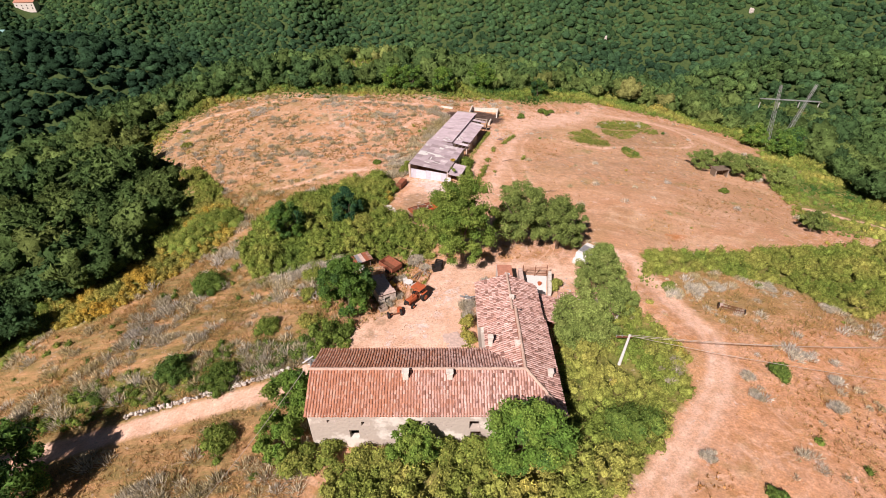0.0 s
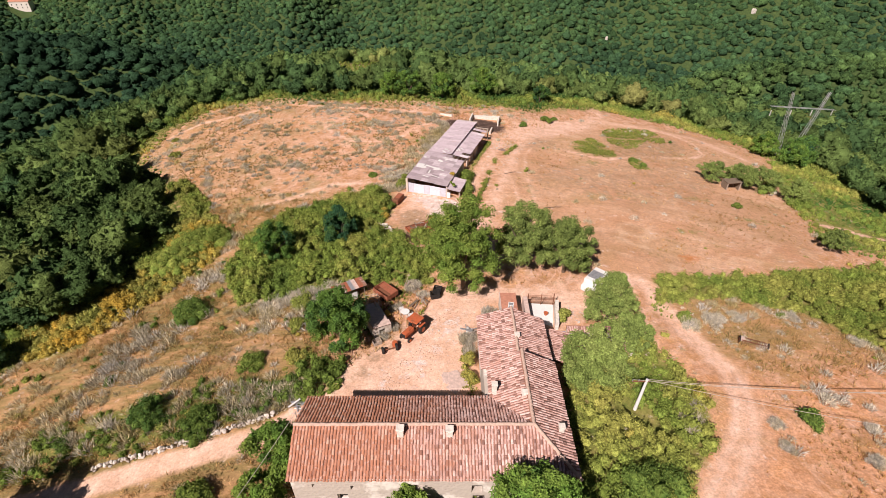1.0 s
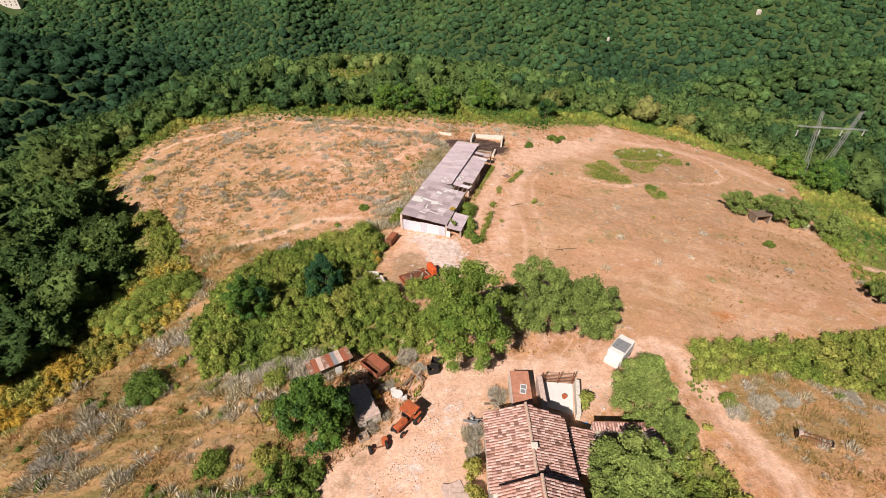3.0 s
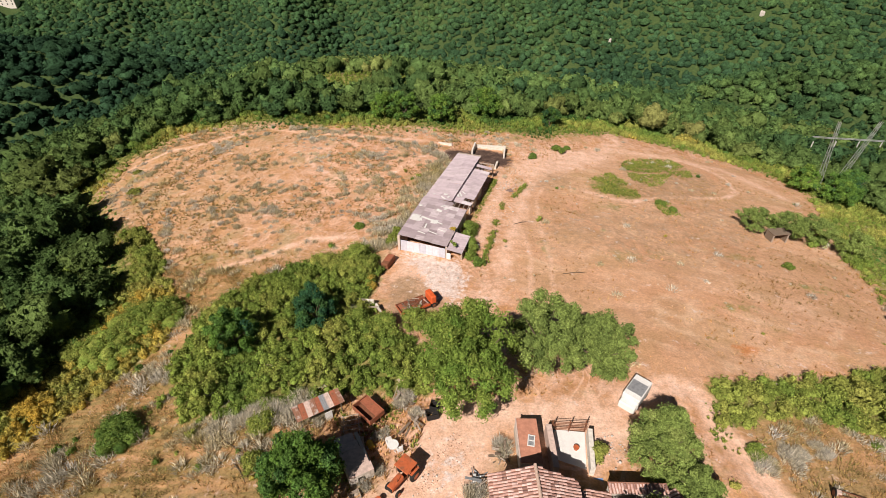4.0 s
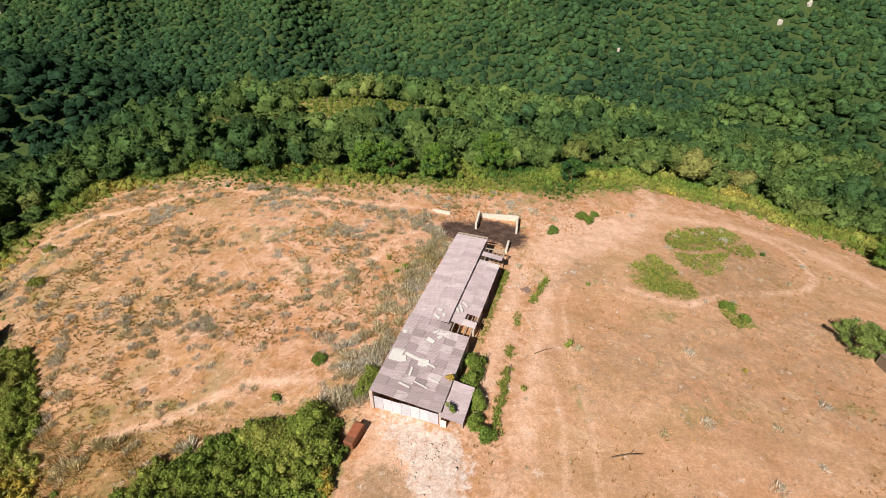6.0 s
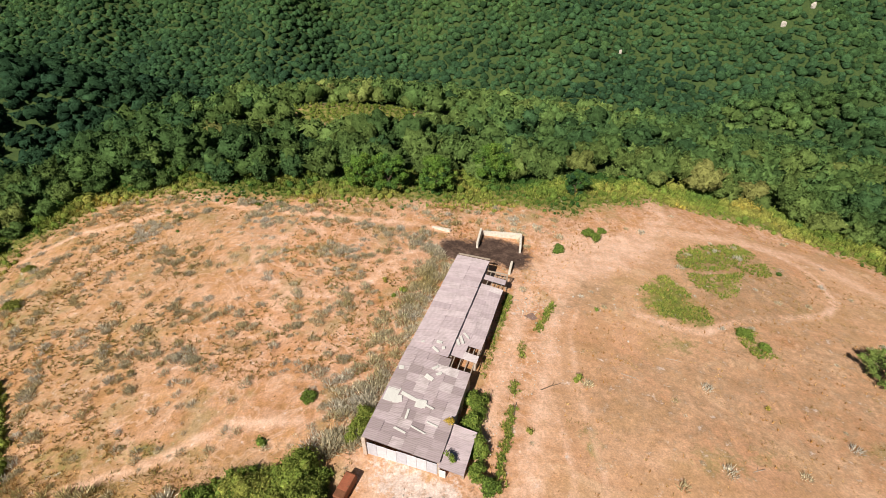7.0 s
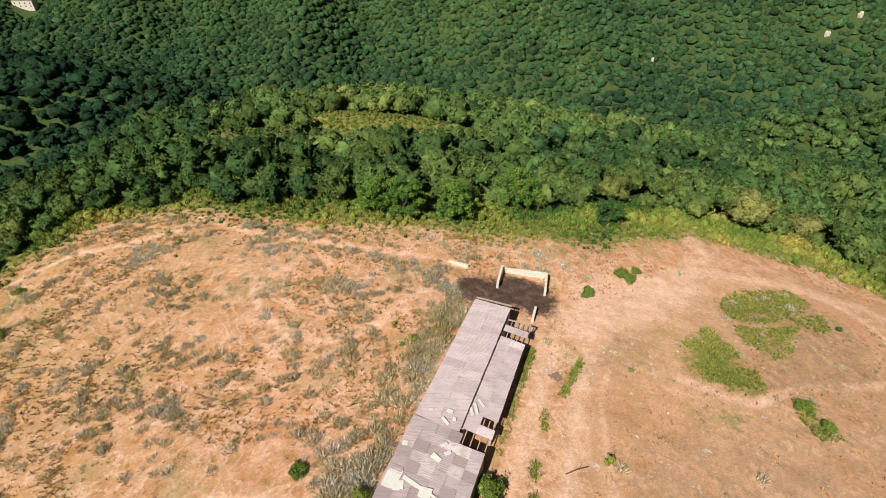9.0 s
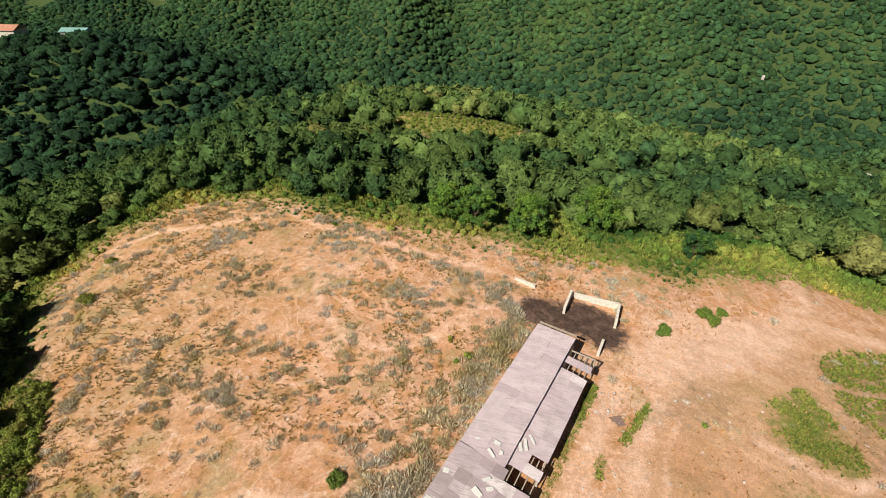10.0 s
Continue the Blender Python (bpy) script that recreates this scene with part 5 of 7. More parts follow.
BUSHES = [(-31.0, 49.6, 2.3, 2.0, 0.2), (-28.0, 34.6, 1.9, 2.2, 0.1), (-22.5, 32.6, 2.0, 1.8, 0.2), (-36.2, 31.6, 1.0, 1.1, 0.15), (-38.2, 63.8, 4.6, 3.0, 0.45), (-35.6, 67.2, 3.4, 2.7, 0.4), (-41.5, 61.5, 3.0, 2.5, 0.5), (-5.6, 62.6, 2.0, 2.9, 0.42), (-2.8, 63.6, 1.7, 2.5, 0.45), (-0.2, 62.9, 1.6, 2.3, 0.5), (-9.0, 63.8, 1.9, 2.9, 0.4), (20.8, 43.4, 1.8, 2.3, 0.3), (16.0, 38.9, 2.7, 3.4, 0.5), (18.4, 38.9, 1.7, 2.4, 0.55), 
          (33.6, 31.8, 1.15, 1.3, 0.2), (25.9, 18.8, 0.9, 0.9, 0.2), (-20.3, 25.2, 1.9, 1.6, 0.4), (-20.0, 40.5, 1.5, 1.2, 0.35),
          (24.8, 118.5, 1.7, 1.1, 0.3), (18.5, 113.9, 1.0, 1.1, 0.2), (-12.3, 85.4, 0.8, 0.8, 0.3), (27.5, 121.0, 0.8, 0.6, 0.3), (4.6, 84.0, 1.6, 2.0, 0.35), (-6.9, 81.2, 1.2, 1.6, 0.5),
          (5.3, 76.0, 0.9, 1.0, 0.25), (51.5, 79.0, 0.8, 0.8, 0.35), (40.0, 95.0, 0.9, 0.9, 0.3), (39.0, 97.2, 0.9, 0.8, 0.3), (3.3, 38.6, 1.0, 2.4, 0.75), (3.0, 36.6, 0.8, 1.8, 0.75),
          (17.0, 23.8, 2.7, 3.2, 0.22), (14.2, 46.0, 0.9, 1.8, 0.6), (-36.0, 40.0, 0.7, 0.6, 0.3), (-16.0, 46.0, 1.3, 1.0, 0.55), (-15.0, 41.0, 1.4, 1.0, 0.7),
          (-57.5, 104.0, 1.2, 1.0, 0.6), (-61.0, 112.0, 1.0, 0.8, 0.6), (28.5, 46.3, 0.9, 0.8, 0.4), (-12.8, 47.6, 1.2, 1.4, 0.3), (-9.6, 46.8, 0.9, 1.0, 0.45), (-16.5, 50.5, 1.5, 1.3, 0.5), (56.8, 91.8, 2.0, 2.2, 0.25), (61.6, 88.6, 2.0, 2.2, 0.3), (65.0, 82.5, 1.8, 1.8, 0.35), (60.5, 68.0, 1.6, 1.4, 0.4), (-9.0, 22.6, 1.4, 2.5, 0.5), (-10.7, 22.7, 1.2, 2.2, 0.45), (-6.6, 22.4, 1.3, 1.9, 0.6), (-4.4, 22.5, 1.2, 1.8, 0.6), (0.6, 22.4, 1.4, 2.1, 0.5), (3.0, 22.4, 1.4, 2.5, 0.45), (5.0, 22.3, 1.3, 2.6, 0.5), (-11.6, 21.6, 1.5, 2.4, 0.55)]
BUSHES += [(-15.0, 75.2, 2.4, 3.0, 0.6), (-11.2, 76.6, 2.2, 3.4, 0.45), (-9.4, 74.2, 1.8, 2.6, 0.48), (-12.5, 73.0, 2.2, 2.4, 0.58), (-9.2, 71.2, 1.2, 1.4, 0.9), (-6.2, 83.2, 1.1, 1.6, 0.5), (4.7, 79.6, 1.3, 2.0, 0.4), (4.6, 81.8, 1.4, 2.2, 0.35), (4.6, 77.0, 0.9, 1.7, 0.35)]
for i_, (bx, by, br, bh, bt) in enumerate(BUSHES):
    bush("bush", bx, by, br, bh, bt, "dark green shrub on the dry grass slope" if bt < 0.3 else "bright green leafy shrub on dry ground", 100 + i_)

def sage_bush(x, y, r, tall, seed):
    """A bush of many upright grey sprays."""
    rng = np.random.default_rng(seed)
    n = int(6 + 9 * r)
    a, q = rng.uniform(0, math.tau, n), np.sqrt(rng.uniform(0, 1, n)) * r * 0.8
    kinds = [cushion(rng, 130, 0.45, 0.95, 0.026, 0.3) for _ in range(4)]
    px_, py_ = x + np.cos(a) * q, y + np.sin(a) * q
    v, f, t = scatter(kinds, rng, np.stack([px_ - x, py_ - y, height(px_, py_) - ground_z(x, y)], 1), tall * rng.uniform(0.6, 1.1, n), np.clip(rng.normal(0.75, 0.2, n), 0, 1))
    ob = new("sage_bush", raw_mesh("sage_bush", v, f, M_SAGE, t))
    ob.matrix_basis = pose(x, y, ground_z(x, y) - 0.05)
    return tagged(ob, "pale grey-green sage bush in dry grass", "bush")


for i_, (bx, by, br, bh) in enumerate([(-16.0, 51.6, 1.9, 1.5), (-18.8, 50.6, 1.7, 1.2), (-13.6, 51.8, 1.8, 1.6), (-21.4, 49.2, 1.4, 1.0), (-11.4, 50.6, 1.3, 1.2), (22.6, 31.2, 1.3, 1.2), (23.4, 33.0, 1.0, 1.0), (30.2, 31.4, 0.8, 0.8), (22.2, 22.2, 0.7, 0.8), (-3.3, 52.2, 1.1, 1.2), (-2.0, 50.6, 0.8, 0.9), (-5.2, 48.4, 0.8, 0.8), (-5.4, 44.6, 0.9, 0.9), (3.2, 42.4, 0.7, 1.4), (3.2, 40.4, 0.6, 1.2), (5.7, 46.6, 0.9, 1.2), (-6.4, 43.4, 0.8, 0.8), (28.5, 45.0, 1.3, 1.1), (31.5, 46.3, 1.5, 1.2), (34.5, 46.8, 1.2, 1.0), (41.5, 47.2, 0.9, 0.9), (46.5, 43.4, 0.9, 0.9), (29.8, 28.8, 0.7, 0.8), (36.5, 27.5, 0.8, 0.8), (41.0, 25.0, 0.7, 0.7), (39.0, 31.0, 0.7, 0.8)]):
    sage_bush(bx, by, br, bh, 300 + i_)


def sprinkle(count, rng, box_, keep):
    x = rng.uniform(box_[0], box_[1], count)
    y = rng.uniform(box_[2], box_[3], count)
    k = keep(x, y, rng)
    return x[k], y[k]


def open_ground(x, y):
    """1 on open hillside, 0 on roads, yards, buildings and thickets."""
    free = (poly_dist(x, y, EDGE) < -0.5) & (poly_dist(x, y, ROAD_E, False) > 2.2) & (poly_dist(x, y, ROAD_W, False) > 1.8)
    for pts in (YARD, APRON, THICKET_E, HEDGE_E, THICKET_C, GOLD_W, FRINGE, MANURE):
        free &= poly_dist(x, y, pts) > 0.4
    free &= poly_dist(x, y, [(-11, 23.5), (10.8, 23.5), (14, 37), (14, 42), (10.8, 49.5), (3.7, 49), (4, 31.5), (-11, 31.5)]) > 0.3
    free &= poly_dist(x, y, [(-5.9, 79.0), (3.4, 76.0), (12.0, 106.5), (4.0, 108.5)]) > 0.3
    return free


def drifts(x, y, seed, scale):
    return np.array([noise.noise((a * scale, b * scale, seed)) + 0.5 * noise.noise((a * scale * 3, b * scale * 3, seed + 7)) for a, b in zip(x, y)])


M_SLOPE = foliage("hillside_grass", [(0.0, (0.2, 0.19, 0.06)), (0.4, (0.36, 0.25, 0.1)), (0.75, (0.5, 0.3, 0.13)), (1.0, (0.56, 0.4, 0.2))], 0.2)
JUNK = [(-12.5, 37.5), (-6.5, 41.3), (-2.2, 46.6), (-0.6, 52), (-6, 54), (-13, 54), (-16, 46)]


def herbs():
    rng = np.random.default_rng(31)
    sage = [cushion(rng, 76, 0.52, 0.6, 0.034, 0.4) for _ in range(6)]
    straw = [blades(rng, 6, 0.5, 0.7, 0.06, 0.6) for _ in range(5)]
    weeds = [blades(rng, 12, 0.6, 0.6, 0.11, 0.6) for _ in range(4)]
    sward = [cushion(rng, 11, 0.75, 0.5, 0.045, 0.7) for _ in range(6)]

    def barn_strip(x, y):
        return np.exp(-((x - (-8.6 + (y - 80) * 0.324)) / 2.4) ** 2) * ((y > 79) & (y < 116))

    def sage_keep(x, y, r):
        d = drifts(x, y, 4.0, 0.13)
        ring = np.hypot(x + 20, (y - 98) * 1.1)
        d = np.where((x < 4) & (y > 76), 0.55 * d + 0.8 * drifts(ring * 2.2, np.arctan2(y - 98, x + 20) * 9, 12.0, 0.16), d)
        west = (x < 4) & (y > 76)
        slope_w = (x < -11) & (y < 76)
        road_e = ((x > 27) & (y < 54)) * (1 + 2.5 * np.exp(-((y - 0.14 * (x - 28) - 46.5) / 2.2) ** 2))
        strip = barn_strip(x, y)
        top = ((y > 113) & (x > -30) & (x < 20)) * (1 + 2 * np.exp(-((y - 120) / 2.2) ** 2) * (x > -8))
        dens = 0.55 * west + 0.85 * slope_w + 0.32 * road_e + 0.35 * top + 0.02
        return open_ground(x, y) & (r.uniform(0, 1, len(x)) < dens * np.clip(0.2 + 1.7 * d, 0.04, 1.4) + 0.75 * strip)

    x, y = sprinkle(46000, rng, (-70, 80, 4, 134), sage_keep)
    n = len(x)
    t = np.clip(0.5 + 0.5 * drifts(x, y, 8.0, 0.1) + 0.22 * (x > 27) + rng.normal(scale=0.2, size=n), 0, 1)
    plant_mass("sage_scrub", sage, rng, np.stack([x, y, height(x, y) - 0.03], 1), (0.45 + 1.1 * rng.random(n) ** 1.5) * np.where(x > 27, 1.05, np.where((x < -11) & (y < 76), 1.3, 1 + 0.45 * barn_strip(x, y))), t, M_SAGE, "grey-green aromatic cushion shrubs on dry soil", "shrubs")

    def straw_keep(x, y, r):
        d = drifts(x, y, 14.0, 0.2)
        field = poly_dist(x, y, FIELD) < 0
        track = poly_dist(x, y, TRACK_N, False) < 2.2
        u, v = x * math.cos(0.38) - y * math.sin(0.38), y * math.cos(0.38) + x * math.sin(0.38)
        d = np.where(field, 1.2 * drifts(u * 0.2, v, 5.0, 0.45), d)
        return open_ground(x, y) & ~track & (r.uniform(0, 1, len(x)) < np.where(field, 0.26, np.where((x < 4) & (y > 76), 0.35, 0.8)) * np.clip(0.6 + d, 0.1, 1))

    x, y = sprinkle(64000, rng, (-70, 80, 4, 134), straw_keep)
    n = len(x)
    plant_mass("dry_grass", straw, rng, np.stack([x, y, height(x, y) - 0.03], 1), rng.uniform(0.3, 0.75, n), rng.uniform(0, 1, n), M_STRAW, "tufts of straw-coloured dry grass", "grass")

    def meadow_keep(x, y, r):
        ring = np.hypot(x + 20, (y - 98) * 1.1)
        d = 0.5 * drifts(x, y, 17.0, 0.12) + 0.9 * drifts(ring * 2.2, np.arctan2(y - 98, x + 20) * 9, 12.0, 0.16)
        worn = np.min([poly_dist(x, y, q, False) for q in TRAILS], 0) < 0.9
        return open_ground(x, y) & (x < 4) & (y > 74) & ~worn & (r.uniform(0, 1, len(x)) < np.clip(0.4 + 0.9 * d, 0.08, 1))

    x, y = sprinkle(38000, rng, (-70, 6, 74, 132), meadow_keep)
    n = len(x)
    low_tufts = [blades(rng, 7, 0.55, 0.4, 0.07, 0.9) for _ in range(5)]
    plant_mass("meadow_tufts", low_tufts, rng, np.stack([x, y, height(x, y) - 0.03], 1), rng.uniform(0.35, 0.9, n), np.clip(0.35 + 0.5 * drifts(x, y, 27.0, 0.09) + rng.normal(scale=0.18, size=n), 0, 1), M_SLOPE, "low olive and golden tufts on the dry meadow", "grass")

    def slope_keep(x, y, r):
        return open_ground(x, y) & (((x < -11) & (y < 78)) | ((x > 27) & (y < 54))) & (r.uniform(0, 1, len(x)) < np.clip(0.55 + drifts(x, y, 24.0, 0.25), 0.1, 1))

    x, y = sprinkle(70000, rng, (-62, 66, 8, 80), slope_keep)
    n = len(x)
    plant_mass("slope_grass", sward, rng, np.stack([x, y, height(x, y) - 0.03], 1), np.where(x < 0, rng.uniform(0.45, 1.1, n), rng.uniform(0.3, 0.7, n) * np.where(y > 38, 1.7, 1)), np.clip(np.where(x < 0, 0.52, np.where(y > 38, 0.45, 0.75)) + rng.normal(0, 0.22, n) - 0.2 * ((x > -32) & (x < 0) & (y > 32)), 0, 1), M_SLOPE, "olive and tan grass on the hillside", "grass")
    u_, v_ = math.cos(0.38), -math.sin(0.38)

    def field_keep(x, y, r):
        d = drifts((x * u_ + y * v_) * 0.16, y * u_ - x * v_, 9.0, 0.5) + 0.8 * drifts(x, y, 2.0, 0.05)
        return (poly_dist(x, y, FIELD) < -0.5) & (poly_dist(x, y, TRACK_N, False) > 2.5) & (r.uniform(0, 1, len(x)) < np.clip(-0.1 + 1.2 * d + 0.012 * (x - 15), 0.02, 0.8))

    x, y = sprinkle(14000, rng, (8, 78, 54, 126), field_keep)
    n = len(x)
    plant_mass("field_weeds", sward, rng, np.stack([x, y, height(x, y) - 0.03], 1), rng.uniform(0.25, 0.65, n), np.clip(rng.normal(0.4, 0.25, n), 0, 1), M_SLOPE, "olive and brown weed tufts in rows on the field", "weeds")
    a, b = points_in(JUNK, 0.45, rng)
    n = len(a)
    plant_mass("dry_weeds", straw, rng, np.stack([a, b, height(a, b) - 0.03], 1), rng.uniform(0.4, 1.1, n), rng.uniform(0.2, 1, n), M_STRAW, "tall dry weeds round the sheds and scrap", "weeds")
    # fresh weeds: hollows of the field, the barn's foot, track sides
    xs, ys = [], []
    for g in GREENS:
        a, b = points_in(g, 0.3, rng)
        keep = rng.uniform(0, 1, len(a)) < np.clip(0.7 + drifts(a, b, 3.0, 0.4) * 1.4, 0, 1)
        xs.append(a[keep]), ys.append(b[keep])
    for line, w, cnt in (([(5.8, 75.2), (7.6, 81.0), (8.2, 84.5)], 0.5, 190), ([(8.6, 86.0), (9.0, 87.6)], 0.4, 40), ([(10.2, 91.2), (10.6, 93.5)], 0.4, 60), ([(12.6, 95.6), (15.5, 100.8)], 0.5, 130),
                         ([(5.7, 88.4), (10.1, 102.2)], 0.5, 420), ([(26, 47), (27.5, 52)], 1.2, 60), ([(-2.5, 54), (-7, 47), (-9, 45)], 1.4, 160), ([(3.2, 32), (3.0, 41)], 0.5, 90)):
        k = rng.uniform(0, len(line) - 1.001, cnt)
        i = k.astype(int)
        p = np.array(line)
        c = p[i] + (p[i + 1] - p[i]) * (k - i)[:, None] + rng.normal(scale=w * 0.5, size=(cnt, 2))
        xs.append(c[:, 0]), ys.append(c[:, 1])
    a, b = points_in(JUNK, 0.55, rng)
    k = rng.uniform(0, 1, len(a)) < np.clip(0.3 + drifts(a, b, 6.0, 0.35), 0, 0.8)
    xs.append(a[k]), ys.append(b[k])
    x, y = np.concatenate(xs), np.concatenate(ys)
    n = len(x)
    plant_mass("green_weeds", weeds, rng, np.stack([x, y, height(x, y) - 0.02], 1), rng.uniform(0.35, 0.8, n), np.clip(rng.normal(0.52, 0.12, n), 0, 0.8), M_SHRUB, "fresh green weeds in hollows and along walls", "weeds")


herbs()


def slope_scrub():
    """Scattered low shrubs on the western slope and about the plateau."""
    rng = np.random.default_rng(41)

    def keep(x, y, r):
        d = drifts(x, y, 20.0, 0.11)
        dens = 0.85 * ((x < -11) & (y < 72)) + 0.1 * ((x > 27) & (y < 50)) + 0.05
        return open_ground(x, y) & (r.uniform(0, 1, len(x)) < dens * np.clip(0.2 + 1.6 * d, 0, 1))

    x, y = sprinkle(4600, rng, (-66, 78, 6, 132), keep)
    n = len(x)
    plant_mass("slope_scrub", SHRUBS, rng, np.stack([x, y, height(x, y) - 0.1], 1), rng.uniform(0.3, 0.85, n), np.clip(rng.normal(0.45, 0.22, n), 0, 1), M_SHRUB, "low olive-green shrubs scattered on the slope", "shrubs")


slope_scrub()


# ---- farmyard things ----
def wheel(parent, x, y, z, r, w, axis="x", rim_mat=None):
    bm = bmesh.new()
    d = Vector((1, 0, 0)) if axis == "x" else Vector((0, 1, 0))
    c = Vector((x, y, z))
    rod(bm, c - d * w / 2, c + d * w / 2, r, r, 18)
    bmesh.ops.bevel(bm, geom=[e for e in bm.edges if len(e.link_faces) == 2 and e.calc_face_angle(0) > 1.2], offset=w * 0.22, segments=2, affect="EDGES")
    t = part("wheel", bm, M_DARK, parent)
    bm = bmesh.new()
    rod(bm, c - d * (w / 2 + 0.015), c + d * (w / 2 + 0.015), r * 0.55, r * 0.5, 14)
    part("rim", bm, rim_mat or M_IRON, t)
    return t


def tractor(x, y, turn):
    t = thing("tractor", x, y, ground_z(x, y), "old orange farm tractor parked among weeds", "tractor", turn)
    t.matrix_basis = t.matrix_basis @ Matrix.Scale(0.96, 4)
    part("hood", boxed(-0.32, 0.32, -1.9, -0.35, 0.75, 1.3, bevel=0.07), M_ORANGE, t)
    part("grille", boxed(-0.29, 0.29, -1.97, -1.9, 0.78, 1.25, bevel=0.01), M_DARK, t)
    part("engine", boxed(-0.22, 0.22, -1.8, 0.3, 0.45, 0.78, bevel=0.03), M_IRON, t)
    part("roof", boxed(-0.75, 0.75, -0.45, 0.95, 2.02, 2.12, bevel=0.04), M_ORANGE, t, "faded orange sheet canopy")
    for sx in (-1, 1):
        for yy in (-0.3, 0.8):
            bm = bmesh.new()
            rod(bm, (sx * 0.62, yy, 0.8), (sx * 0.66, yy, 2.04), 0.03, 0.03, 6)
            part("canopy_post", bm, M_IRON, t)
        part("fender", boxed(sx * 0.62 - 0.2, sx * 0.62 + 0.2, 0.05, 1.1, 1.2, 1.28, bevel=0.03), M_ORANGE, t)
        wheel(t, sx * 0.72, 0.55, 0.62, 0.62, 0.34, rim_mat=M_ORANGE)
        wheel(t, sx * 0.6, -1.5, 0.36, 0.36, 0.2, rim_mat=M_ORANGE)
    part("seat", boxed(-0.24, 0.24, 0.35, 0.75, 0.95, 1.05, bevel=0.04), M_DARK, t)
    bm = bmesh.new()
    rod(bm, (0, -0.3, 1.2), (0, 0.0, 1.42), 0.025, 0.025, 6)
    rod(bm, (0, -0.01, 1.42), (0, 0.03, 1.45), 0.2, 0.2, 14)
    part("steering_wheel", bm, M_DARK, t)
    bm = bmesh.new()
    rod(bm, (0.2, -1.1, 1.25), (0.2, -1.1, 1.85), 0.035, 0.03, 8)
    part("exhaust_pipe", bm, M_IRON, t)


def trailer(x, y, turn):
    t = thing("farm_trailer", x, y, ground_z(x, y), "rust-red tipping farm trailer with open box", "trailer", turn)
    part("floor", boxed(-0.85, 0.85, -1.25, 1.25, 0.72, 0.8), M_IRON, t)
    for sx in (-1, 1):
        part("side_board", boxed(sx * 0.85 - 0.03, sx * 0.85 + 0.03, -1.22, 1.22, 0.8, 1.4, bevel=0.01), M_RUSTRED, t)
        wheel(t, sx * 0.75, -0.1, 0.35, 0.35, 0.2)
    for sy in (-1, 1):
        part("end_board", boxed(-0.88, 0.88, sy * 1.25 - 0.03, sy * 1.25 + 0.03, 0.8, 1.42, bevel=0.01), M_RUSTRED, t)
    part("cover_board", boxed(-0.1, 0.8, -1.15, 1.15, 1.3, 1.34), M_RUSTRED, t)
    bm = bmesh.new()
    rod(bm, (0.4, -1.2, 0.7), (0, -2.2, 0.45), 0.04)
    rod(bm, (-0.4, -1.2, 0.7), (0, -2.2, 0.45), 0.04)
    part("drawbar", bm, M_IRON, t)


M_RUSTRED = plain("rust_red_paint", (0.36, 0.12, 0.065), 0.8, grain=4, rust=(0.2, 0.09, 0.05))
M_RUSTROOF = plain("rusty_zinc", (0.34, 0.17, 0.11), 0.75, 0.2, grain=2.5, rust=(0.5, 0.42, 0.38))


def lean_to():
    x, y = -11.2, 50.8
    g = ground_z(x, y)
    t = thing("lean_to_shed", x, y, g, "ramshackle shed with rusty corrugated iron roof", "shed", 30)
    for u in (-2.0, 1.9):
        for v in (-0.7, 0.7):
            bm = bmesh.new()
            rod(bm, (u, v, -0.2), (u, v, 1.75 + 0.12 * (v > 0)), 0.06, 0.05, 7)
            part("post", bm, M_WOOD, t)
    for k in range(9):
        me = corrugated(0.53, 1.75, k)
        me.materials.clear()
        me.materials.append((M_RUSTROOF, M_RUSTRED, M_PINK, M_RUSTROOF, M_RUSTRED, M_GREY, M_PINK, M_RUSTRED, M_RUSTROOF)[k])
        ob = new("roof_sheet", me)
        ob.parent = t
        ob.matrix_basis = pose(-2.35 + k * 0.51, -0.95, 1.8 + 0.02 * (k % 2), 5, random.uniform(-2, 2), random.uniform(-3, 3))
    part("back_wall", boxed(-2.0, 1.6, 0.66, 0.72, -0.2, 1.7), M_RUSTROOF, t)
    part("side_panel", boxed(0.2, 0.9, -0.9, -0.86, -0.2, 1.3), M_WHITE, t, "pale board leaning at the opening")


def stone_hut():
    x, y = -7.2, 45.6
    g = ground_z(x, y)
    t = thing("stone_hut", x, y, g, "low ruined stone hut with cracked slab roof", "hut", 28)
    part("wall", wall_panel((-0.9, -2.0), (-0.9, 2.0), -0.4, 1.5, 0.3), M_WALL, t)
    part("wall", wall_panel((0.95, -2.0), (0.95, 2.0), -0.4, 1.3, 0.3, [(0.6, 1.5, -0.3, 1.1)]), M_WALL, t)
    part("wall", wall_panel((-0.74, -1.86), (0.78, -1.86), -0.4, 1.3, 0.28, [(0.4, 1.1, -0.3, 1.0)]), M_WALL, t)
    rng = random.Random(4)
    for k in range(5):
        m = pose(0.0, -1.7 + k * 0.85, 1.52 - 0.04 * k, rng.uniform(-4, 4), 5 + rng.uniform(-3, 3), rng.uniform(-6, 6))
        part("roof_slab", boxed(-1.05 + 0.15 * (k > 2), 1.1 - 0.12 * k, -0.42, 0.42, 0, 0.08, m, 0.02), M_PINK, t)


M_PINK = plain("pinkish_plaster", (0.62, 0.47, 0.41), 0.95, grain=3)


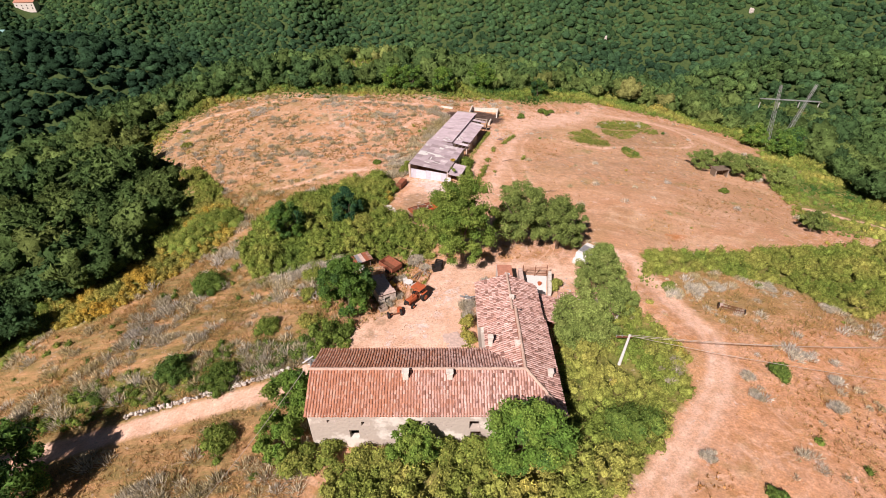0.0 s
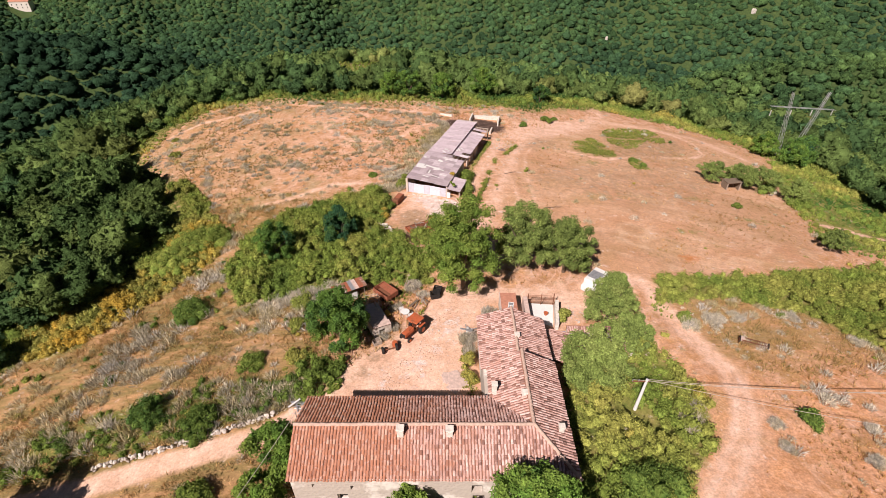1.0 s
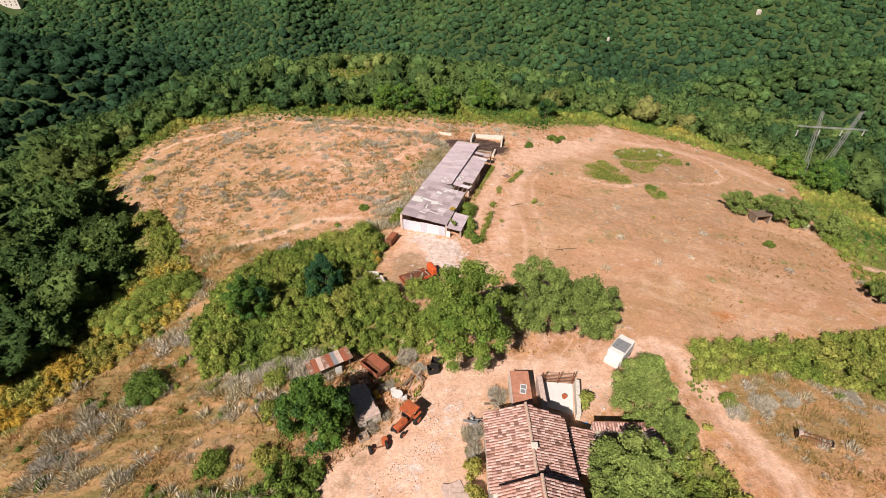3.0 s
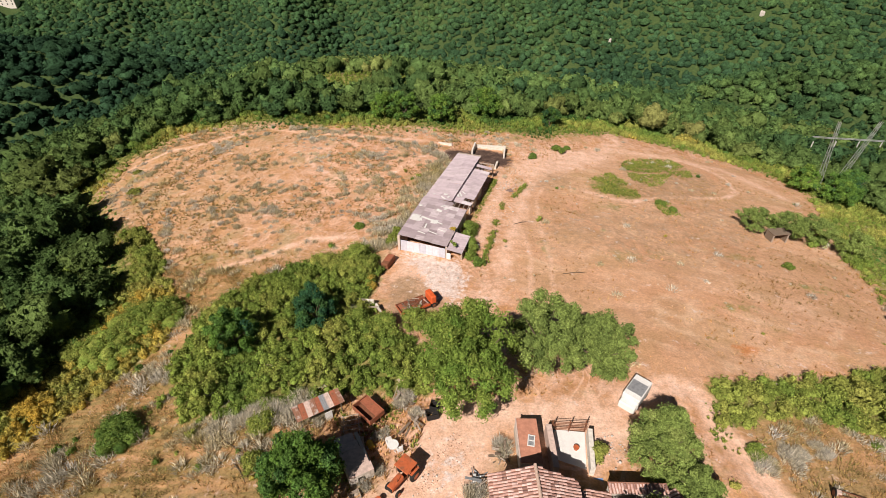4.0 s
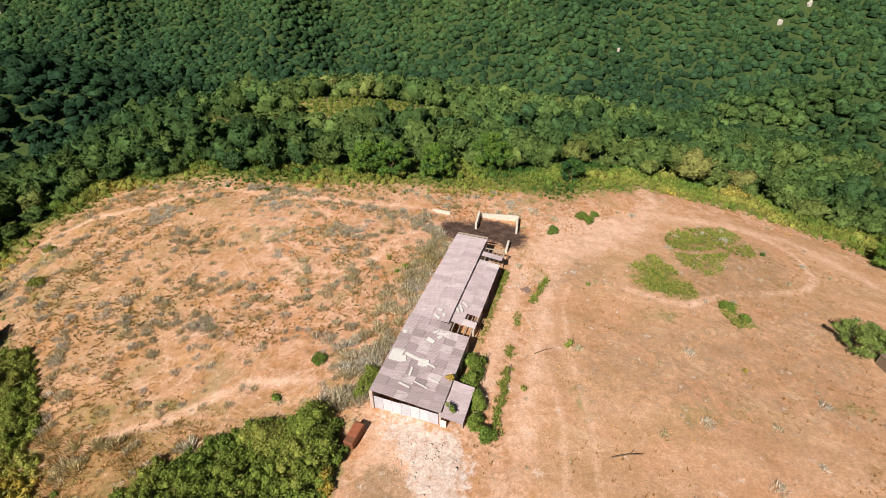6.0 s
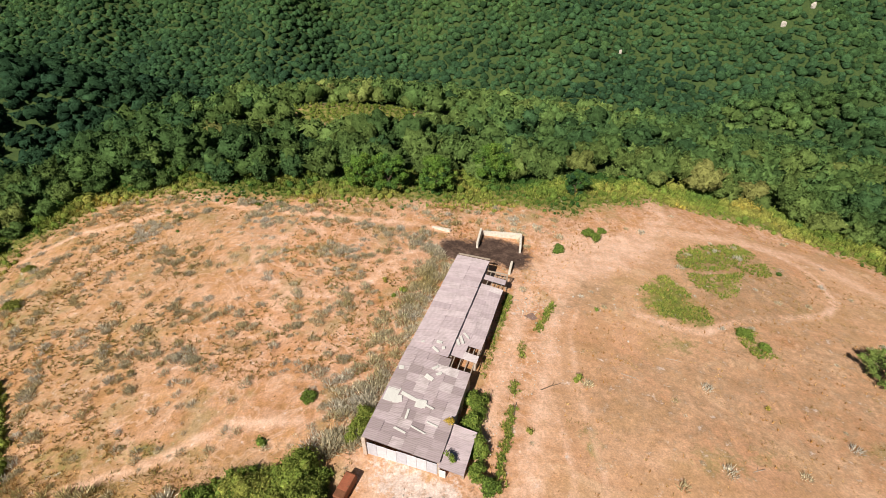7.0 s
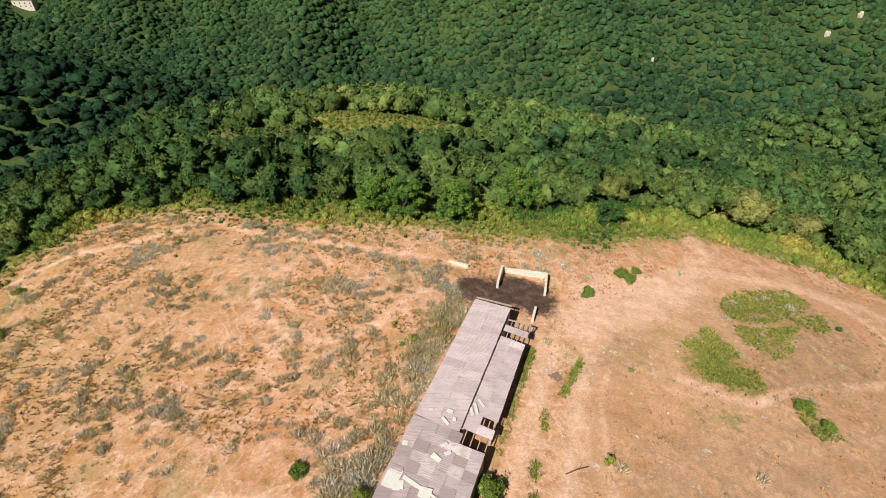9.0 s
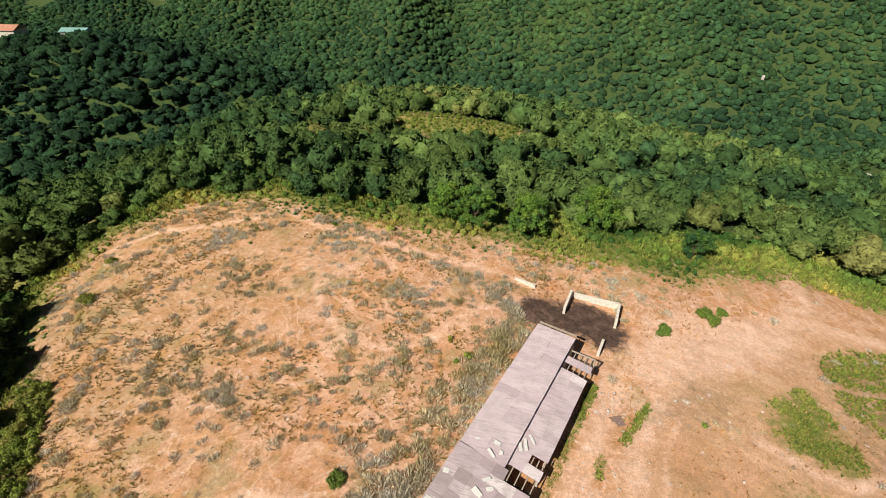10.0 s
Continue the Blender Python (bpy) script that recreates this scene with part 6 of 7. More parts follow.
def pole_frame():
    x, y = -8.0, 49.2
    t = thing("pole_frame", x, y, ground_z(x, y), "bare frame of grey poles beside the sheds", "frame", 12)
    for k in range(4):
        bm = bmesh.new()
        rod(bm, (-0.9, -0.8 + k * 0.5, 1.0), (0.9, -0.7 + k * 0.5, 0.95), 0.04, 0.03, 6)
        part("pole", bm, M_PALEWOOD, t)
    for u in (-0.7, 0.7):
        bm = bmesh.new()
        rod(bm, (u, -0.9, 0.93), (u, 0.9, 0.9), 0.045, 0.04, 6)
        part("pole", bm, M_PALEWOOD, t)
        for v in (-0.8, 0.8):
            bm = bmesh.new()
            rod(bm, (u, v, -0.2), (u, v, 0.92), 0.05, 0.045, 6)
            part("post", bm, M_PALEWOOD, t)


def chair(x, y, turn):
    t = thing("garden_chair", x, y, ground_z(x, y), "white plastic garden chair on the dirt", "chair", turn, group="garden chairs")
    part("seat", boxed(-0.25, 0.25, -0.25, 0.25, 0.42, 0.46, bevel=0.015), M_WHITE, t)
    part("backrest", boxed(-0.25, 0.25, 0.24, 0.29, 0.46, 0.9, bevel=0.015), M_WHITE, t)
    for sx in (-1, 1):
        part("armrest", boxed(sx * 0.27 - 0.03, sx * 0.27 + 0.03, -0.22, 0.26, 0.64, 0.67), M_WHITE, t)
        for sy in (-1, 1):
            part("leg", boxed(sx * 0.24 - 0.025, sx * 0.24 + 0.025, sy * 0.23 - 0.025, sy * 0.23 + 0.025, -0.05, 0.43), M_WHITE, t)


def yard_table(x, y):
    t = thing("garden_table", x, y, ground_z(x, y), "white round garden table among weeds", "table", 10)
    bm = bmesh.new()
    rod(bm, (0, 0, 0.7), (0, 0, 0.74), 0.5, 0.5, 20)
    part("tabletop", bm, M_WHITE, t)
    for k in range(4):
        a = k * math.tau / 4 + 0.4
        bm = bmesh.new()
        rod(bm, (math.cos(a) * 0.4, math.sin(a) * 0.4, -0.05), (math.cos(a) * 0.2, math.sin(a) * 0.2, 0.7), 0.025, 0.025, 6)
        part("leg", bm, M_WHITE, t)


def axle(x, y, turn):
    t = thing("wheel_axle", x, y, ground_z(x, y), "loose axle with two black tyres", "axle", turn)
    for u in (-0.75, 0.75):
        wheel(t, u, 0, 0.38, 0.4, 0.24)
    bm = bmesh.new()
    rod(bm, (-0.75, 0, 0.38), (0.75, 0, 0.38), 0.06)
    part("axle_bar", bm, M_IRON, t)


def barrel(name, x, y, r, hgt, mat, label, lying=False):
    t = thing(name, x, y, ground_z(x, y) - 0.03, label, name)
    bm = bmesh.new()
    rod(bm, (0, 0, 0), (0, 0, hgt), r, r, 18)
    bmesh.ops.bevel(bm, geom=[e for e in bm.edges if e.calc_face_angle(0) > 1.2], offset=0.03, segments=2, affect="EDGES")
    part("drum", bm, mat, t)
    for z in (0.33, 0.66):
        bm = bmesh.new()
        rod(bm, (0, 0, hgt * z - 0.02), (0, 0, hgt * z + 0.02), r * 1.04, r * 1.04, 18)
        part("hoop", bm, mat, t)
    if lying:
        t.matrix_basis = t.matrix_basis @ pose(0, 0, r, 90, 0, 30)


tractor(-2.7, 44.0, -38)
trailer(-6.5, 50.5, 47)
lean_to()
stone_hut()
pole_frame()
chair(-4.3, 47.3, 20)
chair(-3.3, 46.6, 200)
yard_table(-3.9, 46.9)
axle(-5.2, 41.2, 20)
barrel("oil_drum", -4.7, 41.9, 0.3, 0.7, M_ORANGE, "small faded orange oil drum")
M_YELLOW = plain("yellow_plastic", (0.62, 0.4, 0.05), 0.5, grain=4)
barrel("feed_drum", -6.2, 47.6, 0.28, 0.8, M_YELLOW, "yellow plastic drum lying in weeds", True)


def crate(name, x, y, w, d, hgt, turn, mat, label):
    t = thing(name, x, y, ground_z(x, y), label, "crate", turn)
    part("base", boxed(-w / 2, w / 2, -d / 2, d / 2, 0.02, 0.06), mat, t)
    for s in (-1, 1):
        for k in range(3):
            z = 0.1 + k * hgt / 3
            part("slat", boxed(-w / 2, w / 2, s * d / 2 - 0.012, s * d / 2 + 0.012, z, z + hgt / 3 - 0.04), mat, t)
            part("slat", boxed(s * w / 2 - 0.012, s * w / 2 + 0.012, -d / 2 + 0.013, d / 2 - 0.013, z, z + hgt / 3 - 0.04), mat, t)


crate("wooden_crate", -6.7, 42.4, 0.9, 0.7, 0.5, 30, M_PALEWOOD, "bleached wooden crate among weeds")
crate("dark_crate", -0.5, 50.3, 1.1, 0.8, 0.7, 15, M_DARK, "black plastic crate beside the tree")
crate("dark_crate", -0.2, 51.2, 0.95, 0.8, 0.75, -15, M_DARK, "black bin beside the mulberry tree")


def scrap_heap(name, x, y, r, n, mats, label, seed, top=0.5):
    """Loose boards and bars lying crosswise in a heap."""
    rng = random.Random(seed)
    t = thing(name, x, y, ground_z(x, y), label, "scrap")
    for k in range(n):
        l, w = rng.uniform(0.5, 1.7), rng.uniform(0.05, 0.25)
        m = pose(rng.uniform(-r, r), rng.uniform(-r, r), 0.04 + top * rng.random() ** 2, rng.uniform(-14, 14), rng.uniform(-14, 14), rng.uniform(0, 180))
        part("board", boxed(-l / 2, l / 2, -w / 2, w / 2, -0.02, 0.03, m), rng.choice(mats), t)


scrap_heap("wood_pile", -3.4, 52.6, 0.8, 9, [M_PALEWOOD, M_WOOD], "heap of bleached branches and boards", 1, 0.8)
scrap_heap("scrap_heap", -2.4, 49.4, 0.7, 8, [M_IRON, M_PALEWOOD, M_WOOD], "heap of rusty scrap and boards", 2)
scrap_heap("scrap_heap", -7.0, 48.0, 0.9, 12, [M_IRON, M_WHITE, M_PALEWOOD], "heap of rusty scrap and boards", 3)
scrap_heap("wood_pile", 3.6, 43.6, 0.6, 16, [M_WHITE, M_PALEWOOD, M_GREY], "pale boards stacked at the house corner", 4, 0.9)
scrap_heap("wood_pile", 5.6, 46.0, 0.6, 12, [M_WOOD, M_PALEWOOD], "dark firewood stacked behind the red shed", 5, 0.9)
scrap_heap("scrap_heap", -13.3, 34.4, 0.5, 8, [M_WHITE, M_GREY], "pale scrap at the yard's edge", 6)


def red_shed():
    g = ground_z(8, 46.5)
    t = thing("red_shed", 7.95, 46.5, g, "small shed with flat terracotta-pink roof", "shed", -1)
    zt = 4.3 - g
    for p0, p1 in (((-0.85, -2.05), (-0.85, 2.05)), ((0.85, -2.05), (0.85, 2.05)), ((-0.72, 2.0), (0.72, 2.0)), ((-0.72, -2.0), (0.72, -2.0))):
        part("wall", wall_panel(p0, p1, -0.5, zt - 0.1, 0.2, [(1.2, 2.1, -0.4, 1.6)] if p0[0] > 0.8 else ()), M_WALL, t)
    part("roof", boxed(-0.95, 0.95, -2.15, 2.15, zt - 0.08, zt, bevel=0.02), M_REDROOF, t)
    part("roof_edge", boxed(-1.0, -0.88, -2.15, 2.15, zt + 0.003, zt + 0.07), M_PINK, t)
    w = thing("window_sash", 8.15, 46.4, 4.32, "white wooden window sash lying on the shed roof", "window sash", -12)
    for a in (-1, 1):
        part("stile", boxed(a * 0.27 - 0.04, a * 0.27 + 0.04, -0.55, 0.55, 0, 0.05), M_WHITE, w)
    for b in (-0.51, 0, 0.51):
        part("rail", boxed(-0.23, 0.23, b - 0.04, b + 0.04, 0.002, 0.048), M_WHITE, w)
    for b in (-0.255, 0.255):
        part("pane", boxed(-0.23, 0.23, b - 0.21, b + 0.21, 0.015, 0.025), M_GREY, w)


M_REDROOF = plain("pink_terracotta", (0.52, 0.24, 0.16), 0.9, grain=2.5)
red_shed()


def walled_yard():
    g = ground_z(12, 46.8)
    t = thing("walled_yard", 0, 0, 0, "small walled yard with pale concrete floor", "yard")
    bm = bmesh.new()
    low, high = [], []
    for x, y in ((10.3, 44.3), (12.8, 44.6), (13.5, 48.3), (10.7, 48.6)):
        low.append(bm.verts.new((x, y, g - 0.5)))
        high.append(bm.verts.new((x, y, g + 0.1)))
    bm.faces.new(high), bm.faces.new(low[::-1])
    for k in range(4):
        bm.faces.new([low[k], low[(k + 1) % 4], high[(k + 1) % 4], high[k]])
    bmesh.ops.recalc_face_normals(bm, faces=bm.faces)
    part("floor", bm, M_WHITE, t)
    part("wall", wall_panel((9.95, 44.1), (10.0, 48.2), g - 0.6, 4.1, 0.5), M_PINK, t)
    part("wall", wall_panel((13.1, 44.2), (13.75, 48.0), g - 0.6, 3.7, 0.4), M_LIME, t)
    part("blue_sheet", boxed(10.4, 14.0, 42.6, 43.9, g + 0.1, g + 0.14), M_BLUE, t, "blue tarpaulin sheet on the ground")
    for k in range(7):
        z = g + 0.35 + k * 0.19
        bm = bmesh.new()
        rod(bm, (10.3, 48.45, z), (13.55, 48.25, z + 0.02), 0.025, 0.025, 6)
        part("rail", bm, M_IRON, t)
    for u in (10.45, 12.0, 13.45):
        bm = bmesh.new()
        rod(bm, (u, 48.4, g - 0.2), (u, 48.4, g + 1.75), 0.05, 0.05, 7)
        part("post", bm, M_IRON, t)
    f = thing("flower_pot", 12.3, 46.6, g + 0.1, "red clay flower pot on the concrete", "flower pot")
    bm = bmesh.new()
    rod(bm, (0, 0, 0), (0, 0, 0.35), 0.16, 0.24, 14)
    part("pot", bm, M_ORANGE, f)
    bm = bmesh.new()
    rod(bm, (0, 0, 0.3), (0, 0, 0.36), 0.26, 0.26, 14)
    part("lip", bm, M_ORANGE, f)


M_BLUE = plain("blue_tarpaulin", (0.2, 0.33, 0.6), 0.6, grain=3)
walled_yard()


def ruined_outbuilding():
    """Roofless walls capped with old tiles, creepers growing inside."""
    t = thing("ruined_outbuilding", 0, 0, 0, "roofless stone outbuilding with tile-capped walls full of creepers", "ruin")
    for k, (p0, p1, z) in enumerate((((13.4, 41.75), (18.0, 41.6), 5.2), ((18.3, 41.65), (19.3, 38.7), 5.0))):
        part("wall", wall_panel(p0, p1, 1.2, z, 0.36), M_WALL, t)
        a, b = Vector((*p0, z + 0.02)), Vector((*p1, z + 0.02))
        side = Vector((b.y - a.y, a.x - b.x, 0)).normalized() * 0.42
        roof_slope(t, [a + side, b + side, b - side + Vector((0, 0, 0.16)), a - side + Vector((0, 0, 0.16))], 11 + k)


ruined_outbuilding()


def box_van():
    x, y = 19.4, 52.4
    t = thing("box_trailer", x, y, ground_z(x, y), "white metal box trailer with grey roof panel", "trailer", -42)
    part("body", boxed(-0.85, 0.85, -1.5, 1.5, 0.45, 1.85, bevel=0.06), M_WHITE, t)
    part("roof_panel", boxed(-0.75, 0.75, -0.9, 0.7, 1.855, 1.9, bevel=0.01), M_GREY, t)
    part("front_cap", boxed(-0.8, 0.8, -2.2, -1.51, 0.45, 1.3, bevel=0.08), M_WHITE, t)
    for sx in (-1, 1):
        for yy in (-0.9, 0.9):
            wheel(t, sx * 0.75, yy, 0.32, 0.32, 0.2)
    part("side_window", boxed(-0.875, -0.85, -1.0, 0.2, 1.15, 1.6), M_DARK, t)


box_van()


M_REDORANGE = plain("sun-bleached_red_paint", (0.68, 0.12, 0.035), 0.5, grain=4)


def old_truck():
    x, y = -2.6, 66.3
    t = thing("flatbed_truck", x, y, ground_z(x, y), "derelict orange flatbed truck loaded with scrap", "truck", -61)
    part("chassis", boxed(-0.35, 0.35, -2.2, 2.3, 0.45, 0.6), M_IRON, t)
    part("cab", boxed(-0.85, 0.85, 1.55, 2.3, 0.55, 1.7, bevel=0.12), M_REDORANGE, t)
    part("windscreen", boxed(-0.72, 0.72, 2.29, 2.32, 1.1, 1.58), M_DARK, t)
    part("bumper", boxed(-0.87, 0.87, 2.31, 2.4, 0.45, 0.65, bevel=0.02), M_IRON, t)
    part("bed", boxed(-1.0, 1.0, -2.4, 1.35, 0.62, 0.72), M_RUSTRED, t)
    part("side_board", boxed(0.96, 1.02, -2.4, 1.35, 0.73, 1.0, bevel=0.01), M_REDORANGE, t)
    part("side_board", boxed(-1.02, -0.96, -2.4, 1.35, 0.73, 0.9, bevel=0.01), M_IRON, t)
    part("tail_board", boxed(-0.95, 0.95, -2.43, -2.38, 0.73, 1.0, bevel=0.01), M_ORANGE, t)
    for sx in (-1, 1):
        for yy in (-1.5, 1.9):
            wheel(t, sx * 0.8, yy, 0.38, 0.38, 0.24)
    rng = random.Random(9)
    for k in range(46):
        m = pose(rng.uniform(-0.7, 0.7), rng.uniform(-2.0, 1.0), 0.8 + 0.35 * rng.random(), rng.uniform(-15, 15), rng.uniform(-15, 15), rng.uniform(0, 180))
        l, w = rng.uniform(0.3, 1.1), rng.uniform(0.04, 0.2)
        part("scrap_piece", boxed(-l / 2, l / 2, -w / 2, w / 2, -0.02, 0.03, m), rng.choice([M_IRON, M_PALEWOOD, M_WOOD]), t)


old_truck()


def trough():
    x, y = -6.9, 75.6
    t = thing("iron_tank", x, y, ground_z(x, y), "rusty iron tank beside the barn apron", "tank", -22)
    part("shell", boxed(-0.5, 0.5, -1.2, 1.2, 0.1, 1.0, bevel=0.08), M_IRON, t)
    part("lid", boxed(-0.46, 0.46, -0.5, 1.05, 1.003, 1.04, bevel=0.01), M_RUSTRED, t)
    for sy in (-0.8, 0.8):
        part("skid", boxed(-0.55, 0.55, sy - 0.06, sy + 0.06, -0.1, 0.1), M_WOOD, t)


trough()


def low_wall(name, p0, p1, hgt, label, thick=0.3):
    g = min(ground_z(*p0), ground_z(*p1))
    t = thing(name, 0, 0, 0, label, "wall")
    part("wall_run", wall_panel(p0, p1, g - 0.4, g + hgt, thick), M_LIME, t)
    return t


u_wall = low_wall("pen_wall", (7.3, 117.2), (13.4, 116.4), 1.0, "low pale concrete wall of a roofless pen")
part("wall_run", wall_panel((7.3, 117.0), (6.5, 113.3), -2.0, 0.15, 0.3), M_LIME, u_wall)
part("wall_run", wall_panel((13.4, 116.2), (12.8, 112.6), -2.5, -0.3, 0.3), M_LIME, u_wall)
low_wall("low_wall", (-0.2, 118.4), (2.6, 117.5), 0.35, "low broken concrete wall in the grass")
low_wall("stub_wall", (10.6, 107.0), (11.2, 109.2), 0.8, "short pale wall at the barn's end")


def ruined_shed():
    t = thing("ruined_shed", -8.4, 66.0, ground_z(-8.4, 66.0), "roofless ruined shed with pale wall tops, overgrown with brambles", "ruin")
    part("wall", wall_panel((-2.4, 1.2), (0.55, 0.9), -0.5, 1.0, 0.24), M_WALL, t)
    part("wall", wall_panel((0.85, 0.3), (2.25, -2.6), -0.5, 1.0, 0.24, [(0.5, 1.5, -0.4, 0.8)]), M_WALL, t)
    part("roof_beam", boxed(-2.2, 1.2, -0.35, -0.2, 0.86, 1.0, bevel=0.02), M_PALEWOOD, t)


ruined_shed()


def hut():
    x, y = 54.9, 88.0
    t = thing("field_hut", x, y, ground_z(x, y), "small open wooden shelter under orchard trees", "hut", 8)
    for u in (-1.3, 1.3):
        for v in (-0.8, 0.8):
            part("post", boxed(u - 0.07, u + 0.07, v - 0.07, v + 0.07, -0.3, 1.55), M_PALEWOOD, t)
    part("roof", boxed(-1.45, 1.45, -1.0, 1.0, 1.55, 1.65, bevel=0.02), M_WOOD, t)
    part("back_wall", boxed(-1.3, 1.3, 0.82, 0.88, -0.2, 1.53), M_WOOD, t)
    part("side_wall", boxed(-1.38, -1.32, -0.7, 0.8, -0.2, 1.5), M_WOOD, t)
    part("side_wall", boxed(1.32, 1.38, -0.7, 0.8, -0.2, 1.5), M_WOOD, t)


hut()


def harrow():
    x, y = 34.0, 42.1
    t = thing("hay_rake", x, y, ground_z(x, y), "rusty old hay rake abandoned in dry grass", "farm machine", -22)
    bm = bmesh.new()
    for v in (-0.3, 0.3):
        rod(bm, (-1.5, v, 0.75), (1.5, v, 0.65), 0.06, 0.06, 6)
    for u in (-1.3, -0.5, 0.4, 1.3):
        rod(bm, (u, -0.4, 0.7), (u, 0.4, 0.7), 0.045, 0.045, 6)
    part("rake_frame", bm, M_IRON, t)
    for k in range(12):
        bm = bmesh.new()
        u = -1.4 + k * 0.25
        rod(bm, (u, -0.3, 0.68), (u, -0.75, 0.35), 0.02, 0.02, 5)
        rod(bm, (u, -0.75, 0.35), (u, -0.55, 0.02), 0.02, 0.015, 5)
        part("tine", bm, M_IRON, t)
    wheel(t, -1.75, 0, 0.5, 0.55, 0.1)
    wheel(t, 1.75, 0, 0.4, 0.45, 0.1)
    t.scale = (0.8, 0.8, 0.8)
    part("gear_box", boxed(-1.65, -1.2, -0.25, 0.25, 0.5, 0.95, bevel=0.05), M_PINK, t)


harrow()


def wire(name, parent, pts, r=0.02):
    cu = bpy.data.curves.new(name, "CURVE")
    cu.dimensions, cu.bevel_depth, cu.bevel_resolution = "3D", r, 1
    sp = cu.splines.new("POLY")
    sp.points.add(len(pts) - 1)
    for p, q in zip(sp.points, pts):
        p.co = (*q, 1)
    cu.materials.append(M_WIRE)
    ob = new(name, cu)
    ob.parent = parent
    return ob


def sag(a, b, drop, n=14):
    a, b = Vector(a), Vector(b)
    return [a.lerp(b, k / n) - Vector((0, 0, drop * 4 * (k / n) * (1 - k / n))) for k in range(n + 1)]


M_WIRE = plain("bare_cable", (0.5, 0.44, 0.38), 0.6, grain=3)


def power_pole():
    x, y = 18.5, 33.3
    g = ground_z(x, y)
    t = thing("power_pole", x, y, 0, "leaning white concrete power pole among brambles", "pole")
    bm = bmesh.new()
    rod(bm, (-0.35, -0.25, g - 0.8), (0, 0, 7.5), 0.17, 0.11, 10)
    part("shaft", bm, M_WHITE, t)
    part("crossarm", boxed(-1.3, 0.25, -0.05, 0.05, 7.18, 7.28), M_IRON, t)
    for u in (-1.25, -0.7, 0.15):
        bm = bmesh.new()
        rod(bm, (u, 0, 7.28), (u, 0, 7.5), 0.05, 0.035, 8)
        part("insulator", bm, M_GREY, t)
    wire("cable", t, sag((0.15, 0, 7.48), (40.2, -1.7, 7.9), 1.1))
    wire("cable", t, sag((0.15, 0.05, 7.3), (38.2, -8.3, 7.6), 1.0))
    wire("cable", t, sag((-1.25, 0, 7.48), (40.2, -1.2, 7.9), 1.3))


power_pole()


def house_cable():
    t = thing("wall_bracket", -11.0, 28.4, 9.2, "small grey cable bracket on the gable", "bracket")
    bm = bmesh.new()
    rod(bm, (0, 0, -0.9), (0, 0, 0.6), 0.03, 0.03, 6)
    rod(bm, (-0.35, 0, 0.35), (0.35, 0, 0.35), 0.025, 0.025, 6)
    part("bracket_arm", bm, M_GREY, t)
    wire("cable", t, sag((0, 0, 0.4), (-9.5, -20, -1.0), 1.0))


house_cable()


M_PYLON = plain("weathered_steel", (0.42, 0.43, 0.44), 0.6, 0.4, grain=4)


def pylon():
    """A lattice mast with two spread uprights and one crossarm."""
    y = 115.0
    t = thing("power_pylon", 82.0, y, 0, "tall grey lattice power pylon among the trees", "pylon")

    def lattice(a, b, wa, wb, n):
        bm = bmesh.new()
        a, b = Vector(a), Vector(b)
        offs = [Vector((sx, sy, 0)) for sx, sy in ((-1, -1), (1, -1), (1, 1), (-1, 1))]
        for k in range(n):
            p, q = a.lerp(b, k / n), a.lerp(b, (k + 1) / n)
            w0, w1 = wa + (wb - wa) * k / n, wa + (wb - wa) * (k + 1) / n
            for i in range(4):
                rod(bm, p + offs[i] * w0, q + offs[i] * w1, 0.035, 0.035, 4)
                rod(bm, p + offs[i] * w0, q + offs[(i + 1) % 4] * w1, 0.02, 0.02, 4)
        return bm

    part("mast", lattice((-1.0, 0, -13), (-3.4, 0, 5.4), 0.45, 0.2, 9), M_PYLON, t)
    part("mast", lattice((1.2, 0, -13), (4.8, 0, 5.4), 0.45, 0.2, 9), M_PYLON, t)
    part("crossarm", lattice((-7, 0, 2.2), (7.4, 0, 1.3), 0.3, 0.3, 10), M_PYLON, t)
    for u in (-6.8, -2.2, 2.5, 7.2):
        bm = bmesh.new()
        for k in range(8):
            rod(bm, (u, 0, 1.2 - k * 0.16), (u, 0, 1.1 - k * 0.16), 0.14, 0.05, 8)
        part("insulator", bm, M_WHITE, t)


pylon()


# ---- stones, planks, litter ----
def stone_mesh(seed):
    rng = random.Random(seed)
    bm = bmesh.new()
    bmesh.ops.create_icosphere(bm, subdivisions=1, radius=0.5)
    for v in bm.verts:
        v.co = v.co * rng.uniform(0.78, 1.15)
        v.co.z *= 0.75
    me = bpy.data.meshes.new("stone")
    bm.to_mesh(me)
    bm.free()
    me.materials.append(M_STONE)
    return me


def stone_material():
    n = Nodes("pale_field_stone")
    c = n.ramp(n.chance(), [(0.0, (0.36, 0.31, 0.27)), (0.5, (0.55, 0.5, 0.45)), (1.0, (0.72, 0.68, 0.63))])
    c = n.mix(n.span(n.noise(9, 4), 0.4, 0.7, 0, 0.5), c, (0.3, 0.27, 0.22))
    return n.finish(c, 0.95, 0, n.noise(20, 4), 0.02, 0.1)


M_STONE = stone_material()
STONES = [stone_mesh(k) for k in range(6)]


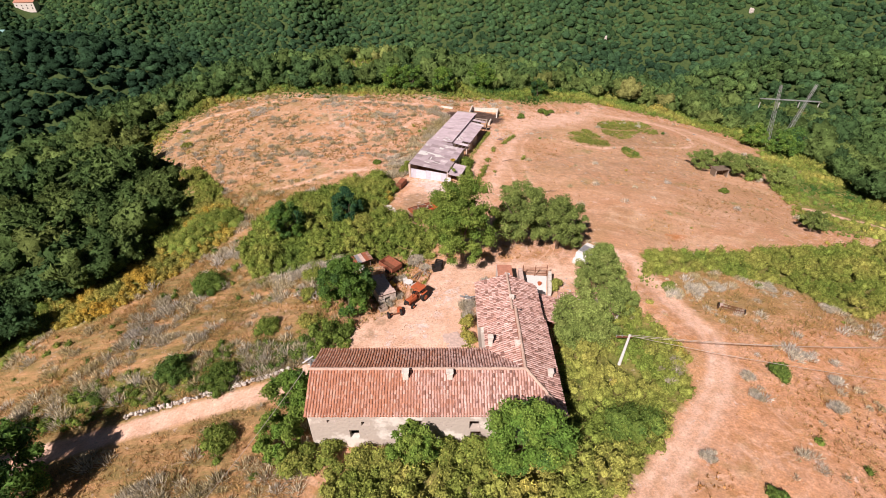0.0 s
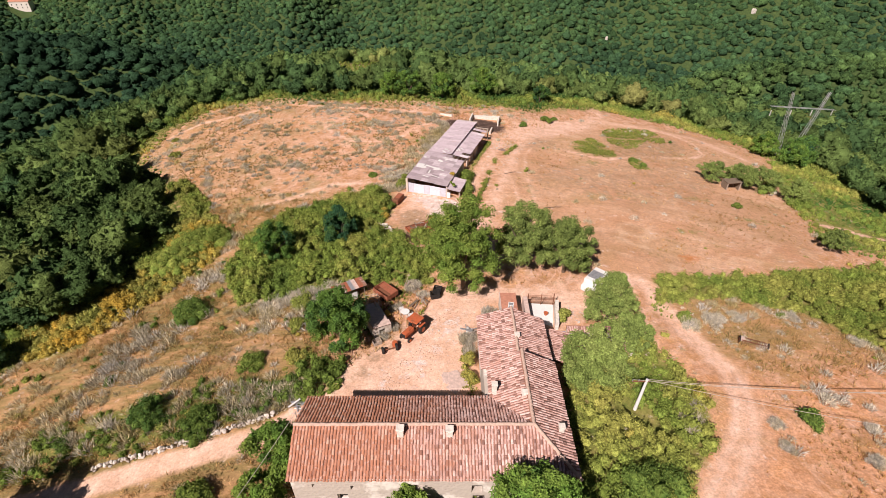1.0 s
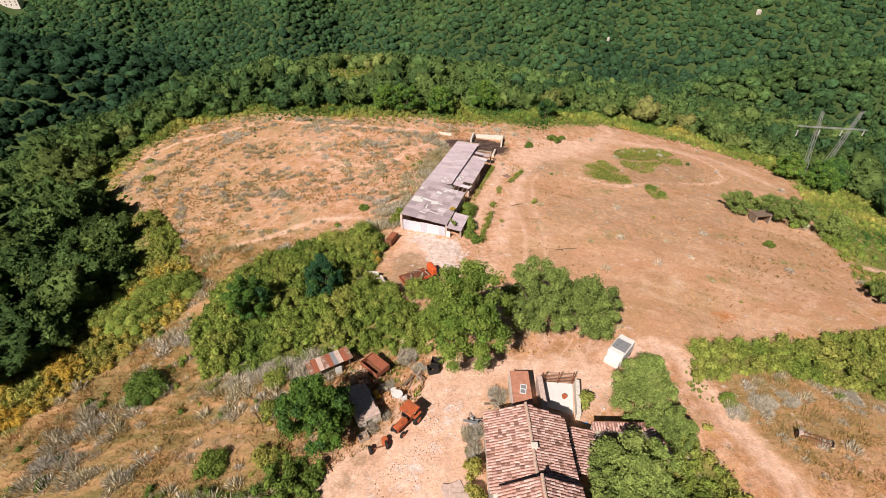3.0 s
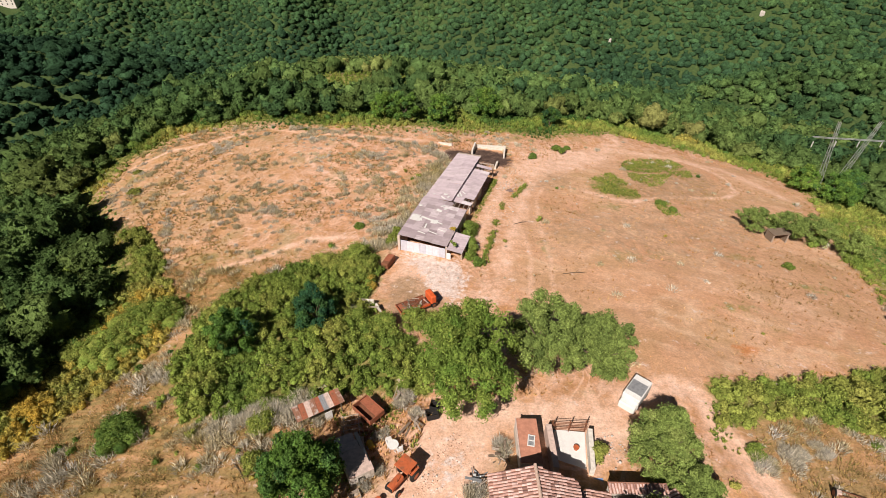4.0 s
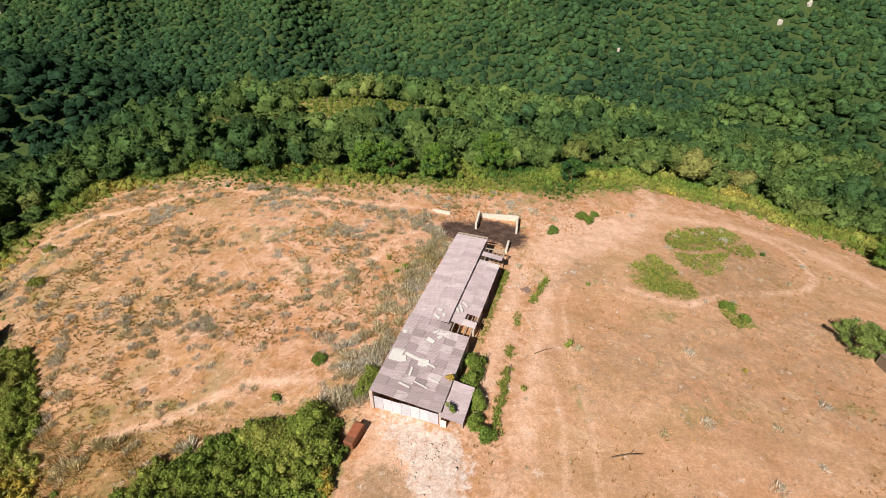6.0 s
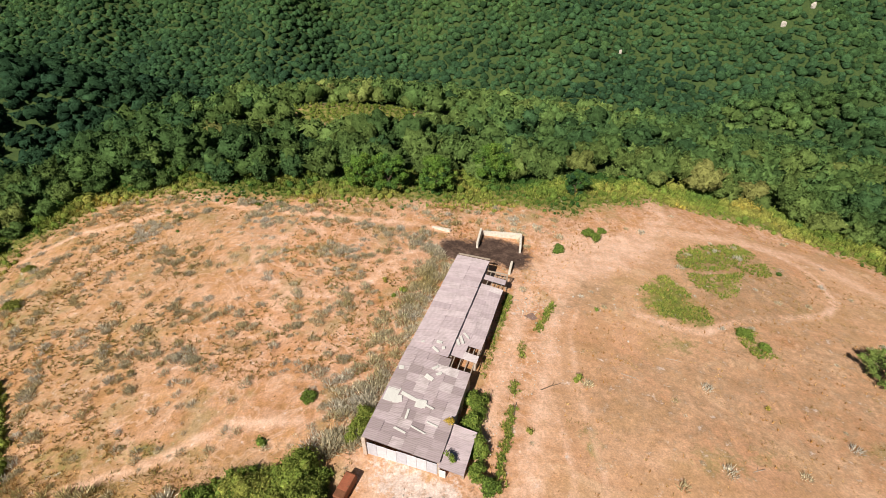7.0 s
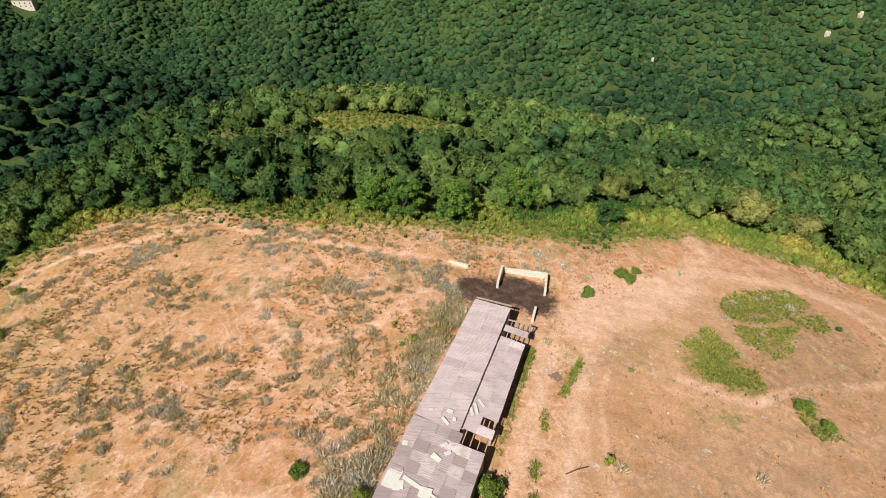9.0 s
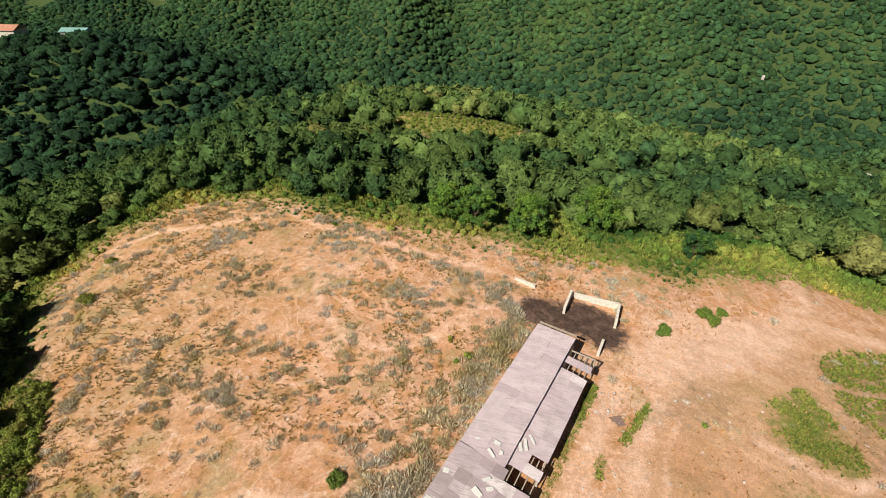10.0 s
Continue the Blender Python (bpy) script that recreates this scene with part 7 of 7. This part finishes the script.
def dry_stone_wall():
    t = thing("dry_stone_wall", 0, 0, 0, "pale dry-stone retaining wall along the track", "stone wall")
    rng = random.Random(3)
    line = [(-15.4, 33.5), (-20.4, 31.7), (-26.7, 30.0), (-31.0, 29.1)]
    for (ax, ay), (bx, by) in zip(line, line[1:]):
        n = int(math.hypot(bx - ax, by - ay) / 0.3)
        for k in range(n):
            for row in range(2):
                u = (k + 0.5 * row) / n
                x, y = ax + (bx - ax) * u, ay + (by - ay) * u
                s = rng.uniform(0.28, 0.48)
                ob = new("stone", rng.choice(STONES))
                ob.parent = t
                ob.matrix_basis = pose(x + rng.gauss(0, 0.06), y + rng.gauss(0, 0.08), ground_z(x, y) + 0.1 + row * 0.26, rng.uniform(0, 360), rng.uniform(-30, 30), rng.uniform(0, 360)) @ Matrix.Diagonal((s * 1.2, s, s, 1))


dry_stone_wall()


def loose_stones():
    rng = np.random.default_rng(17)
    spots = [(-9.8, 94.5, 1.6, 16), (-13.5, 95.0, 0.8, 6), (3.8, 41.0, 1.0, 30), (15.6, 46.8, 1.3, 40), (1.5, 36.8, 1.3, 24), (10.0, 90.0, 2.2, 90), (12.5, 96.0, 2.6, 70), (47.0, 116.0, 1.2, 8), (-0.5, 74, 3.0, 90), (-1.0, 43.0, 3.5, 50), (20.0, 100.0, 8.0, 60), (-20, 100, 20, 60), (7.2, 86.0, 2.0, 130), (9.6, 93.0, 2.2, 150), (12.2, 100.0, 2.6, 150), (14.5, 106.0, 3.0, 90), (5.2, 80.5, 1.2, 60)]
    P = np.concatenate([rng.normal((x, y), r * 0.6, (c, 2)) for x, y, r, c in spots])
    s = rng.uniform(0.03, 0.1, len(P)) * np.where(rng.random(len(P)) < 0.06, 1.8, 1.0)
    V = ICO_V[None] * s[:, None, None] * rng.uniform(0.6, 1.2, (len(P), 12, 1)) + np.stack([P[:, 0], P[:, 1], height(P[:, 0], P[:, 1]) + s * 0.2], 1)[:, None]
    F = (ICO_F[None] + (np.arange(len(P)) * 12)[:, None, None]).reshape(-1, 3)
    tagged(new("loose_stones", raw_mesh("loose_stones", V.reshape(-1, 3), [F], M_ROCK)), "loose pale stones scattered on bare soil", "stones", kind="stuff")


loose_stones()


def yard_rubble():
    """Flat bits of broken tile and mortar trodden into the yard."""
    rng = np.random.default_rng(23)
    x, y = points_in(RUBBLE, 0.2, rng)
    k = rng.uniform(0, 1, len(x)) < np.clip(0.3 + 0.6 * drifts(x, y, 3.0, 0.5), 0.05, 0.7)
    x, y = x[k], y[k]
    n = len(x)
    w, l, a = rng.uniform(0.025, 0.06, n), rng.uniform(0.03, 0.1, n), rng.uniform(0, math.tau, n)
    corner = np.array([(-1, -1, 0), (1, -0.8, 0), (0.8, 1, 0), (-1, 0.9, 0), (-1, -1, 1), (1, -0.8, 1), (0.8, 1, 1), (-1, 0.9, 1)], float)
    p = corner[None] * np.stack([w, l, np.full(n, 0.03)], 1)[:, None]
    c, s = np.cos(a)[:, None], np.sin(a)[:, None]
    v = np.stack([p[..., 0] * c - p[..., 1] * s + x[:, None], p[..., 0] * s + p[..., 1] * c + y[:, None], p[..., 2] + height(x, y)[:, None] - 0.01], 2)
    quad = np.array([(4, 5, 6, 7), (0, 1, 5, 4), (1, 2, 6, 5), (2, 3, 7, 6), (3, 0, 4, 7)])
    f = (quad[None] + (np.arange(n) * 8)[:, None, None]).reshape(-1, 4)
    tagged(new("yard_rubble", raw_mesh("yard_rubble", v.reshape(-1, 3), [f], M_RUBBLE)), "broken tile and mortar trodden into the yard", "rubble", kind="stuff")


def rubble_material():
    n = Nodes("broken_tile")
    c = n.ramp(n.island(), [(0.0, (0.3, 0.17, 0.11)), (0.35, (0.56, 0.34, 0.24)), (0.75, (0.66, 0.45, 0.35)), (1.0, (0.78, 0.63, 0.54))])
    return n.finish(c, 0.95, 0, n.noise(20, 3), 0.005, 0.1)


M_RUBBLE = rubble_material()
yard_rubble()


def broken_plough(x, y, turn):
    t = thing("broken_plough", x, y, ground_z(x, y), "rusty broken plough lying on the yard", "plough", turn)
    bm = bmesh.new()
    rod(bm, (-0.9, 0, 0.12), (0.7, 0.1, 0.5), 0.07, 0.05)
    rod(bm, (0.7, 0.1, 0.5), (1.1, 0.5, 0.75), 0.05, 0.04)
    part("beam", bm, M_IRON, t)
    bm = bmesh.new()
    rod(bm, (0.2, 0.05, 0.38), (0.35, -0.75, 0.06), 0.06, 0.05)
    part("handle", bm, M_IRON, t)
    part("share", boxed(-0.95, -0.35, -0.2, 0.22, 0.0, 0.2, bevel=0.05), M_RUSTRED, t)


broken_plough(-9.6, 39.5, 40)


def on_barn(u, v):
    a = Vector((-5.7, 79.2, 0)) + Vector((0.9515, -0.308, 0)) * u + Vector((0.308, 0.9515, 0)) * v
    if v < 11.2:
        z = 3.3 - 0.077 * u - 0.01 * v
    elif u < 4.35:
        z = 3.1 - 0.048 * (v - 11.2)
    else:
        z = 2.75 - 0.135 * (u - 4.35) - 0.053 * (v - 11.9)
    return a.x, a.y, z + 0.16


def broken_sheet(u, v, w, l, turn, seed):
    """A broken piece of pale roofing lying on the barn."""
    rng = random.Random(seed)
    bm = bmesh.new()
    outline = [(-1, -1), (0.4, -1), (0.5, -0.8), (1, -0.85), (1, 1), (-0.2, 0.95), (-1, 1)]
    n = len(outline)
    top = [bm.verts.new((a * w * 0.5 * rng.uniform(0.9, 1.1), b * l * 0.5 * rng.uniform(0.9, 1.1), 0.02)) for a, b in outline]
    low = [bm.verts.new(x.co - Vector((0, 0, 0.025))) for x in top]
    bm.faces.new(top), bm.faces.new(low[::-1])
    for k in range(n):
        bm.faces.new([top[k], low[k], low[(k + 1) % n], top[(k + 1) % n]])
    bmesh.ops.recalc_face_normals(bm, faces=bm.faces)
    ob = part("broken_sheet", bm, M_WHITE)
    ob.matrix_basis = pose(*on_barn(u, v), rng.uniform(-2, 2), 4, -18 + turn)
    tagged(ob, "broken pale sheet lying on the barn roof", "roofing piece", group="broken sheets on the barn")


for i_, (u_, v_, w_, l_, a_) in enumerate([(0.75, 5.0, 1.2, 1.9, 0), (1.4, 4.6, 0.9, 0.8, 20), (3.7, 4.9, 0.95, 1.0, 5), (2.5, 5.25, 1.9, 0.35, -12), (2.9, 3.4, 0.22, 1.1, 5), (4.4, 4.9, 1.3, 0.2, -14), (2.9, 1.6, 1.2, 0.2, -10),
                                          (3.4, 8.1, 0.9, 0.5, -20), (4.2, 8.9, 0.6, 0.35, 40), (3.6, 9.5, 0.7, 0.3, 50), (2.9, 12.9, 0.6, 0.4, 0), (2.9, 11.7, 0.9, 0.28, -30), (5.0, 14.4, 0.28, 1.3, 30), (5.3, 15.2, 0.25, 1.0, 50), (4.7, 13.9, 0.3, 0.9, 30),
                                          (4.4, 2.2, 1.5, 0.16, -12), (5.4, 3.2, 1.1, 0.16, -8), (0.4, 8.3, 0.5, 0.5, 10), (3.6, 12.2, 0.3, 0.4, 10), (1.2, 12.4, 0.4, 0.2, 30)]):
    broken_sheet(u_, v_, w_, l_, a_, 50 + i_)


def roof_weed(u, v, r, tint, seed):
    rng = np.random.default_rng(seed)
    v_, t_, q_ = leaf_cloud(rng, rng.normal(scale=r * 0.4, size=(4, 3)) + np.array([0, 0, r * 0.5]), np.full(4, r * 0.5), 40, 0.11, 0.9, 0.6)
    ob = new("roof_weed", raw_mesh("roof_weed", v_, [t_, q_], M_SHRUB, np.full(len(v_), tint)))
    x, y, z = on_barn(u, v)
    ob.matrix_basis = pose(x, y, z - 0.1)
    tagged(ob, "green weed growing through the barn roof", "plant")


roof_weed(7.0, 3.8, 0.55, 0.95, 1)
roof_weed(8.2, 0.5, 0.5, 0.4, 2)


def plate():
    x, y = 12.2, 98.2
    t = thing("steel_plate", x, y, ground_z(x, y) + 0.03, "dull brown steel plate lying on gravel", "plate", 25)
    part("sheet", boxed(-0.75, 0.75, -0.6, 0.6, 0, 0.03, bevel=0.008), M_PLATE, t)
    part("rib", boxed(-0.7, 0.7, -0.03, 0.03, 0.032, 0.06), M_PLATE, t)


M_PLATE = plain("brown_steel", (0.3, 0.2, 0.17), 0.8, 0.2, grain=4)
plate()


def fallen_log(x, y, l, r, turn, label):
    t = thing("fallen_branch", x, y, ground_z(x, y) + r * 0.6, label, "branch", turn)
    bm = bmesh.new()
    rod(bm, (-l / 2, 0, 0), (0, 0.12 * l * 0.3, 0.03), r, r * 0.8, 6)
    rod(bm, (0, 0.12 * l * 0.3, 0.03), (l / 2, 0, 0.05), r * 0.8, r * 0.4, 6)
    rod(bm, (l * 0.1, 0.1, 0.03), (l * 0.3, l * 0.2, 0.1), r * 0.5, r * 0.2, 5)
    part("limb", bm, M_PALEWOOD if r < 0.06 else M_BARK, t)


for i_, (lx, ly, ll, lr, la) in enumerate([(18.3, 74.0, 3.0, 0.06, 5), (12.8, 87.2, 2.4, 0.06, 20), (22.0, 89.0, 2.2, 0.05, -30), (21.0, 84.5, 2.0, 0.05, 60), (4.3, 67.3, 2.2, 0.07, 70), (8.7, 84.2, 1.6, 0.09, 75), (8.0, 81.5, 1.8, 0.05, 45), (25.0, 88.0, 2.0, 0.05, -10),
                                        (-18.5, 47.5, 3.0, 0.06, -35), (-19.5, 49.5, 2.4, 0.05, 10), (-17.2, 45.0, 2.4, 0.06, -50), (-9.6, 39.1, 1.8, 0.1, 40), (-20.8, 52.5, 2.0, 0.05, -60), (30.0, 78.0, 2.0, 0.05, 15), (28.0, 92.0, 1.8, 0.05, -20), (36.0, 72.0, 2.0, 0.05, 10)]):
    fallen_log(lx, ly, ll, lr, la, "fallen dead branch on dry ground")


# ---- far things ----
def far_house(name, x, y, w, d, hgt, turn, roof_mat, label):
    z = ground_z(x, y)
    t = thing(name, x, y, z, label, "house", turn)
    part("wall", boxed(-w / 2, w / 2, -d / 2, d / 2, -3, hgt), M_LIME, t)
    bm = bmesh.new()
    v = [bm.verts.new(p) for p in ((-w / 2 - 0.6, -d / 2 - 0.6, hgt + 0.02), (w / 2 + 0.6, -d / 2 - 0.6, hgt + 0.02), (w / 2 + 0.6, d / 2 + 0.6, hgt + 0.02), (-w / 2 - 0.6, d / 2 + 0.6, hgt + 0.02), (-w / 2 - 0.6, 0, hgt + d * 0.22), (w / 2 + 0.6, 0, hgt + d * 0.22))]
    for f in ((0, 1, 5, 4), (2, 3, 4, 5), (3, 2, 1, 0), (0, 4, 3), (1, 2, 5)):
        bm.faces.new([v[k] for k in f])
    bmesh.ops.recalc_face_normals(bm, faces=bm.faces)
    part("roof", bm, roof_mat, t)
    for k in range(4):
        u = -w / 2 + (k + 0.5) * w / 4
        for row in (0.9, 4.0):
            if row + 1.5 < hgt:
                part("window", boxed(u - 0.6, u + 0.6, -d / 2 - 0.05, -d / 2 + 0.05, row, row + 1.5), M_DARK, t)


M_FARROOF = plain("far_terracotta", (0.5, 0.25, 0.17), 0.9, grain=0.8)
M_TEAL = plain("teal_sheet", (0.28, 0.5, 0.47), 0.5, 0.2, grain=0.8)
far_house("far_house", -302, 296, 20, 10, 10.5, 10, M_FARROOF, "far white house with terracotta roof among trees")
far_house("far_barn", -255, 298, 13, 7, 5.0, 15, M_TEAL, "far barn with pale teal metal roof")
far_house("far_house", -498, 651, 22, 10, 8.0, 5, M_FARROOF, "far pale house with terracotta roof among trees")


def outcrop(x, y, r, hgt, seed):
    rng = np.random.default_rng(seed)
    bm = bmesh.new()
    for k in range(4):
        m = Matrix.Translation((rng.uniform(-r, r) * 0.7, rng.uniform(-r, r) * 0.3, hgt * 0.4)) @ Matrix.Diagonal((r * rng.uniform(0.5, 0.8), r * 0.5, hgt * rng.uniform(0.6, 0.9), 1))
        vs = bmesh.ops.create_icosphere(bm, subdivisions=2, radius=1, matrix=m)["verts"]
        for v in vs:
            v.co += Vector(rng.normal(scale=0.12 * r, size=3))
    ob = part("limestone_outcrop", bm, M_ROCK)
    ob.matrix_basis = pose(x, y, ground_z(x, y))
    tagged(ob, "pale limestone outcrop among the woods", "rock")


for i_, (ox, oy, orr, oh) in enumerate([(125.6, 304, 2.2, 2.6), (139.5, 299, 2.0, 2.4), (262, 463, 1.9, 3.4), (284, 469, 1.7, 3.2), (146, 476, 1.0, 4.0)]):
    outcrop(ox, oy, orr, oh, 70 + i_)


def slab():
    t = thing("concrete_slab", 2.0, 36.8, ground_z(2.0, 36.8), "cracked pale concrete slab beside the house", "slab", 25)
    rng = random.Random(8)
    for k in range(5):
        m = pose(rng.uniform(-0.9, 0.9), rng.uniform(-0.6, 0.6), 0.02 + 0.03 * k, rng.uniform(-3, 3), rng.uniform(-3, 3), rng.uniform(-30, 30))
        part("slab_piece", boxed(-0.9, 0.9, -0.65, 0.65, -0.05, 0.05, m, 0.02), M_PINK, t)


slab()
